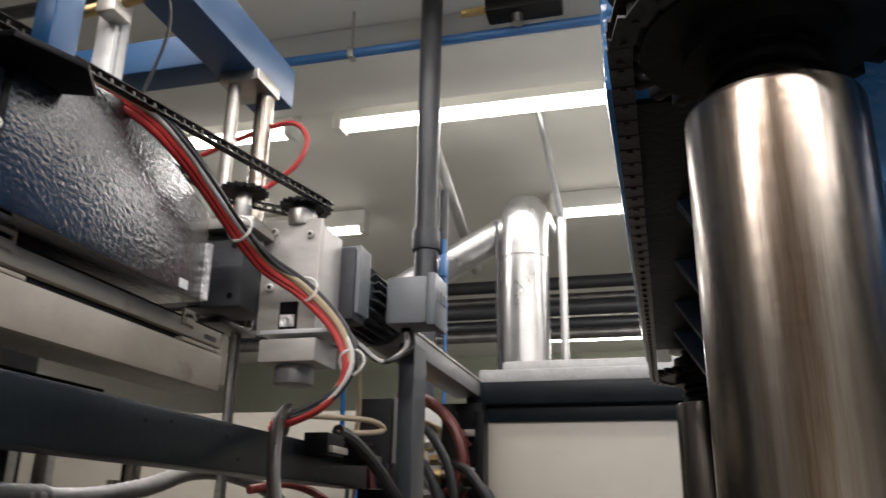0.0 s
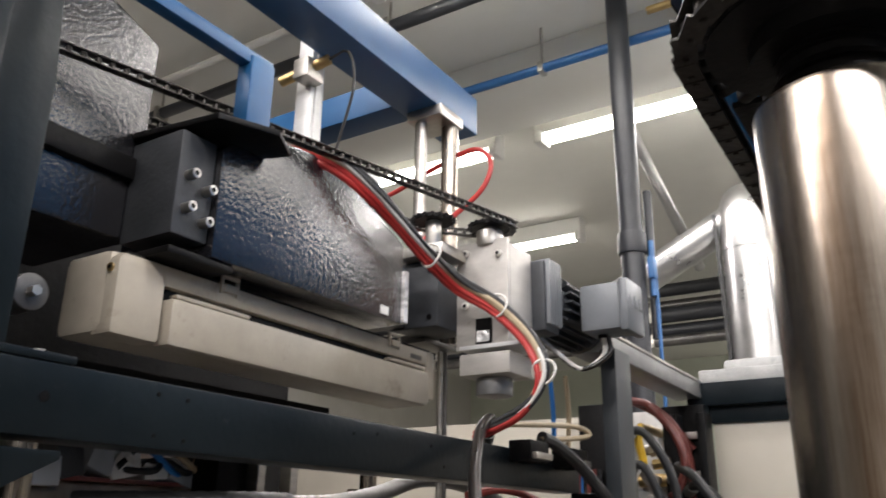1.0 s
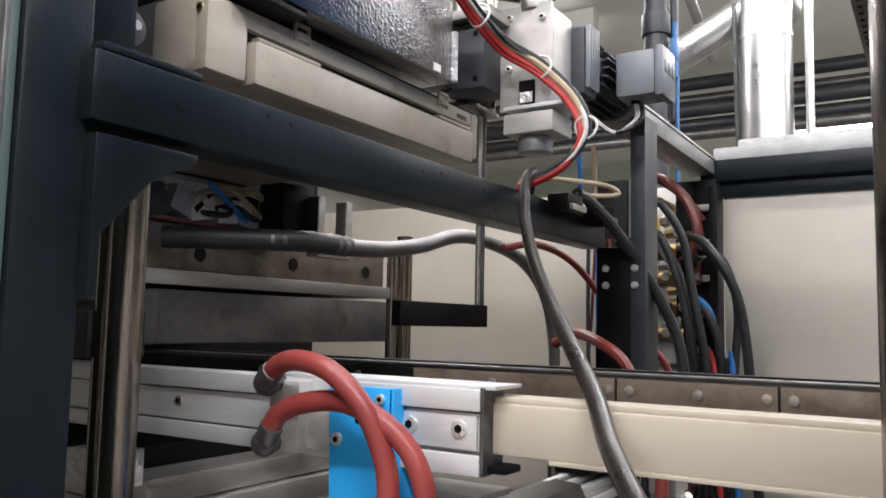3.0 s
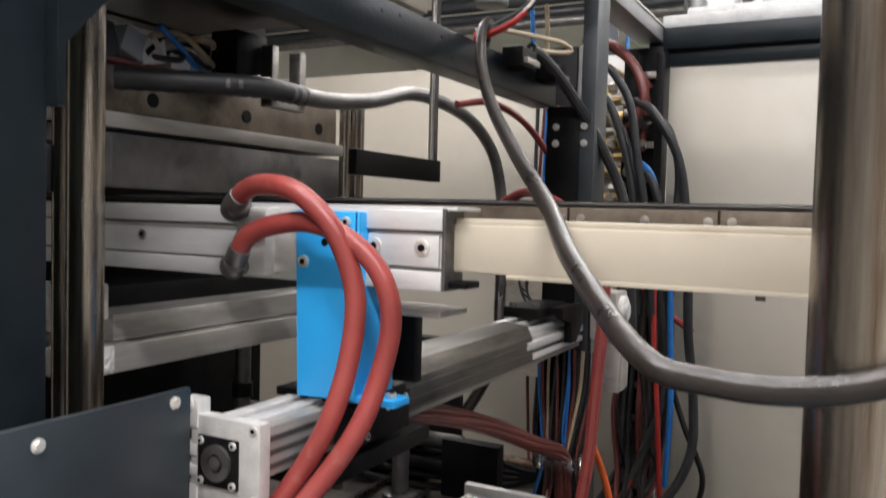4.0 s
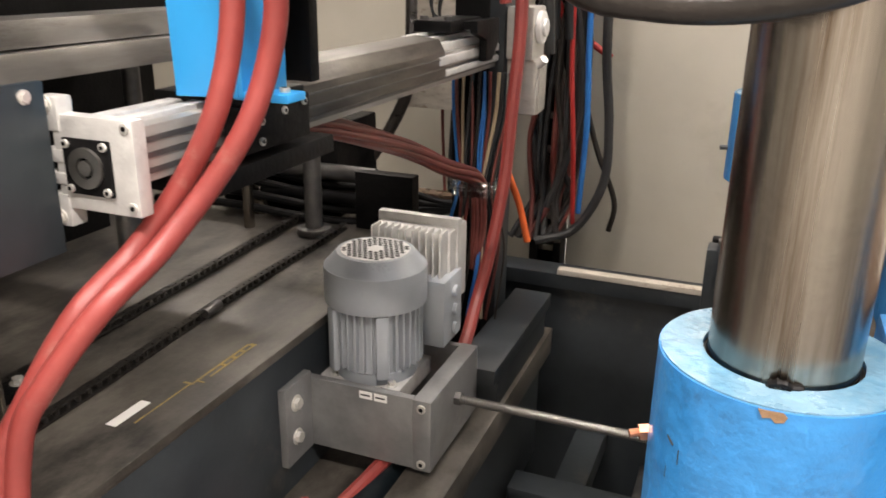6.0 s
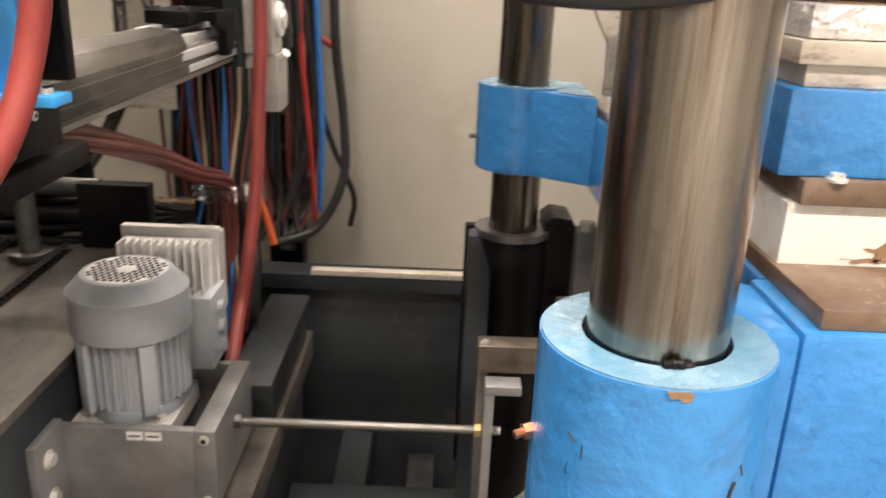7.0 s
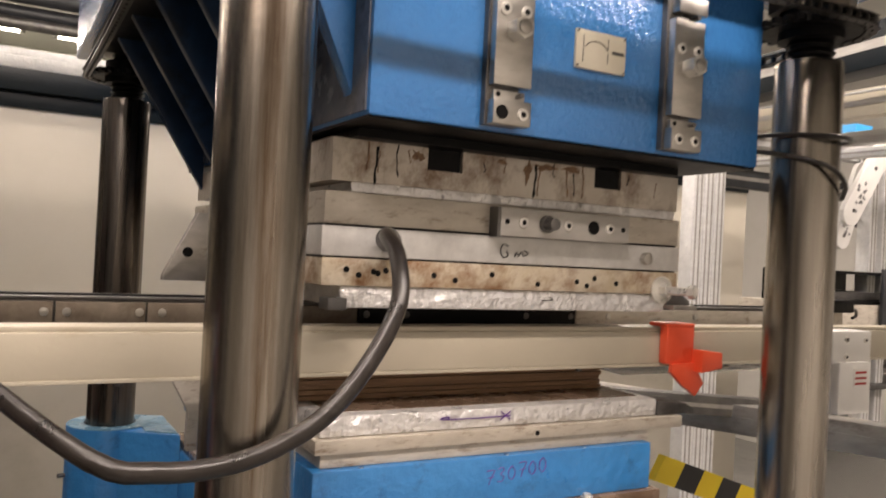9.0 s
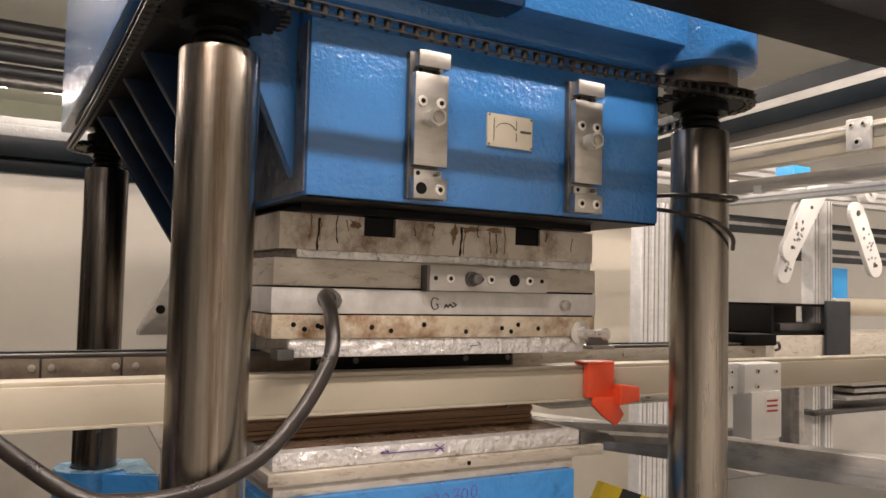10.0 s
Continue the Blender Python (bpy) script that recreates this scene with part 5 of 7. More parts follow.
def left_mould():
    t = thing("hanging_mould", (-1.4, 1.1, 1.40), "steel mould block hanging in the heating station", "mould")
    part("carrier", Mesh().box(-1.75, -1.150, 0.69, 1.515, 1.553, 1.640, 0.003), RUSTY_STRIP, t)
    part("clamp_plate", Mesh().box(-1.75, -1.128, 0.70, 1.515, 1.523, 1.551, 0.003), ALU_WORN, t)
    part("block", Mesh().box(-1.75, -1.136, 0.80, 1.512, 1.416, 1.515, 0.004), STEEL_DARK, t)
    part("weld_edge", Mesh().box(-1.15, -1.130, 0.785, 0.815, 1.415, 1.512, 0.006), STEEL_DARK, t, "dark worn weld seam")
    part("spacer", Mesh().box(-1.6, -1.15, 0.55, 0.80, 1.49, 1.52, 0.003), STEEL_DARK, t)
    for y in (0.92, 1.18, 1.44):
        part("hole", Mesh().cyl((-1.152, y, 1.585), (-1.1485, y, 1.585), 0.014, seg=20), BLACK, t)
    b = thing("grey_box", (-1.02, 0.63, 1.40), "small grey painted steel box", "box")
    part("box", Mesh().box(-1.10, -0.995, 0.585, 0.685, 1.402, 1.472, 0.003), MOTOR_DARK, b)
    w = thing("terminal_tray", (-1.25, 0.95, 1.64), "cluttered tray of terminals, cards and wires", "wiring")
    for k, (y, z, wd, hg, mt) in enumerate(((0.76, 1.655, 0.05, 0.05, MOTOR_GREY), (0.80, 1.675, 0.045, 0.06, MOTOR_DARK), (0.86, 1.68, 0.05, 0.05, MOTOR_GREY), (0.905, 1.672, 0.06, 0.045, WHITE_PAINT),
                                            (0.97, 1.665, 0.05, 0.03, WHITE_PAINT), (1.03, 1.66, 0.06, 0.03, MOTOR_GREY))):
        part("terminal", Mesh().box(-0.03, 0.03, -wd / 2, wd / 2, -hg / 2, hg / 2, 0.004, Matrix.Translation((-1.16, y, z)) @ Matrix.Rotation(0.35 * math.sin(k * 2.3), 4, "X")), mt, w)
    part("card", Mesh().box(-1.40, -1.155, 0.74, 1.06, 1.698, 1.703, 0.001), PAPER, w, "pale sheet lying over the terminals")
    part("tray", Mesh().box(-1.35, -1.135, 0.70, 1.06, 1.6403, 1.648, 0.002), CABLE_MAROON, w)
    rng = random.Random(4)
    for k, mt in enumerate((CABLE_TAN, CABLE_TAN, CABLE_BLUE, CABLE_WHITE, RUBBER, RUBBER, NAVY)):
        pts = [(-1.14 + rng.uniform(-0.03, 0.03), 0.90 + 0.06 * j + rng.uniform(-0.02, 0.02), 1.685 + 0.02 * math.sin(j + k) + rng.uniform(-0.015, 0.02)) for j in range(6)]
        part("wire", Mesh().tube(pts, 0.006, 8), mt, w)
    s = thing("guide_bracket", (-1.05, 1.05, 1.6), "bare steel guide bracket under the beam", "bracket")
    part("fork", Mesh().box(-1.06, -1.03, 1.12, 1.14, 1.60, 1.72, 0.002).box(-1.06, -1.03, 1.21, 1.23, 1.60, 1.72, 0.002).box(-1.06, -1.03, 1.12, 1.23, 1.595, 1.612, 0.002), STEEL, s)
    part("block", Mesh().box(-1.13, -1.062, 1.05, 1.14, 1.62, 1.74, 0.003), BLACK, s)


left_mould()


def resting_mould():
    t = thing("resting_mould", (-1.3, 1.05, 0.65), "lower steel mould plates of the heating station", "mould")
    part("core", Mesh().box(-1.75, -1.10, 0.70, 1.46, 1.205, 1.245, 0.003), BLACK, t)
    part("plate", Mesh().box(-1.75, -1.015, 0.72, 1.45, 1.165, 1.208, 0.003), ALU_WORN, t)
    part("plate", Mesh().box(-1.75, -0.995, 0.64, 1.45, 1.118, 1.162, 0.003), ALU_WORN, t)
    part("end_block", Mesh().box(-1.10, -1.00, 0.632, 0.70, 1.205, 1.262, 0.004), FOIL, t, "small block wrapped in clear film")
    part("end_block", Mesh().box(-1.06, -0.985, 0.625, 0.70, 1.12, 1.165, 0.004), FOIL, t, "small block wrapped in clear film")
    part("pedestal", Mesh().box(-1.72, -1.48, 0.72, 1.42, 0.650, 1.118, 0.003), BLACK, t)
    for y in (0.80, 1.0, 1.2, 1.38):
        part("hole", Mesh().cyl((-1.481, y, 1.06), (-1.4785, y, 1.06), 0.010, seg=14), STEEL_DARK, t)


resting_mould()
# added black backdrop, in place of the shaded depth of the station
single("dark_backdrop", Mesh().box(-1.84, -1.80, 0.30, 2.0, 0.65, 2.30), BLACK, "black backdrop sheet for the dark inside of the machine", "partition")
for x, y, r, g in ((-0.86, 0.545, 0.024, "thick"), (-0.99, 0.605, 0.012, "thin"), (-1.20, 1.68, 0.022, "thick")):
    single("guide_rod", Mesh().cyl((x, y, 0.64), (x, y, 1.70), r, seg=28), STEEL_COLUMN, "polished %s steel guide rod of the heating station" % g, "rod", "guide rods")
single("guide_rod", Mesh().cyl((-1.155, 1.56, 0.65), (-1.155, 1.56, 1.66), 0.014, seg=24), STEEL_COLUMN, "polished thin steel guide rod of the heating station", "rod", "guide rods")
h = thing("hanging_bar", (-0.83, 1.3, 1.45), "black flat bar hung on two thin steel rods", "bar")
part("bar", Mesh().box(-0.84, -0.82, 1.12, 1.465, 1.457, 1.506, 0.002), BLACK, h)
part("top_plate", Mesh().box(-0.85, -0.80, 1.33, 1.47, 1.936, 1.946, 0.001), STEEL_DARK, h)
part("hanger", Mesh().cyl((-0.83, 1.435, 1.50), (-0.83, 1.435, 1.94), 0.006, seg=12), STEEL, h)
part("hanger", Mesh().cyl((-0.83, 1.455, 1.50), (-0.83, 1.455, 1.94), 0.005, seg=12), STEEL_DARK, h)
cable("corrugated_hose", [(-1.10, 0.80, 1.605), (-1.02, 0.88, 1.606), (-0.95, 0.98, 1.609), (-0.95, 1.204, 1.614), (-0.95, 1.379, 1.638), (-0.95, 1.537, 1.676), (-0.95, 1.70, 1.678),
                          (-0.95, 1.90, 1.645), (-0.95, 2.05, 1.56), (-0.95, 2.12, 1.42), (-0.95, 2.13, 1.25)], 0.0165, HOSE_SILVER, "grey corrugated hose with black end", "hose", 0.0015, 14)
cable("black_hose_end", [(-1.10, 0.79, 1.604), (-1.02, 0.875, 1.606), (-0.95, 0.98, 1.609), (-0.95, 1.12, 1.612)], 0.019, RUBBER, "black rubber hose sleeve", "hose", 0.002, 14)
fitted_hose("sleeved_hose", [(-0.66, 1.34, 1.735), (-0.625, 1.29, 1.765), (-0.610, 1.225, 1.735), (-0.560, 1.12, 1.650), (-0.475, 0.985, 1.556), (-0.362, 0.82, 1.467), (-0.262, 0.675, 1.397), (-0.190, 0.55, 1.345), (-0.092, 0.422, 1.285), (-0.040, 0.410, 1.273), (0.020, 0.408, 1.274), (0.075, 0.410, 1.288), (0.130, 0.415, 1.318), (0.180, 0.425, 1.370),
                       (0.218, 0.440, 1.432), (0.232, 0.480, 1.484), (0.250, 0.550, 1.508), (0.285, 0.605, 1.503)], 0.0102, HOSE_GREY, "long grey sleeved hose sagging in front of the column")
single("hose_fitting", Mesh().cyl((0.275, 0.60, 1.503), (0.297, 0.636, 1.500), 0.0155, seg=8, bev=0.002).cyl((0.268, 0.585, 1.504), (0.279, 0.606, 1.503), 0.0165, seg=16), STEEL_DARK, "dark steel hose coupling on the mould", "fitting")
cable("black_hose", [(-0.60, 1.45, 1.745), (-0.592, 1.50, 1.735), (-0.575, 1.60, 1.69), (-0.53, 1.69, 1.59), (-0.485, 1.75, 1.473), (-0.465, 1.76, 1.395), (-0.455, 1.78, 1.25), (-0.45, 1.80, 1.1)], 0.013, RUBBER, "black rubber hose behind the beam", "hose")
cable("red_hose", [(-0.80, 1.50, 1.64), (-0.76, 1.60, 1.655), (-0.72, 1.72, 1.62), (-0.66, 1.80, 1.52), (-0.58, 1.82, 1.44), (-0.52, 1.84, 1.36), (-0.49, 1.85, 1.22)], 0.009, HOSE_RED, "faded red hose drooping behind the beam", "hose")
cable("red_hose", [(-0.78, 1.75, 1.42), (-0.70, 1.70, 1.445), (-0.60, 1.60, 1.425), (-0.54, 1.58, 1.385), (-0.50, 1.57, 1.30), (-0.49, 1.57, 1.22)], 0.013, HOSE_RED, "faded red hose above the rail", "hose")
for k in range(2):
    b = thing("terminal_block", (-0.58, 1.40 + 0.18 * k, 1.70), "small dark terminal block on the beam", "connector", "connectors on the beam")
    part("body", Mesh().box(-0.632, -0.585, 1.37 + 0.19 * k, 1.45 + 0.19 * k, 1.695, 1.735, 0.003), BLACK, b)
    part("pin_strip", Mesh().box(-0.585, -0.575, 1.375 + 0.19 * k, 1.445 + 0.19 * k, 1.70, 1.712, 0.001), STEEL, b)
cable("tan_cable", [(-0.62, 1.25, 1.75), (-0.60, 1.40, 1.765), (-0.57, 1.55, 1.775), (-0.555, 1.585, 1.762), (-0.57, 1.55, 1.752), (-0.60, 1.45, 1.742)], 0.0055, CABLE_TAN, "tan cable looped on the beam")

# ---------------------------------------------------------------- blue bracket, linear axis, red hoses


def carriage_bracket():
    t = thing("carriage_bracket", (-0.53, 0.63, 1.15), "bright blue painted steel bracket with screws", "bracket")
    part("upright", Mesh().prism([(-0.581, 1.386), (-0.484, 1.386), (-0.492, 1.155), (-0.574, 1.152)], "y", 0.632, 0.640, 0.002), BLUE_BRACKET, t)
    part("cheek", Mesh().prism([(0.632, 1.155), (0.632, 1.386), (0.655, 1.386), (0.72, 1.20), (0.72, 1.155)], "x", -0.492, -0.486, 0.002), BLUE_BRACKET, t)
    part("foot", Mesh().box(-0.50, -0.432, 0.634, 0.672, 1.1525, 1.162, 0.002), BLUE_BRACKET, t)
    socket_bolt(t, (-0.566, 0.632, 1.322), (0, -1, 0), 0.0078, 0.004)
    socket_bolt(t, (-0.506, 0.632, 1.322), (0, -1, 0), 0.006, 0.004)
    socket_bolt(t, (-0.503, 0.632, 1.373), (0, -1, 0), 0.006, 0.004)
    part("hole", Mesh().cyl((-0.535, 0.633, 1.347), (-0.535, 0.6312, 1.347), 0.005, seg=12), BLACK, t)
    socket_bolt(t, (-0.446, 0.652, 1.162), (0, 0, 1), 0.006, 0.005)
    s = thing("shelf_plate", (-0.43, 0.70, 1.24), "small bare steel plate below the rail", "plate")
    part("plate", Mesh().box(-0.50, -0.400, 0.685, 0.76, 1.258, 1.266, 0.001), PLATE_STEEL, s)
    part("support", Mesh().box(-0.515, -0.468, 0.745, 0.765, 1.16, 1.258, 0.002), BLACK, s)
    m = thing("hose_manifold", (-0.665, 0.64, 1.30), "worn cast manifold block with two hose elbows", "manifold")
    part("block", Mesh().box(-0.670, -0.620, 0.622, 0.652, 1.300, 1.388, 0.004), ALU_CAST, m)
    part("bar", Mesh().box(-0.64, -0.57, 0.640, 0.653, 1.305, 1.36, 0.002), ALU_CAST, m)
    for z in (1.385, 1.312):
        e = part("elbow", Mesh().ball((-0.658, 0.605, z), 0.017).cyl((-0.658, 0.628, z), (-0.658, 0.60, z), 0.0125, seg=8), STEEL_DARK, m, "dark pipe elbow")
        part("ferrule", Mesh().cyl((-0.658, 0.605, z), (-0.640, 0.592, z + 0.012), 0.0135, seg=16), STEEL, e)


carriage_bracket()
fitted_hose("red_hose", [(-0.648, 0.596, 1.392), (-0.625, 0.588, 1.408), (-0.588, 0.580, 1.416), (-0.535, 0.575, 1.407), (-0.492, 0.58, 1.372), (-0.472, 0.59, 1.328), (-0.463, 0.595, 1.282), (-0.467, 0.59, 1.216),
                   (-0.482, 0.575, 1.145), (-0.518, 0.56, 1.074), (-0.552, 0.52, 1.010), (-0.570, 0.45, 0.962), (-0.600, 0.40, 0.880), (-0.618, 0.375, 0.82), (-0.63, 0.37, 0.70), (-0.63, 0.38, 0.52)], 0.0125, HOSE_RED,
      "faded red rubber hose arching over the bracket")
fitted_hose("red_hose", [(-0.643, 0.594, 1.322), (-0.628, 0.590, 1.345), (-0.599, 0.588, 1.362), (-0.539, 0.59, 1.372), (-0.491, 0.59, 1.363), (-0.450, 0.60, 1.334), (-0.427, 0.605, 1.297), (-0.424, 0.61, 1.251),
                   (-0.437, 0.605, 1.189), (-0.452, 0.585, 1.133), (-0.485, 0.56, 1.073), (-0.515, 0.51, 1.015), (-0.535, 0.45, 0.975), (-0.570, 0.405, 0.91), (-0.598, 0.385, 0.845), (-0.612, 0.375, 0.70), (-0.60, 0.39, 0.52)],
      0.0125, HOSE_RED, "faded red rubber hose arching over the bracket")


def linear_axis():
    t = thing("linear_axis", (-0.58, 1.1, 1.05), "aluminium linear axis with cast end plate and grimy cover", "linear axis")
    part("profile", Mesh().box(-0.615, -0.537, 0.525, 1.66, 1.080, 1.138, 0.003), ALU_WORN, t)
    for z in (1.092, 1.108, 1.124):
        part("groove", Mesh().box(-0.5385, -0.5355, 0.525, 1.66, z - 0.003, z + 0.003), STEEL_DARK, t)
    for x in (-0.60, -0.565):
        part("top_rail", Mesh().box(x - 0.010, x + 0.010, 0.527, 0.70, 1.1375, 1.144, 0.002), ALU, t)
    part("cover", Mesh().prism([(-0.618, 1.098), (-0.618, 1.164), (-0.595, 1.168), (-0.545, 1.163), (-0.533, 1.140), (-0.531, 1.096), (-0.545, 1.090)], "y", 0.80, 1.34, 0.001), AXIS_DARK, t, "dark grimy cover with folded edges")
    for z in (1.110, 1.128):
        part("cover_fold", Mesh().box(-0.5335, -0.5300, 0.80, 1.34, z - 0.0012, z + 0.0012), STEEL_DARK, t)
    for x, z in ((-0.602, 1.164), (-0.577, 1.158), (-0.552, 1.150), (-0.538, 1.128)):
        part("bright_rail", Mesh().box(x - 0.008, x + 0.008, 1.31, 1.66, z - 0.012, z + 0.004, 0.002), ALU, t, "bright aluminium rail")
    part("rail_bed", Mesh().box(-0.612, -0.545, 1.3405, 1.66, 1.1375, 1.150), STEEL_DARK, t)
    part("bright_side", Mesh().box(-0.538, -0.530, 1.342, 1.66, 1.094, 1.106, 0.002), ALU, t, "bright aluminium rail")
    end = part("end_plate", Mesh().box(-0.630, -0.527, 0.508, 0.527, 1.050, 1.148, 0.003), ALU_CAST, t, "pale cast aluminium end plate")
    for z0, z1 in ((1.130, 1.165), (1.098, 1.112), (1.075, 1.088), (1.030, 1.065)):
        part("ear", Mesh().box(-0.646, -0.618, 0.506, 0.528, z0, z1, 0.003), ALU_CAST, end)
    part("bearing_plate", Mesh().box(-0.616, -0.556, 0.5045, 0.5085, 1.068, 1.126, 0.003), BLACK, end)
    part("bearing", Mesh().ring((0, 0), 0.011, 0.021, -0.003, 0.003, 28), STEEL, end).matrix_basis = Matrix.Translation((-0.586, 0.5035, 1.097)) @ Matrix.Rotation(radians(90), 4, "X")
    part("shaft", Mesh().cyl((-0.586, 0.506, 1.097), (-0.586, 0.500, 1.097), 0.008, seg=16), STEEL, end)
    for x, z in ((-0.610, 1.120), (-0.562, 1.120), (-0.610, 1.074), (-0.562, 1.074)):
        socket_bolt(t, (x, 0.5045, z), (0, -1, 0), 0.0045, 0.003)
    for x, z in ((-0.536, 1.140), (-0.536, 1.060)):
        socket_bolt(t, (x, 0.508, z), (0, -1, 0), 0.0055, 0.002)
    for z in (1.158, 1.04):
        hex_bolt(t, (-0.632, 0.506, z), (0, -1, 0), 0.006, 0.005)
    c = thing("axis_carriage", (-0.52, 0.73, 1.05), "black steel carriage with socket screws", "carriage")
    part("body", Mesh().box(-0.63, -0.500, 0.66, 0.78, 1.1405, 1.152, 0.002), BLACK, c)
    part("side", Mesh().box(-0.532, -0.505, 0.655, 0.80, 1.085, 1.140, 0.003).box(-0.60, -0.505, 0.60, 0.86, 1.050, 1.075, 0.003), BLACK, c)
    for y, z in ((0.69, 1.12), (0.74, 1.125), (0.785, 1.13), (0.69, 1.096)):
        socket_bolt(c, (-0.505, y, z), (1, 0, 0), 0.005, 0.003)
    for x, y, r, z0 in ((-0.975, 1.58, 0.022, 0.65), (-1.47, 1.54, 0.022, 0.65)):
        f = thing("support_pillar", (x, y, z0), "dark round steel pillar under the linear axis", "pillar", "pillars on the base plate")
        part("shaft", Mesh().cyl((x, y, z0), (x, y, 1.060 if x > -1.0 else 1.13), r, seg=20), STEEL_DARK, f)
        part("foot", Mesh().cyl((x, y, z0), (x, y, z0 + 0.018), r * 2.0, seg=24, bev=0.003), STEEL_DARK, f)
        part("collar", Mesh().cyl((x, y, 0.86), (x, y, 0.90), r * 1.3, seg=20, bev=0.003), BLACK, f)
    h = thing("axis_bracket", (-0.74, 1.1, 1.06), "black steel arm carrying the linear axis on a pillar", "bracket")
    part("end_leg", Mesh().cyl((-0.595, 0.56, 0.955), (-0.595, 0.56, 1.0795), 0.013, seg=16, bev=0.002), STEEL_DARK, t)
    part("arm", Mesh().box(-1.0, -0.60, 1.56, 1.60, 1.060, 1.0785, 0.003), BLACK, h)
    s = thing("axis_slider", (-0.57, 1.5, 1.16), "black slider block on the linear axis", "slider")
    part("block", Mesh().box(-0.625, -0.545, 1.40, 1.58, 1.1685, 1.192, 0.004), BLACK, s)
    part("cheek", Mesh().prism([(1.46, 1.190), (1.60, 1.190), (1.60, 1.140), (1.56, 1.105), (1.52, 1.105), (1.52, 1.150), (1.46, 1.165)], "x", -0.529, -0.512, 0.003), BLACK, s)
    part("bridge", Mesh().box(-0.546, -0.513, 1.47, 1.58, 1.1705, 1.188, 0.003), BLACK, s)
    for x in (-0.61, -0.56):
        part("lug", Mesh().cyl((x, 1.42, 1.192), (x, 1.42, 1.199), 0.009, seg=14), STEEL_DARK, s)
    d = thing("axis_drive", (-0.48, 1.72, 1.0), "pale cast drive gear and motor at the axis end", "gear unit")
    part("gear", Mesh().box(-0.518, -0.455, 1.67, 1.77, 1.095, 1.210, 0.006), PLATE_STEEL, d)
    part("flange", Mesh().cyl((-0.455, 1.715, 1.165), (-0.443, 1.715, 1.165), 0.036, seg=28, bev=0.003), WHITE_PAINT, d)
    part("flange", Mesh().cyl((-0.443, 1.715, 1.165), (-0.436, 1.715, 1.165), 0.020, seg=24, bev=0.002), ALU, d)
    part("motor", Mesh().box(-0.518, -0.445, 1.68, 1.75, 0.972, 1.0945, 0.006), PLATE_STEEL, d)
    for k in range(4):
        part("motor_rib", Mesh().box(-0.4455, -0.440, 1.687 + 0.016 * k, 1.693 + 0.016 * k, 0.98, 1.085, 0.001), PLATE_STEEL, d)
    part("connector", Mesh().cyl((-0.446, 1.69, 1.085), (-0.43, 1.68, 1.10), 0.010, seg=12), WHITE_PAINT, d)


linear_axis()
BUNDLE = [(-0.59, 0.90, 1.078), (-0.586, 1.02, 1.045), (-0.581, 1.25, 0.972), (-0.571, 1.45, 0.891), (-0.546, 1.575, 0.838), (-0.545, 1.60, 0.76), (-0.55, 1.60, 0.62)]
for k in range(7):
    a = k * 0.9
    cable("pneumatic_hose", [(x + 0.013 * math.cos(a + 0.5 * i), y, z + 0.013 * math.sin(a + 0.5 * i)) for i, (x, y, z) in enumerate(BUNDLE)], 0.0068, CABLE_MAROON,
          "dark red pneumatic hose in a bundle", "hose", group="bundle of pneumatic hoses")

# ---------------------------------------------------------------- base table, motor, pit


def base_table():
    t = thing("base_table", (-1.2, 1.2, 0.6), "dusty oil-stained steel base plate of the heating station, with painted shade", "machine base")
    part("plate", Mesh().box(-2.6, -0.700, 0.20, 2.05, 0.632, 0.650, 0.003), TABLE, t)
    part("side_plate", Mesh().box(-0.722, -0.7015, 0.22, 2.03, 0.10, 0.632, 0.002), GREY_PAINT, t)
    for x0, x1, y0, y1 in ((-0.764, -0.760, 0.83, 0.985), (-0.752, -0.749, 0.86, 0.99), (-0.762, -0.750, 0.900, 0.906), (-0.763, -0.751, 0.928, 0.936), (-0.762, -0.749, 0.955, 0.962), (-0.760, -0.748, 0.982, 0.990),
                           (-0.778, -0.760, 0.826, 0.831), (-0.764, -0.748, 0.838, 0.842), (-0.766, -0.7635, 0.70, 0.83)):
        part("marking", Mesh().box(x0, x1, y0, y1, 0.6502, 0.6507), YELLOW_FADED, t, "worn yellow painted stroke")
    part("paper_strip", Mesh().box(-0.80, -0.782, 0.68, 0.755, 0.6505, 0.6515), PAPER, t, "white adhesive strip")


base_table()
roller_chain("roller_chain", [(-1.005, 0.50, 0.662), (-1.020, 0.80, 0.662), (-1.045, 1.30, 0.662), (-1.062, 1.86, 0.672)], 0.0225,
             "greasy black roller chain stretched over the base plate", 0.0, False)
low = roller_chain("roller_chain", [(-0.870, 0.42, 0.660), (-0.885, 0.75, 0.660), (-0.908, 1.10, 0.660), (-0.920, 1.62, 0.660)], 0.0225,
                   "greasy black roller chain lying on the base plate", 0.0, False)
part("joining_sleeve", Mesh().cyl((-0.899, 1.04, 0.662), (-0.902, 1.09, 0.662), 0.0105, seg=14, bev=0.002), STEEL_DARK, low, "dark steel joining sleeve")
end = thing("chain_end_bolt", (-0.99, 0.68, 0.65), "bright bolt in the end plate of the chain", "bolt")
part("plate", Mesh().box(-1.010, -0.975, 0.66, 0.74, 0.6505, 0.668, 0.002), BLACK, end)
hex_bolt(end, (-0.990, 0.70, 0.668), (0, 0, 1), 0.009, 0.010)


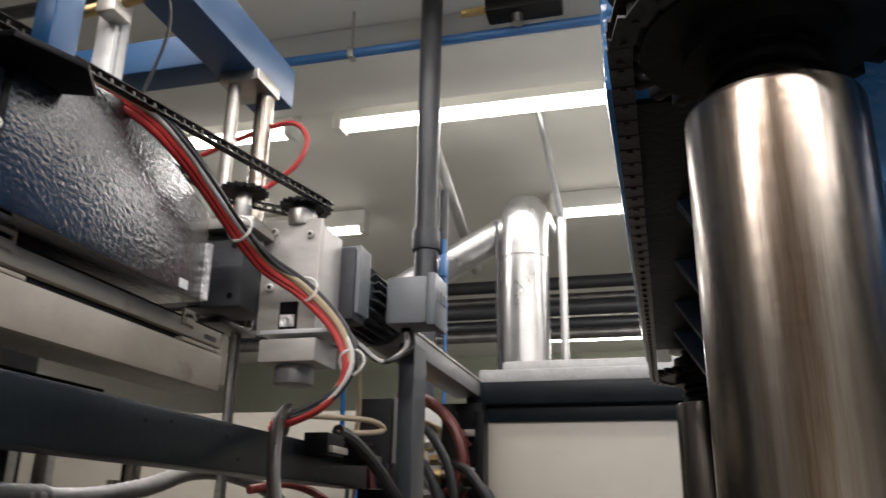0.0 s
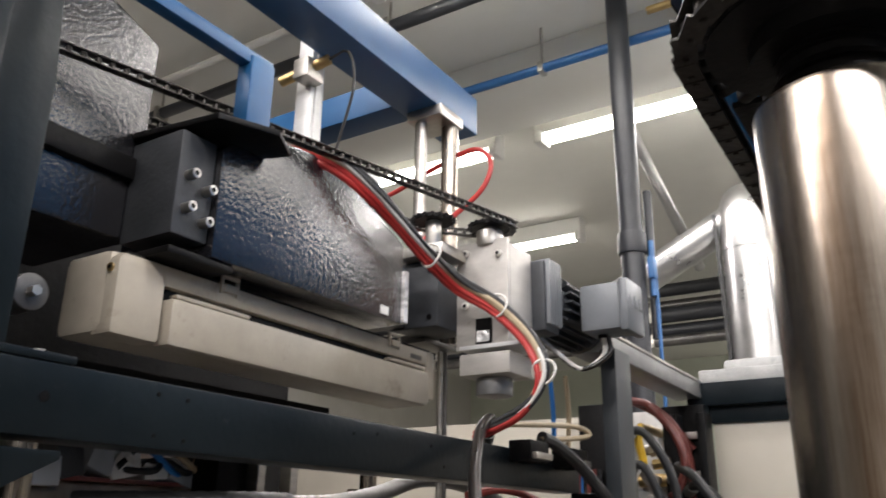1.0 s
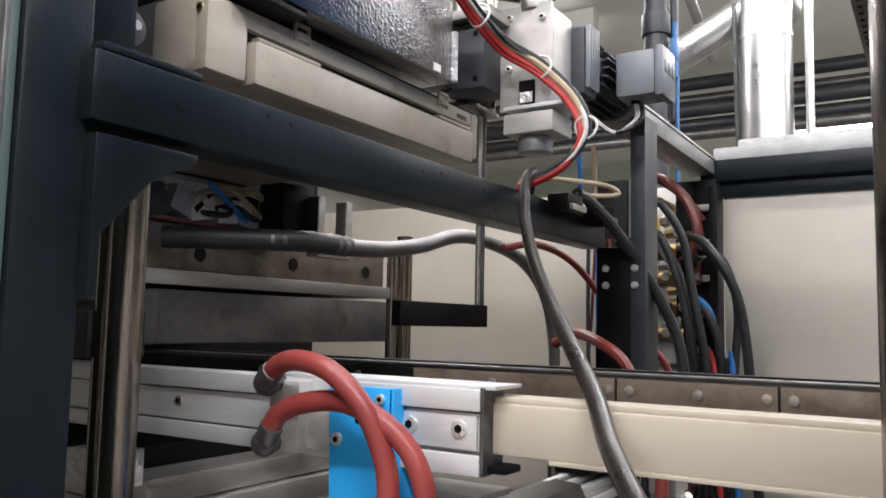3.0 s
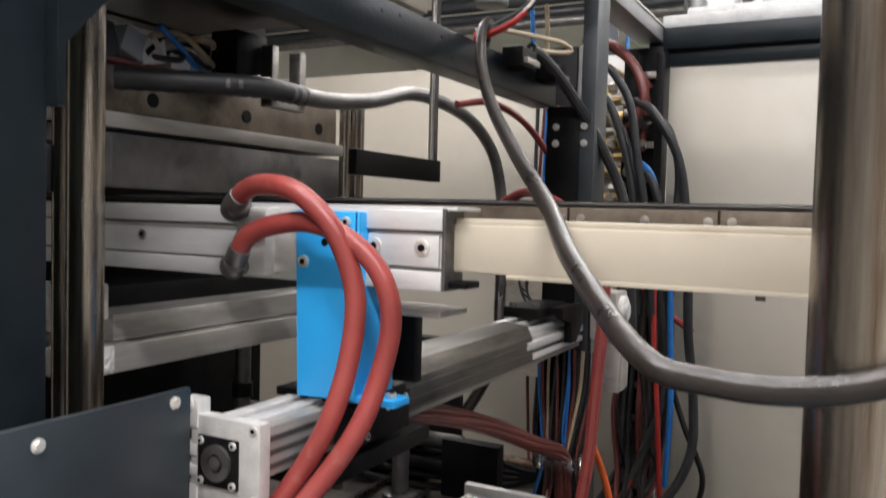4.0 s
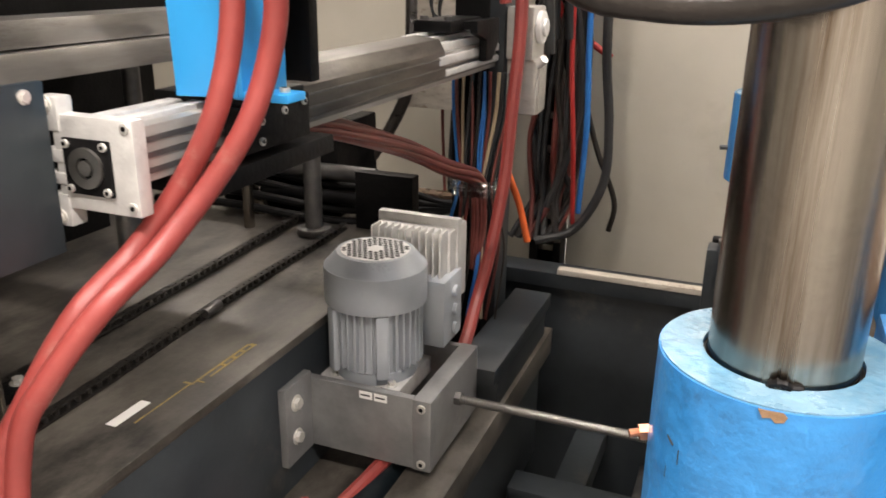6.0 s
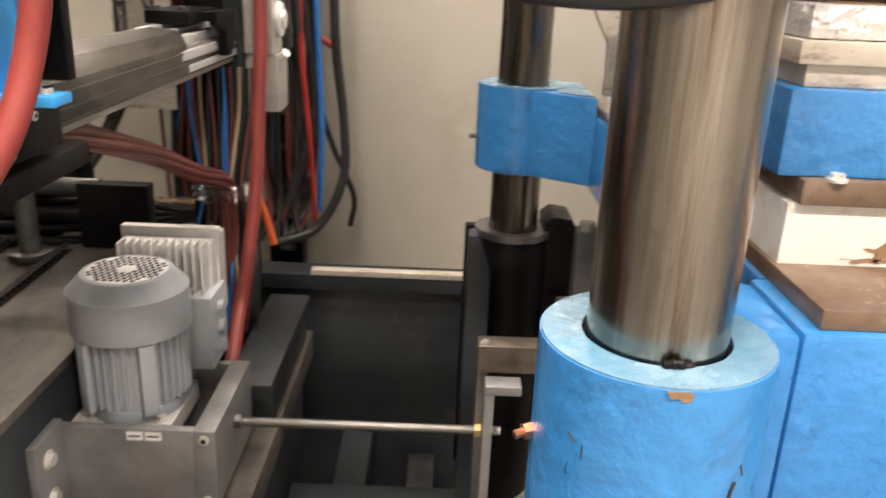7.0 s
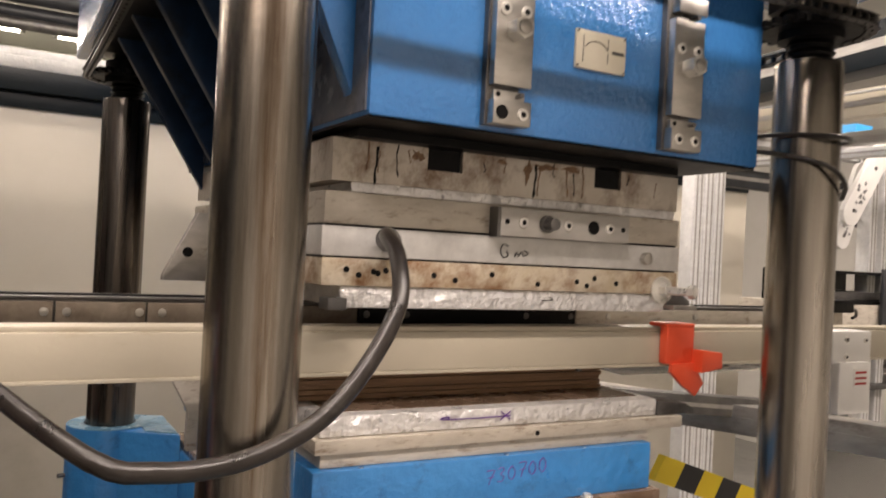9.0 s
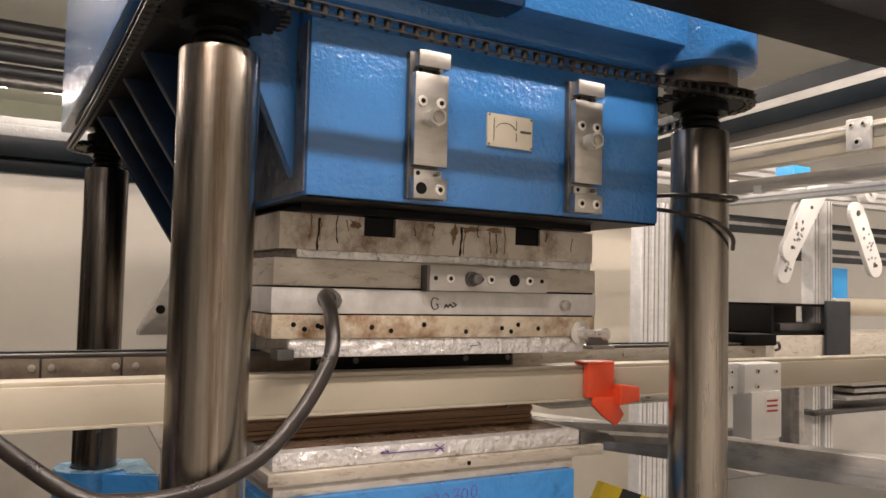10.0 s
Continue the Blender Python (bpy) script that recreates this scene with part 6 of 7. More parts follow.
hb = thing("hydraulic_block", (-0.95, 1.85, 0.65), "black hydraulic block with pipes on the base plate", "hydraulics")
part("block", Mesh().box(-1.35, -0.98, 1.72, 1.95, 0.650, 0.90, 0.006), BLACK, hb)
part("tube", Mesh().cyl((-1.6, 1.70, 0.78), (-0.86, 1.70, 0.78), 0.022, seg=18), STEEL_DARK, hb)
part("tube", Mesh().cyl((-1.6, 1.68, 0.72), (-0.80, 1.68, 0.72), 0.018, seg=18), BLACK, hb)
part("plate", Mesh().box(-0.90, -0.74, 1.66, 1.70, 0.650, 0.80, 0.004), BLACK, hb)
part("rail", Mesh().box(-0.98, -0.66, 1.88, 1.93, 0.650, 0.70, 0.004), BROWN_PLATE, hb)
for k in range(4):
    z = 0.672 + 0.026 * k
    cable("black_hose", [(-1.5, 1.62 + 0.02 * k, z), (-1.25, 1.60 + 0.03 * k, z + 0.02), (-1.0, 1.66 + 0.02 * k, z - 0.01), (-0.85, 1.74 + 0.015 * k, z - 0.02), (-0.72, 1.84, 0.672 + 0.006 * k), (-0.68, 1.95, 0.668 + 0.006 * k)], 0.011, BLACK,
          "black hydraulic hose lying on the base plate", "hose", group="hoses on the base plate")
cable("grey_hose", [(-0.95, 2.13, 1.25), (-0.93, 2.08, 1.10), (-0.90, 2.0, 0.98), (-0.945, 1.98, 0.86), (-1.0, 1.94, 0.76), (-1.045, 1.90, 0.695), (-1.062, 1.84, 0.674)], 0.017, HOSE_GREY, "grey hose curving down behind the axis", "hose", 0.001)


def gear_motor():
    cx, cy = -0.612, 1.195
    t = thing("gear_motor", (cx, cy, 0.55), "grey painted electric gear motor standing upright", "motor")
    part("flange", Mesh().cyl((cx, cy, 0.535), (cx, cy, 0.560), 0.082, seg=40, bev=0.006), MOTOR_GREY, t)
    part("core", Mesh().cyl((cx, cy, 0.555), (cx, cy, 0.690), 0.078, seg=40), MOTOR_GREY, t)
    for k in range(36):
        a = 2 * math.pi * k / 36
        part("cooling_fin", Mesh().box(0.074, 0.092, -0.0018, 0.0018, 0.566, 0.684, 0.0, Matrix.Translation((cx, cy, 0)) @ Matrix.Rotation(a, 4, "Z")), MOTOR_GREY, t)
    for a in (-1.0, -2.2):
        part("clamp_lug", Mesh().box(0.085, 0.098, -0.012, 0.012, 0.556, 0.684, 0.003, Matrix.Translation((cx, cy, 0)) @ Matrix.Rotation(a, 4, "Z")), MOTOR_GREY, t)
    hood = part("fan_hood", Mesh().cyl((cx, cy, 0.686), (cx, cy, 0.758), 0.099, seg=48, bev=0.003).cyl((cx, cy, 0.757), (cx, cy, 0.784), 0.098, 0.074, seg=48), MOTOR_GREY, t)
    part("grille", Mesh().cyl((cx, cy, 0.783), (cx, cy, 0.7855), 0.066, seg=40), WHITE_PAINT, hood, "pale perforated fan grille")
    for i in range(-5, 6):
        for j in range(-5, 6):
            x, y = i * 0.0112 + (0.0056 if j % 2 else 0), j * 0.0106
            if 0.012 < math.hypot(x, y) < 0.060:
                part("grille_hole", Mesh().box(cx + x - 0.0038, cx + x + 0.0038, cy + y - 0.0038, cy + y + 0.0038, 0.7848, 0.7860), BLACK, hood)
    box = part("inverter", Mesh().box(-0.665, -0.500, 1.300, 1.395, 0.640, 0.800, 0.006), ALU_CAST, t, "pale finned inverter housing")
    for k in range(11):
        x = -0.655 + k * 0.0145
        part("heat_fin", Mesh().box(x, x + 0.004, 1.262, 1.302, 0.69, 0.806, 0.001), ALU_CAST, box)
    part("inverter_rim", Mesh().box(-0.672, -0.495, 1.330, 1.350, 0.66, 0.818, 0.003), ALU_CAST, box)
    part("connection_box", Mesh().box(-0.555, -0.490, 1.245, 1.345, 0.575, 0.715, 0.006), MOTOR_GREY, t)
    for z in (0.60, 0.64, 0.68):
        part("plug", Mesh().cyl((-0.490, 1.30, z), (-0.482, 1.30, z), 0.012, seg=16), MOTOR_GREY, t)
    part("gear_foot", Mesh().box(-0.70, -0.53, 1.12, 1.28, 0.50, 0.537, 0.004), ALU_CAST, t)
    for dx, dy in ((-0.06, -0.06), (0.06, -0.06), (0.06, 0.06)):
        hex_bolt(t, (cx + dx, cy + dy, 0.537), (0, 0, 1), 0.008, 0.008)
    return t


gear_motor()


def motor_mount():
    t = thing("motor_mount", (-0.58, 1.15, 0.40), "bare grey steel motor mount screwed to the base", "bracket")
    part("front_plate", Mesh().box(-0.700, -0.4785, 1.066, 1.082, 0.415, 0.560, 0.002), GREY_STEEL, t)
    part("end_plate", Mesh().box(-0.478, -0.442, 1.0635, 1.315, 0.415, 0.5605, 0.002), GREY_STEEL, t)
    part("rear_plate", Mesh().box(-0.700, -0.478, 1.298, 1.314, 0.415, 0.560, 0.002), GREY_STEEL, t)
    part("flange", Mesh().box(-0.7013, -0.686, 0.975, 1.066, 0.415, 0.575, 0.002), GREY_STEEL, t)
    for z in (0.535, 0.465):
        hex_bolt(t, (-0.686, 1.01, z), (1, 0, 0), 0.011, 0.009)
    for z in (0.545, 0.430):
        socket_bolt(t, (-0.460, 1.0635, z), (0, -1, 0), 0.0085, 0.004)
    for x in (-0.585, -0.555):
        st = part("sticker", Mesh().box(x, x + 0.026, 1.0650, 1.0662, 0.540, 0.555), PAPER, t, "white label with unreadable print")
        part("print", Mesh().box(x + 0.003, x + 0.022, 1.0644, 1.0652, 0.546, 0.549), INK, st)
    r = thing("threaded_rod", (-0.44, 1.19, 0.49), "long threaded steel rod from the motor mount", "rod")
    part("core", Mesh().cyl((-0.47, 1.19, 0.505), (0.03, 1.19, 0.505), 0.0075, seg=16), STEEL, r)
    m = Mesh()
    pts = [(-0.44 + 0.0035 * k / 6, 1.19 + 0.0078 * math.cos(k * math.pi / 3), 0.505 + 0.0078 * math.sin(k * math.pi / 3)) for k in range(0, 800)]
    m.tube(pts, 0.0013, 5, step=0.02)
    part("thread", m, STEEL_DARK, r)
    part("nut", Mesh().cyl((-0.442, 1.19, 0.505), (-0.43, 1.19, 0.505), 0.014, seg=6), STEEL_DARK, r)
    part("end_nut", Mesh().cyl((-0.016, 1.19, 0.505), (0.0, 1.19, 0.505), 0.013, seg=6), BRASS, r)


motor_mount()


def pit_frame():
    t = thing("pit_frame", (-0.3, 1.5, -0.3), "dark grey painted steel machine bed with deep sides", "machine frame")
    part("rear_wall", Mesh().box(-0.70, 0.10, 1.94, 1.97, -0.28, 0.470, 0.003), GREY_PAINT, t)
    part("rear_rail", Mesh().box(-0.70, 2.2, 1.90, 1.99, 0.470, 0.512, 0.004), GREY_PAINT, t)
    part("rear_strip", Mesh().box(-0.42, 0.02, 1.895, 1.925, 0.5125, 0.528, 0.002), MOULD_STEEL, t, "bare worn steel strip")
    part("side_channel", Mesh().box(-0.500, -0.400, 0.30, 1.80, 0.33, 0.400, 0.004), TABLE, t)
    part("side_channel_web", Mesh().box(-0.470, -0.430, 0.30, 1.80, 0.02, 0.33, 0.002), GREY_PAINT, t)
    part("cable_ledge", Mesh().box(-0.50, -0.405, 1.32, 1.78, 0.47, 0.505, 0.003).box(-0.495, -0.41, 1.36, 1.75, 0.40, 0.47, 0.002), GREY_PAINT, t)
    part("round_tube", Mesh().cyl((-0.545, 0.4, 0.36), (-0.545, 1.5, 0.36), 0.035, seg=24), NAVY, t)
    part("slide_plate", Mesh().box(-0.70, -0.585, 0.40, 1.50, 0.34, 0.352, 0.002), TABLE, t)
    part("cross_bar", Mesh().box(-0.42, 0.10, 1.50, 1.58, 0.02, 0.10, 0.004), GREY_PAINT, t)
    part("long_bar", Mesh().box(-0.33, -0.25, 0.60, 1.92, 0.00, 0.07, 0.004), GREY_PAINT, t)
    part("tray", Mesh().box(-0.70, 0.20, 0.20, 1.95, -0.28, -0.26, 0.0), GREY_PAINT, t)
    part("inner_bar", Mesh().box(-0.15, -0.08, 0.60, 1.92, -0.10, -0.03, 0.004), STEEL_DARK, t)


pit_frame()


def rear_bearing(cx, cy, s):
    t = thing("bearing_housing", (cx, cy, 0.4), "greasy dark bearing housing round the rear column", "bearing", "rear bearing housings")
    part("body", Mesh().cyl((cx, cy, 0.10), (cx, cy, 0.742), 0.078, seg=36, bev=0.004), BLACK, t)
    part("cap", Mesh().ring((cx, cy), COL_R + 0.003, 0.084, 0.742, 0.757, 12), STEEL_DARK, t, "worn steel clamp ring")
    part("rib", Mesh().prism([(cx - 0.100, 0.10), (cx - 0.100, 0.775), (cx - 0.080, 0.775), (cx - 0.052, 0.690), (cx - 0.052, 0.10)], "y", cy - 0.135, cy - 0.082, 0.004), GREY_PAINT, t)
    part("back_plate", Mesh().box(cx - 0.10, cx + 0.24, cy + 0.08, cy + 0.11, 0.10, 0.73, 0.004), BLACK, t)
    part("shackle", Mesh().prism([(cx + 0.065, 0.50), (cx + 0.065, 0.775), (cx + 0.085, 0.79), (cx + 0.125, 0.785), (cx + 0.165, 0.70), (cx + 0.165, 0.50)], "y", cy - 0.03, cy + 0.078, 0.006), BLACK, t)
    part("guide_post", Mesh().box(cx + 0.100, cx + 0.140, cy - 0.235, cy - 0.195, 0.10, 0.822, 0.006), STEEL_DARK, t)
    part("guide_cap", Mesh().cyl((cx + 0.120, cy - 0.215, 0.822), (cx + 0.120, cy - 0.215, 0.838), 0.016, seg=6), STEEL, t)
    part("guide_plate", Mesh().box(cx + 0.148, cx + 0.215, cy - 0.25, cy - 0.19, 0.10, 0.882, 0.003), RUSTY_STRIP, t, "brown oily guide plate")
    part("guide_bar", Mesh().cyl((cx + 0.165, cy - 0.265, 0.10), (cx + 0.165, cy - 0.265, 0.80), 0.012, seg=14), STEEL, t)


rear_bearing(0.069, 1.614, 1)
rear_bearing(0.956, 1.614, 1)
b = thing("rod_bracket", (0.05, 1.25, 0.4), "grimy steel bracket plates holding the threaded rod", "bracket")
part("plate", Mesh().box(-0.016, 0.185, 1.195, 1.24, 0.618, 0.668, 0.002), RUSTY_STRIP, b)
part("cheek", Mesh().box(-0.016, 0.002, 1.20, 1.24, 0.30, 0.618, 0.002), STEEL_DARK, b)
part("angle", Mesh().box(-0.006, 0.010, 1.125, 1.165, 0.30, 0.612, 0.002).box(-0.006, 0.055, 1.125, 1.165, 0.612, 0.628, 0.002), GREY_STEEL, b)
part("rear_post", Mesh().box(0.15, 0.19, 1.22, 1.45, 0.10, 0.664, 0.003), STEEL_DARK, b)
hex_bolt(b, (-0.004, 1.21, 0.668), (0, 0, 1), 0.006, 0.005)

# ---------------------------------------------------------------- rear cabinet wall with its wiring


def rear_cabinet():
    t = thing("rear_enclosure", (0.5, 2.5, -0.3), "cream sheet metal enclosure with dark top rail", "enclosure")
    for x0, x1 in ((-0.535, 0.655), (0.66, 1.855), (1.86, 3.2)):
        part("panel", Mesh().box(x0, x1, 2.515, 2.535, -0.28, 1.93, 0.003), CREAM_WALL, t)
    part("panel", Mesh().box(-2.4, -0.64, 2.52, 2.54, -0.28, 1.93, 0.003), CREAM_WALL, t)
    part("top_rail", Mesh().box(-0.60, 3.2, 2.480, 2.56, 1.935, 2.005, 0.004), NAVY, t)
    part("top_sheet", Mesh().box(-0.56, 3.2, 2.49, 4.40, 2.0055, 2.045, 0.004), SHEET_PALE, t, "pale sheet on the top")
    part("insulation", Mesh().box(-0.50, 0.12, 2.56, 3.0, 2.045, 2.085, 0.012), SHEET_PALE, t, "pale wrapped insulation slab")
    part("post", Mesh().box(-0.640, -0.540, 2.44, 2.52, -0.28, 1.935, 0.004), NAVY, t)
    part("inner_rail", Mesh().box(-0.56, 3.2, 2.505, 2.5148, 1.885, 1.9345, 0.002), NAVY, t)


rear_cabinet()


def wiring_post():
    t = thing("wiring_post", (-0.82, 2.2, -0.3), "dark perforated post carrying cables", "post")
    part("post", Mesh().box(-0.925, -0.815, 2.40, 2.48, -0.28, 1.95, 0.004), BLACK, t)
    part("strip", Mesh().box(-0.812, -0.785, 2.40, 2.44, 0.5, 1.95, 0.002), STEEL_DARK, t)
    for k in range(12):
        z = 0.62 + 0.085 * k
        part("slot", Mesh().box(-0.876, -0.862, 2.3985, 2.4005, z, z + 0.03), GREY_PAINT, t)
    j = thing("junction_plate", (-0.95, 2.15, 0.9), "grey sheet metal junction plate behind the axis", "plate")
    part("plate", Mesh().box(-1.00, -0.84, 2.20, 2.21, 0.875, 1.34, 0.002), MOULD_STEEL, j)
    s = thing("cable_ladder", (-0.58, 2.40, 0.4), "dark slotted cable ladder", "cable ladder")
    part("rail", Mesh().box(-0.625, -0.600, 2.36, 2.44, 0.30, 1.90, 0.002), BLACK, s)
    part("rail", Mesh().box(-0.545, -0.520, 2.36, 2.44, 0.30, 1.90, 0.002), BLACK, s)
    for k in range(14):
        part("rung", Mesh().box(-0.60, -0.545, 2.39, 2.41, 0.40 + 0.11 * k, 0.42 + 0.11 * k, 0.001), STEEL, s)


wiring_post()
rng = random.Random(11)
for k in range(16):
    mt, nm, lb = ((CABLE_MAROON, "maroon_hose", "dark red hose on the wiring post"), (CABLE_BLUE, "blue_line", "blue air line on the wiring post"),
                  (RUBBER, "black_cable", "black cable on the wiring post"), (HOSE_GREY, "grey_cable", "grey cable on the wiring post"))[(0, 2, 1, 3, 2, 0, 3, 2)[k % 8]]
    x, y = -0.925 + 0.011 * k + rng.uniform(-0.008, 0.008), 2.365 + rng.uniform(-0.02, 0.02)
    pts = [(x + rng.uniform(-0.018, 0.018), y + rng.uniform(-0.015, 0.01), z) for z in (1.75, 1.5, 1.3, 1.1, 0.9, 0.7, 0.52)]
    pts.append((x + 0.08 + rng.uniform(-0.05, 0.05), 2.10 + rng.uniform(-0.06, 0.06), 0.52))
    cable(nm, pts, rng.uniform(0.0035, 0.0065), mt, lb, group="cables on the wiring post")
for k in range(14):
    mt, nm, lb = ((RUBBER, "black_cable", "thick black cable hanging by the ladder"), (CABLE_MAROON, "maroon_hose", "dark red hose hanging by the ladder"),
                  (RUBBER, "black_cable", "thick black cable hanging by the ladder"), (HOSE_GREY, "grey_cable", "grey cable hanging by the ladder"))[k % 4]
    x, y = -0.62 + 0.012 * k + rng.uniform(-0.01, 0.01), 2.34 + rng.uniform(-0.03, 0.01)
    pts = [(x + rng.uniform(-0.02, 0.02), y + rng.uniform(-0.02, 0.01), z) for z in (1.38, 1.25, 1.1, 0.95, 0.8, 0.7, 0.6)]
    pts.append((x - 0.02 + rng.uniform(-0.06, 0.06), 2.25, 0.48))
    cable(nm, pts, rng.uniform(0.006, 0.011), mt, lb, group="cables on the ladder")
cable("black_cable", [(-0.60, 2.33, 1.75), (-0.52, 2.25, 1.70), (-0.44, 2.25, 1.55), (-0.41, 2.26, 1.30), (-0.40, 2.27, 1.05), (-0.38, 2.28, 0.85), (-0.38, 2.26, 0.68), (-0.45, 2.22, 0.54), (-0.56, 2.18, 0.50)], 0.014, RUBBER, "thick black cable in a wide loop")
cable("black_cable", [(-0.58, 2.33, 1.5), (-0.50, 2.28, 1.2), (-0.46, 2.26, 0.9), (-0.50, 2.24, 0.72), (-0.54, 2.22, 0.60)], 0.011, RUBBER, "thick black cable in a loop")
cable("grey_cable", [(-0.47, 2.36, 0.9), (-0.42, 2.36, 0.75), (-0.36, 2.37, 0.60), (-0.37, 2.37, 0.50)], 0.009, HOSE_GREY, "grey cable end by the panel")
cable("blue_line", [(-0.47, 2.30, 1.40), (-0.455, 2.26, 1.25), (-0.45, 2.25, 1.1), (-0.44, 2.25, 0.85), (-0.45, 2.26, 0.58)], 0.009, CABLE_BLUE, "blue air line hanging straight")
cable("red_cable", [(-0.53, 2.30, 1.40), (-0.50, 2.24, 1.3), (-0.49, 2.22, 1.05), (-0.47, 2.22, 0.8), (-0.46, 2.24, 0.55)], 0.0075, CABLE_RED, "bright red cable hanging straight")
cable("red_tube_end", [(-0.56, 2.30, 1.20), (-0.53, 2.32, 1.135), (-0.47, 2.35, 1.085), (-0.403, 2.363, 1.040)], 0.010, CABLE_RED, "open end of a bright red tube")
cable("orange_cable", [(-0.66, 1.98, 0.95), (-0.62, 2.0, 0.80), (-0.57, 2.02, 0.66), (-0.54, 2.02, 0.55)], 0.010, CABLE_ORANGE, "bright orange cable hanging by the post")
cable("maroon_hose", [(-0.47, 1.62, 1.32), (-0.465, 1.60, 1.15), (-0.47, 1.58, 1.0), (-0.475, 1.56, 0.85), (-0.49, 1.53, 0.70), (-0.50, 1.46, 0.58), (-0.50, 1.36, 0.50), (-0.53, 1.20, 0.42), (-0.57, 0.95, 0.385),
                      (-0.62, 0.75, 0.375), (-0.68, 0.62, 0.37)], 0.014, HOSE_RED, "dark red hose running down to the pit", "hose")
cable("red_hose", [(-0.64, 0.95, 0.37), (-0.60, 0.86, 0.375), (-0.58, 0.80, 0.372), (-0.66, 0.73, 0.372), (-0.70, 0.70, 0.372)], 0.016, HOSE_RED, "faded red hose lying in the pit", "hose")
single("tape_wrap", Mesh().tube([(-0.552 + 0.058 * math.cos(a), 1.595 + 0.032 * math.sin(a), 0.800 + 0.002 * a) for a in [k * 0.4 for k in range(34)]], 0.012, 8), PLASTIC_CLEAR, "clear tape wrapped round the hoses", "tape")
for k in range(15):
    x = -0.622 + 0.0095 * k
    mt, col = ((CABLE_BLUE, "blue"), (CABLE_MAROON, "dark red"), (CABLE_TAN, "tan"), (RUBBER, "black"), (NAVY, "dark blue"), (CABLE_MAROON, "dark red"), (HOSE_GREY, "grey"), (CABLE_BLUE, "blue"))[k % 8]
    side = rng.uniform(-0.012, 0.012)
    cable("hanging_line", [(x + side, 1.64, 1.07), (x + side * 0.5, 1.635, 0.98), (x * 0.8 - 0.112, 1.615, 0.89), (x * 0.7 - 0.168 + rng.uniform(-0.008, 0.008), 1.60, 0.80), (x + rng.uniform(-0.015, 0.015), 1.60, 0.68),
                           (x - 0.005 + rng.uniform(-0.02, 0.01), 1.57, 0.50)], rng.uniform(0.0026, 0.0045), mt, "thin %s line hanging in the taped bundle" % col, group="taped bundle")
for k in range(5):
    cx, cz, q = -0.935 + 0.012 * k, 1.205 - 0.01 * k, 0.058 + 0.010 * (k % 3)
    cable("looped_wire", [(cx + 0.06 + q * 0.6 * math.cos(a), 2.17 - 0.006 * k, cz + q * math.sin(a)) for a in [0.6 + 0.5 * j for j in range(9)]], 0.0034, (RUBBER, NAVY)[k % 2], "dark wire looped beside the post", group="looped wires")


def valve_bank():
    t = thing("valve_bank", (-0.72, 2.48, 1.6), "row of brass valves and couplings on a dark board", "valve")
    part("board", Mesh().box(-0.80, -0.645, 2.49, 2.51, 1.35, 1.93, 0.002), ALU_CAST, t)
    for k, z in enumerate((1.72, 1.63, 1.54, 1.45)):
        part("body", Mesh().cyl((-0.76, 2.47, z), (-0.66, 2.47, z), 0.020, seg=16), BRASS, t)
        part("coupling", Mesh().cyl((-0.70, 2.475, z), (-0.70, 2.43, z), 0.015, seg=6), STEEL, t)
    part("lever", Mesh().tube([(-0.690, 2.31, 1.866), (-0.697, 2.30, 1.84), (-0.698, 2.30, 1.815), (-0.690, 2.30, 1.78), (-0.688, 2.30, 1.75)], 0.012, 8), YELLOW, t, "yellow ball-valve lever")
    part("ball_valve", Mesh().cyl((-0.690, 2.48, 1.86), (-0.690, 2.30, 1.86), 0.013, seg=16), BRASS, t)
    part("red_grip", Mesh().cyl((-0.80, 2.45, 1.84), (-0.755, 2.45, 1.845), 0.009, seg=12), CABLE_RED, t)


valve_bank()
for pts in ([(-0.72, 2.30, 1.84), (-0.685, 2.22, 1.842), (-0.640, 2.20, 1.825), (-0.581, 2.20, 1.724), (-0.554, 2.20, 1.566), (-0.522, 2.20, 1.383), (-0.50, 2.22, 1.1)],
            [(-0.72, 2.30, 1.745), (-0.685, 2.22, 1.75), (-0.640, 2.20, 1.722), (-0.585, 2.20, 1.566), (-0.552, 2.20, 1.382), (-0.54, 2.22, 1.1)],
            [(-0.57, 2.34, 1.685), (-0.546, 2.30, 1.695), (-0.493, 2.30, 1.665), (-0.458, 2.30, 1.57), (-0.451, 2.30, 1.476), (-0.461, 2.30, 1.361), (-0.47, 2.30, 1.2)],
            [(-0.60, 2.33, 1.53), (-0.55, 2.30, 1.525), (-0.51, 2.29, 1.45), (-0.495, 2.29, 1.35), (-0.49, 2.30, 1.2)],
            [(-0.66, 2.28, 1.70), (-0.61, 2.25, 1.64), (-0.575, 2.23, 1.5), (-0.56, 2.23, 1.3)]):
    h = thing("black_hose", pts[0], "thick black rubber hose from a valve", "hose", "hoses on the valve bank")
    part("hose", Mesh().tube(pts, 0.0125, 12), RUBBER, h)
    a, b = Vector(pts[0]), Vector(pts[1])
    part("coupling", Mesh().cyl(a - (b - a) * 0.5, a.lerp(b, 0.6), 0.0165, seg=8), STEEL, h, "bright steel hose coupling")
cable("blue_line", [(-0.62, 2.34, 1.555), (-0.573, 2.30, 1.557), (-0.528, 2.30, 1.506), (-0.502, 2.30, 1.366), (-0.50, 2.30, 1.2)], 0.010, CABLE_BLUE, "bright blue air line by the valves")
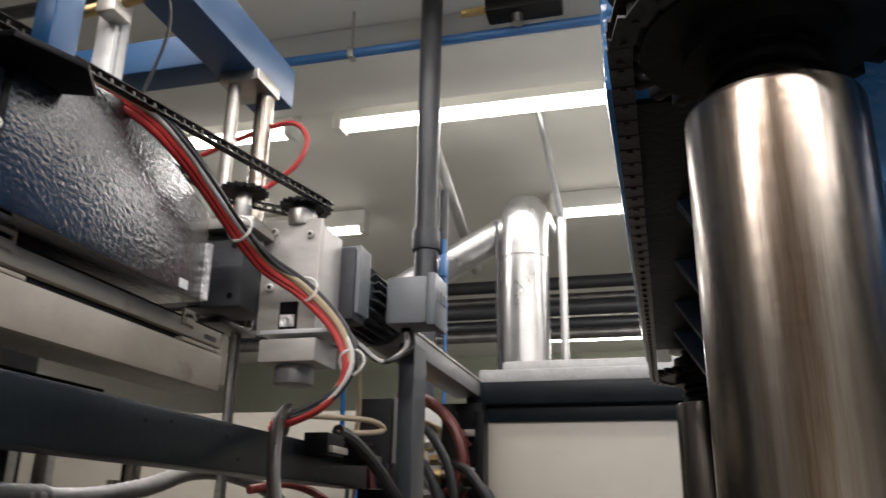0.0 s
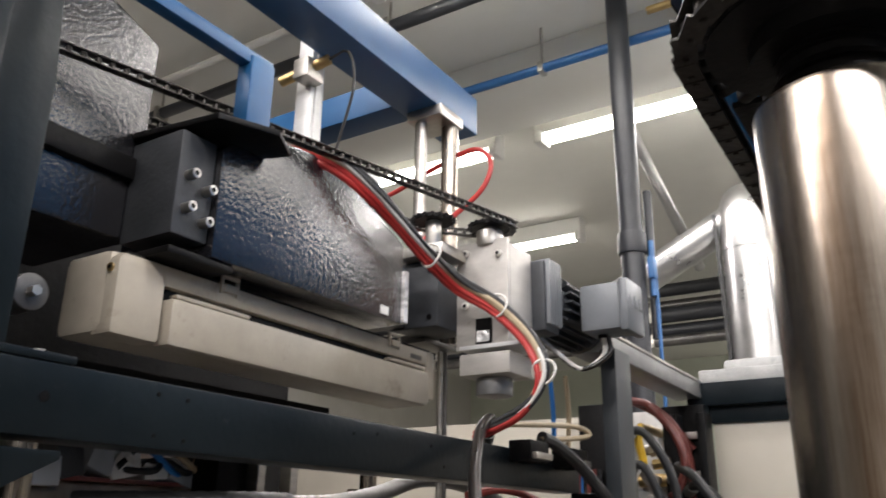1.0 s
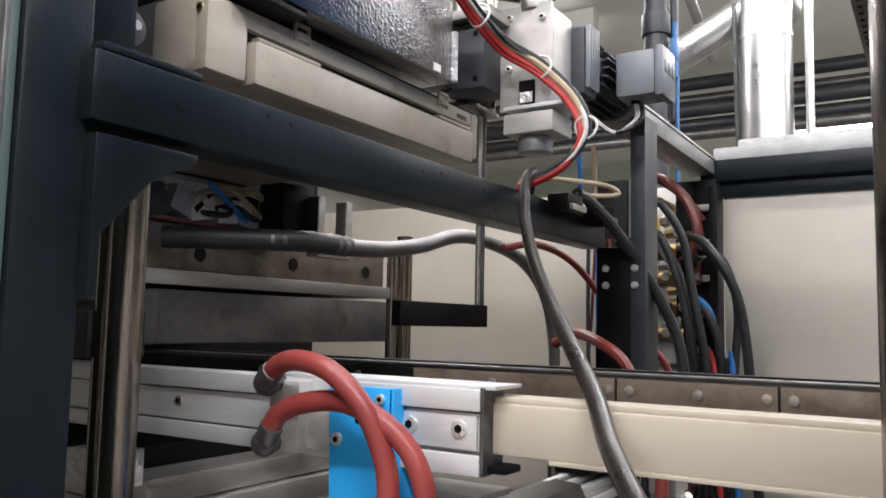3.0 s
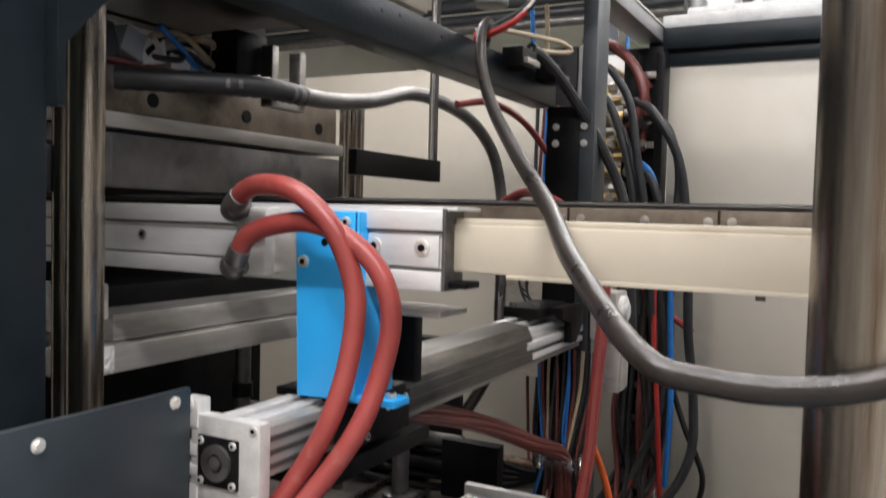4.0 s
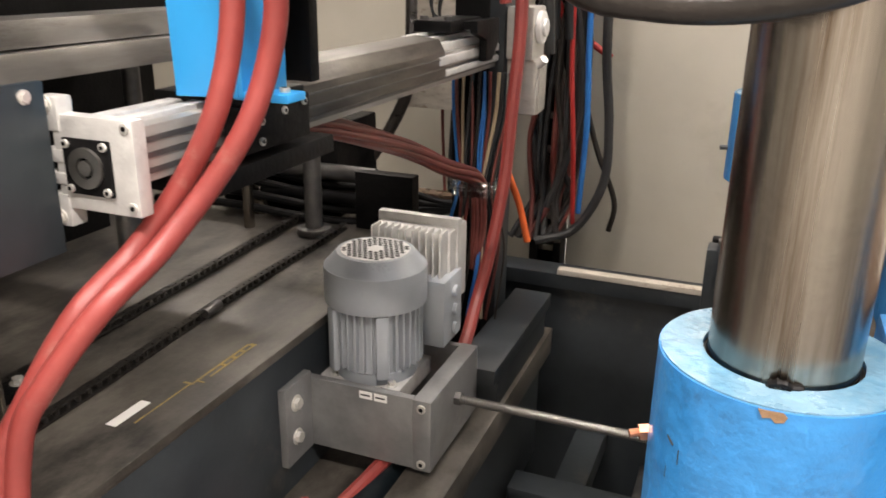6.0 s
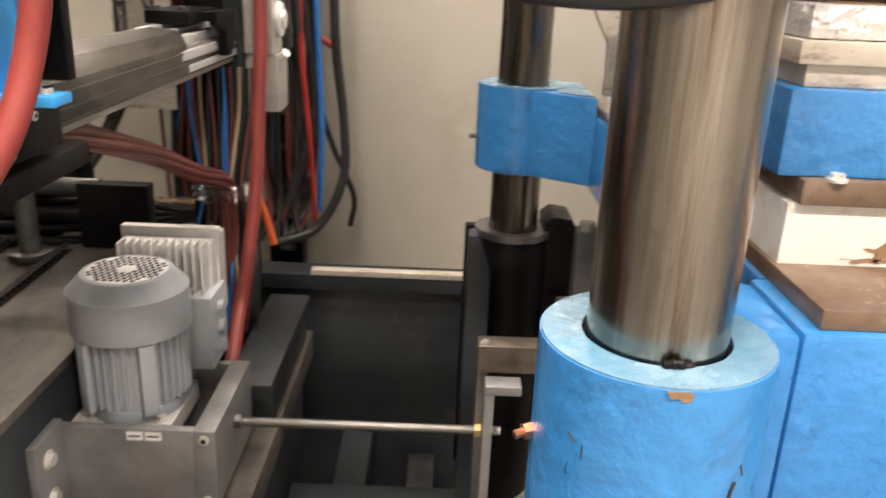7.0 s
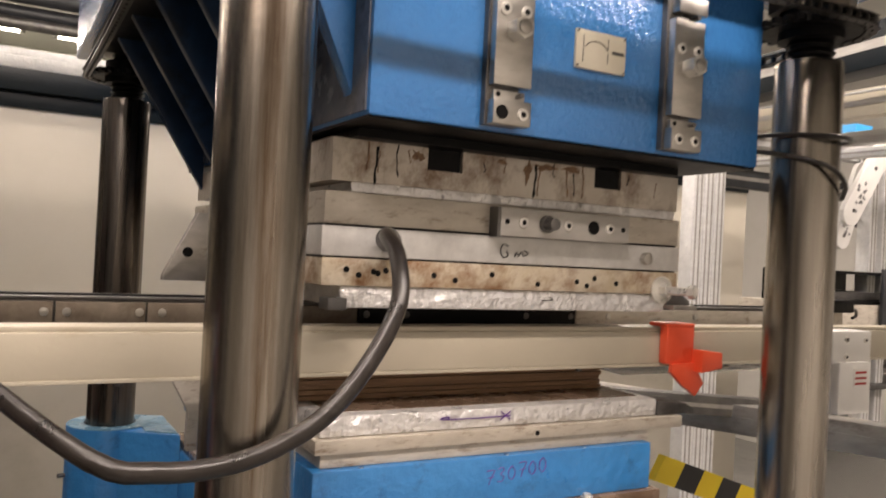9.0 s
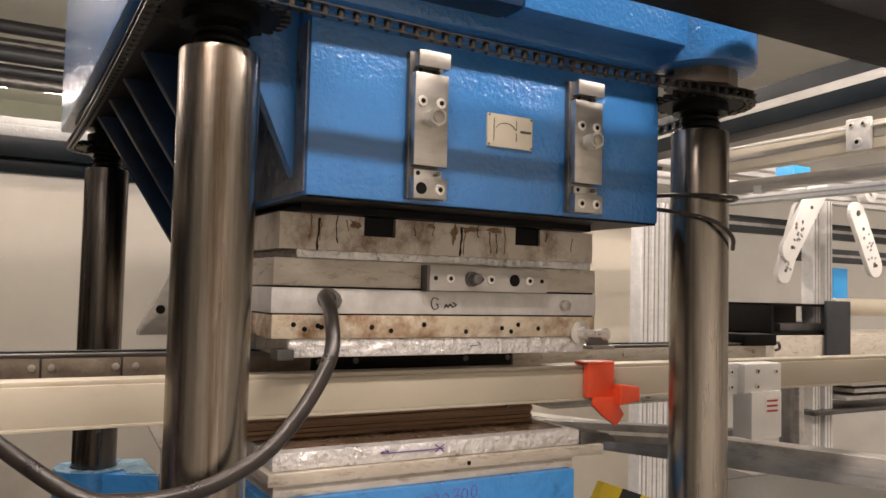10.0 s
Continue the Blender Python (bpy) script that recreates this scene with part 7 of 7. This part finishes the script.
cable("maroon_hose", [(-0.66, 2.30, 1.92), (-0.637, 2.30, 1.896), (-0.59, 2.30, 1.834), (-0.568, 2.30, 1.749), (-0.594, 2.30, 1.684), (-0.63, 2.32, 1.66)], 0.012, CABLE_MAROON, "dark red hose under the side rail", "hose")
single("valve_backing", Mesh().box(-0.66, -0.535, 2.41, 2.43, 0.9, 1.93, 0.003), BLACK, "dark mounting board behind the hoses", "board")
for k, (x, z) in enumerate(((-0.70, 1.80), (-0.66, 1.76), (-0.68, 1.66), (-0.65, 1.58), (-0.62, 1.72), (-0.60, 1.62), (-0.66, 1.48), (-0.61, 1.45))):
    f = thing("pipe_coupling", (x, 2.38, z), "worn brass and steel pipe coupling", "fitting", "couplings on the valve bank")
    part("body", Mesh().cyl((x - 0.025, 2.38, z), (x + 0.025, 2.38, z + 0.004), 0.015, seg=8), BRASS if k % 2 else STEEL, f)
    part("nut", Mesh().cyl((x + 0.006, 2.38, z - 0.001), (x + 0.024, 2.38, z + 0.004), 0.020, seg=6), STEEL, f)
cable("maroon_hose", [(-0.72, 2.30, 1.94), (-0.66, 2.32, 1.92), (-0.60, 2.36, 1.85), (-0.575, 2.38, 1.74), (-0.59, 2.38, 1.6)], 0.012, CABLE_MAROON, "dark red hose under the side rail", "hose")
cable("maroon_hose", [(-0.76, 2.28, 1.94), (-0.70, 2.32, 1.93), (-0.62, 2.38, 1.87), (-0.57, 2.40, 1.80)], 0.010, CABLE_MAROON, "dark red hose under the side rail", "hose")
cable("blue_line", [(-0.74, 1.80, 1.92), (-0.735, 1.80, 1.84), (-0.735, 1.80, 1.74)], 0.006, CABLE_BLUE, "short blue air line behind the frame")
cable("tan_cable", [(-0.70, 1.80, 1.93), (-0.695, 1.80, 1.84), (-0.70, 1.80, 1.74)], 0.006, CABLE_TAN, "tan cable behind the frame")

# ---------------------------------------------------------------- hall services behind
p = thing("drain_pipe", (-0.78, 2.62, 2.1), "dark grey plastic pipe with a coupling", "pipe")
part("pipe", Mesh().cyl((-0.785, 2.62, 1.2), (-0.785, 2.62, 3.62), 0.042, seg=28), PIPE_GREY, p)
part("coupling", Mesh().cyl((-0.785, 2.62, 2.50), (-0.785, 2.62, 2.58), 0.051, seg=28, bev=0.006), PIPE_GREY, p)
part("valve", Mesh().box(-0.730, -0.706, 2.60, 2.64, 2.40, 2.48, 0.006).cyl((-0.718, 2.62, 2.34), (-0.718, 2.62, 2.54), 0.010, seg=12), PIPE_BLUE, p, "blue valve body")
single("air_drop", Mesh().cyl((-0.715, 2.64, 1.2), (-0.715, 2.64, 2.40), 0.007, seg=12), PIPE_BLUE, "thin blue air drop pipe", "pipe")
single("grey_pipe", Mesh().cyl((-0.735, 2.67, 2.2), (-0.735, 2.67, 2.75), 0.016, seg=14), PIPE_GREY, "thin grey pipe beside the drain pipe", "pipe")
cd = thing("air_valve", (-0.4, 2.62, 3.42), "black valve unit with cable on the ceiling pipe", "valve")
part("body", Mesh().box(-0.56, -0.27, 2.56, 2.66, 3.43, 3.52, 0.01), BLACK, cd)
part("knob", Mesh().cyl((-0.44, 2.61, 3.43), (-0.44, 2.61, 3.39), 0.022, seg=16), STEEL_DARK, cd)
part("stub", Mesh().cyl((-0.56, 2.61, 3.47), (-0.66, 2.61, 3.47), 0.016, seg=12), BRASS, cd)
part("bracket", Mesh().box(-0.30, -0.285, 2.60, 2.62, 3.52, 3.62), STEEL, cd)
DX, DY, DR = -0.655, 4.0, 0.125
d = thing("air_duct", (DX, DY, 2.05), "shiny galvanised round ventilation duct with an elbow", "duct")
part("riser", Mesh().cyl((DX, DY, 2.045), (DX, DY, 3.06), DR, seg=40), GALV, d)
part("band", Mesh().cyl((DX, DY, 2.90), (DX, DY, 2.93), DR + 0.004, seg=40), GALV, d)
part("elbow", Mesh().tube([(DX, DY, 3.05), (DX, DY + 0.01, 3.12), (DX, DY + 0.09, 3.17), (DX, DY + 0.35, 3.18)], DR, 32), GALV, d)
part("branch", Mesh().cyl((DX - 0.05, DY + 0.02, 3.10), (DX - 0.75, DY + 0.02, 2.74), 0.085, seg=32), GALV, d)
part("branch_band", Mesh().cyl((DX - 0.30, DY + 0.02, 2.971), (DX - 0.32, DY + 0.02, 2.961), 0.089, seg=32), GALV, d)
part("strap", Mesh().cyl((DX - 0.12, DY - 0.06, 2.05), (DX - 0.135, DY - 0.06, 3.1), 0.012, seg=10), RUBBER, d, "black cable along the duct")
single("thin_conduit", Mesh().cyl((-0.45, 3.95, 2.045), (-0.45, 3.95, 3.15), 0.020, seg=16), GALV, "thin white conduit beside the duct", "pipe")
single("hanger_rod", Mesh().cyl((-0.45, 3.95, 3.10), (-0.52, 3.7, 3.62), 0.018, seg=12), GALV, "galvanised hanger rod to the ceiling", "pipe")
single("cable_tray", Mesh().cyl((-1.05, 3.4, 3.50), (-1.05, 4.6, 3.05), 0.03, seg=14), GALV, "galvanised conduit with clamps under the ceiling", "pipe")
for k in range(5):
    y, z, r = 6.3 + 0.10 * (k % 2), 3.02 + 0.105 * k, 0.045 + 0.008 * (k % 3)
    sp = thing("service_pipe", (0, y, z), "dark insulated service pipe hung under the ceiling", "pipe", "service pipes under the ceiling")
    part("tube", Mesh().cyl((-5.6, y, z), (6.6, y, z), r, seg=16), PIPE_GREY if k % 3 else STEEL_DARK, sp)
    for x in (-4.0, -1.9, 0.45, 3.0):
        part("hanger", Mesh().box(x - 0.02, x + 0.02, y - r - 0.01, y + r + 0.01, z - r - 0.006, z + r + 0.006, 0.003).cyl((x, y, z), (x, y, 3.62), 0.008, seg=8), STEEL, sp)


# ---------------------------------------------------------------- stacking machine


def profile_bar(name, a, b, w, h, mat, parent, label=""):
    """A grooved square bar from a to b, w wide and h high."""
    a, b = Vector(a), Vector(b)
    d = b - a
    turn = Matrix.Translation(a) @ d.to_track_quat("X", "Z").to_matrix().to_4x4()
    bar = part(name, Mesh().box(0, d.length, -w / 2, w / 2, -h / 2, h / 2, 0.004, turn), mat, parent, label)
    for side in (-1, 1):
        part("groove", Mesh().box(0.002, d.length - 0.002, side * w / 2 - 0.0015, side * w / 2 + 0.0015, -h * 0.10, h * 0.10, 0, turn), ALU_WORN, bar)
    return bar


def swing_arm(parent, x, y, z, half, lean, wide):
    m = Matrix.Translation((x, y, z)) @ Matrix.Rotation(radians(lean), 4, "Y")
    ends = [(wide * math.cos(a), half - wide + wide * math.sin(a)) for a in [math.pi * k / 8 for k in range(9)]]
    ends += [(-p, -q) for p, q in ends]
    body = Mesh().prism(ends, "y", -0.010, 0.010, 0.003)
    bmesh.ops.transform(body.bm, matrix=m, verts=body.bm.verts)
    arm = part("swing_arm", body, WHITE_PAINT, parent, "pale drilled swing arm with print")
    rng = random.Random(int(lean) + 90)
    for q in (0.72, 0.30, -0.70):
        c = m @ Vector((0, -0.010, half * q))
        part("hole", Mesh().cyl(c + Vector((0, 0.001, 0)), c + Vector((0, -0.002, 0)), 0.012 if q > 0.5 else 0.007, seg=12), STEEL_DARK, arm)
    stain = Mesh()
    for k in range(14):
        px, pz = rng.uniform(-0.7, 0.7) * wide, rng.uniform(-0.75, 0.1) * half
        stain.box(px - 0.006, px + rng.uniform(0.002, 0.010), -0.0112, -0.0098, pz - 0.004, pz + rng.uniform(0.002, 0.008), 0, m)
    part("worn_print", stain, GREY_STEEL, arm, "worn unreadable dark print")


def right_machine():
    t = thing("stacker_frame", (2.4, 1.4, 0.0), "pale aluminium profile frame of the stacking machine", "machine frame")
    for x, y, z1 in ((1.865, 1.60, 1.86), (1.915, 1.60, 1.86), (1.965, 1.60, 1.86), (2.82, 1.60, 1.98), (2.90, 1.60, 1.98)):
        u = part("upright", Mesh().box(x - 0.024, x + 0.024, y - 0.028, y + 0.028, -0.3, z1, 0.004), ALU, t)
        for dx in (-0.010, 0.010):
            part("groove", Mesh().box(x + dx - 0.003, x + dx + 0.003, y - 0.0295, y - 0.0275, 0.0, z1 - 0.002), ALU_WORN, u)
    profile_bar("conveyor_beam", (2.235, 1.75, 2.032), (2.16, 0.45, 2.032), 0.06, 0.088, CREAM, t, "pale conveyor side beam")
    part("beam_strip", Mesh().box(2.142, 2.152, 0.50, 1.70, 2.055, 2.062, 0.001), ALU, t)
    profile_bar("lower_rail", (2.215, 1.75, 1.880), (2.25, 0.45, 1.880), 0.05, 0.030, ALU, t)
    profile_bar("crossbar", (2.32, 1.62, 1.945), (2.32, 0.60, 1.945), 0.04, 0.045, ALU_WORN, t)
    profile_bar("crossbar", (1.9, 1.66, 1.965), (4.3, 1.66, 1.965), 0.05, 0.05, ALU, t)
    profile_bar("crossbar", (2.0, 1.95, 2.11), (4.3, 1.95, 2.11), 0.05, 0.06, ALU, t)
    profile_bar("dark_crossbar", (2.10, 1.80, 1.838), (4.3, 1.80, 1.838), 0.05, 0.070, MOTOR_DARK, t)
    profile_bar("crossbar", (2.9, 1.72, 1.72), (4.3, 1.72, 1.72), 0.05, 0.06, MOTOR_DARK, t)
    profile_bar("dark_beam", (2.03, 1.9, 2.105), (1.80, 0.45, 2.105), 0.10, 0.125, NAVY, t, "dark painted overhead beam")
    bp = part("bearing_plate", Mesh().box(2.135, 2.150, 0.905, 0.985, 1.985, 2.085, 0.003), ALU_CAST, t)
    for y, z in ((0.925, 2.065), (0.965, 2.065), (0.945, 2.010)):
        socket_bolt(t, (2.135, y, z), (-1, 0, 0), 0.009 if z > 2.02 else 0.014, 0.005)
    part("slide_block", Mesh().box(2.62, 2.72, 1.53, 1.62, 1.990, 2.06, 0.004), BLUE_BRACKET, t, "blue slide block")
    part("slide_block", Mesh().box(3.0, 3.10, 1.62, 1.69, 1.52, 1.66, 0.004), BLUE_BRACKET, t, "blue slide block")
    part("pulley", Mesh().cyl((2.86, 1.40, 1.955), (2.86, 1.36, 1.955), 0.042, seg=28, bev=0.003).cyl((2.86, 1.36, 1.955), (2.86, 1.35, 1.955), 0.016, seg=16), WHITE_PAINT, t, "pale pulley on the rail")
    profile_bar("pulley_bar", (2.30, 1.45, 1.925), (3.6, 1.45, 1.965), 0.04, 0.040, ALU, t)
    part("linkage", Mesh().tube([(2.42, 1.46, 1.90), (2.48, 1.45, 1.925), (2.56, 1.45, 1.93), (2.60, 1.46, 1.90)], 0.016, 10), STEEL, t)
    swing_arm(t, 2.52, 1.47, 1.74, 0.170, 22, 0.040)
    swing_arm(t, 2.50, 1.40, 1.824, 0.195, 36, 0.045)
    swing_arm(t, 2.88, 1.40, 1.765, 0.165, -29, 0.045)
    part("clear_pane", Mesh().box(1.6, 3.4, 1.05, 1.056, 0.55, 1.0, 0.001), PLASTIC_CLEAR, t)
    profile_bar("lower_bar", (1.30, 1.55, 1.105), (1.98, 0.10, 1.105), 0.07, 0.075, ALU_WORN, t, "worn aluminium cross bar")
    profile_bar("lower_bar", (1.0, 1.25, 1.165), (1.72, 1.02, 1.120), 0.05, 0.05, STEEL_DARK, t)
    b = thing("dark_crate", (2.85, 1.6, 1.28), "black open box on the stacking machine", "box")
    part("box", Mesh().box(2.471, 2.97, 1.78, 1.80, 1.379, 1.503, 0.003).box(2.471, 2.97, 1.52, 1.80, 1.379, 1.392, 0.003).box(2.471, 2.485, 1.52, 1.80, 1.379, 1.503, 0.003)
         .box(2.471, 2.97, 1.52, 1.80, 1.492, 1.503, 0.003), BLACK, b)
    part("tray", Mesh().box(2.55, 2.90, 1.54, 1.70, 1.393, 1.425, 0.006), STEEL_DARK, b)
    part("side", Mesh().box(2.753, 2.906, 1.478, 1.492, 1.272, 1.517, 0.003), MOTOR_DARK, b, "dark grey hanging flap")
    part("shelf", Mesh().box(2.462, 4.0, 1.50, 1.90, 1.280, 1.378, 0.004), MOULD_STEEL, b)
    part("roll", Mesh().cyl((2.98, 1.62, 1.492), (4.0, 1.62, 1.492), 0.038, seg=20), CREAM, b)
    st = thing("plate_stack", (2.9, 1.5, 0.9), "stack of dull steel plates on the machine shelf", "plates")
    for k, (x0, x1, z) in enumerate(((2.95, 3.45, 1.165), (2.98, 3.5, 1.135), (2.94, 3.48, 1.105), (2.75, 3.6, 1.05))):
        part("plate", Mesh().box(x0, x1, 1.50 + 0.01 * k, 1.75, z, z + 0.018, 0.003), ALU_WORN if k < 3 else STEEL_DARK, st)
    for x in (2.62, 2.68):
        part("leg", Mesh().box(x, x + 0.03, 1.55, 1.60, -0.28, 1.28, 0.003), STEEL_DARK if x < 2.65 else ALU_WORN, st)
    s = thing("hazard_bar", (1.2, 0.9, 1.0), "yellow and black hazard-striped bar", "bar")
    d0, d1 = Vector((1.085, 0.90, 1.085)), Vector((1.62, 0.90, 0.90))
    for k in range(9):
        p, q = d0.lerp(d1, k / 9), d0.lerp(d1, (k + 1) / 9)
        part("stripe", Mesh().prism([(p.x, p.z), (q.x, q.z), (q.x - 0.03, q.z - 0.05), (p.x - 0.03, p.z - 0.05)], "y", 0.89, 0.91), TAPE_BLACK if k % 2 else TAPE_YELLOW, s)


right_machine()
w = thing("overhead_beam", (1.2, 0.2, 1.9), "dark overhead machine beam above the press", "beam")
part("beam", Mesh().box(0.55, 2.6, 0.12, 0.26, 1.925, 2.12, 0.006), BLACK, w)
cable("wire_tie", [(0.905, 0.60, 1.71), (0.90, 0.50, 1.705), (0.93, 0.43, 1.70), (0.985, 0.43, 1.70), (1.012, 0.47, 1.70), (1.01, 0.55, 1.70)], 0.004, HOSE_GREY, "grey wire tied round the press column")
cable("wire_tie", [(0.90, 0.60, 1.69), (0.895, 0.50, 1.675), (0.93, 0.432, 1.655), (0.975, 0.430, 1.63), (1.012, 0.46, 1.61)], 0.004, HOSE_GREY, "grey wire tied round the press column")
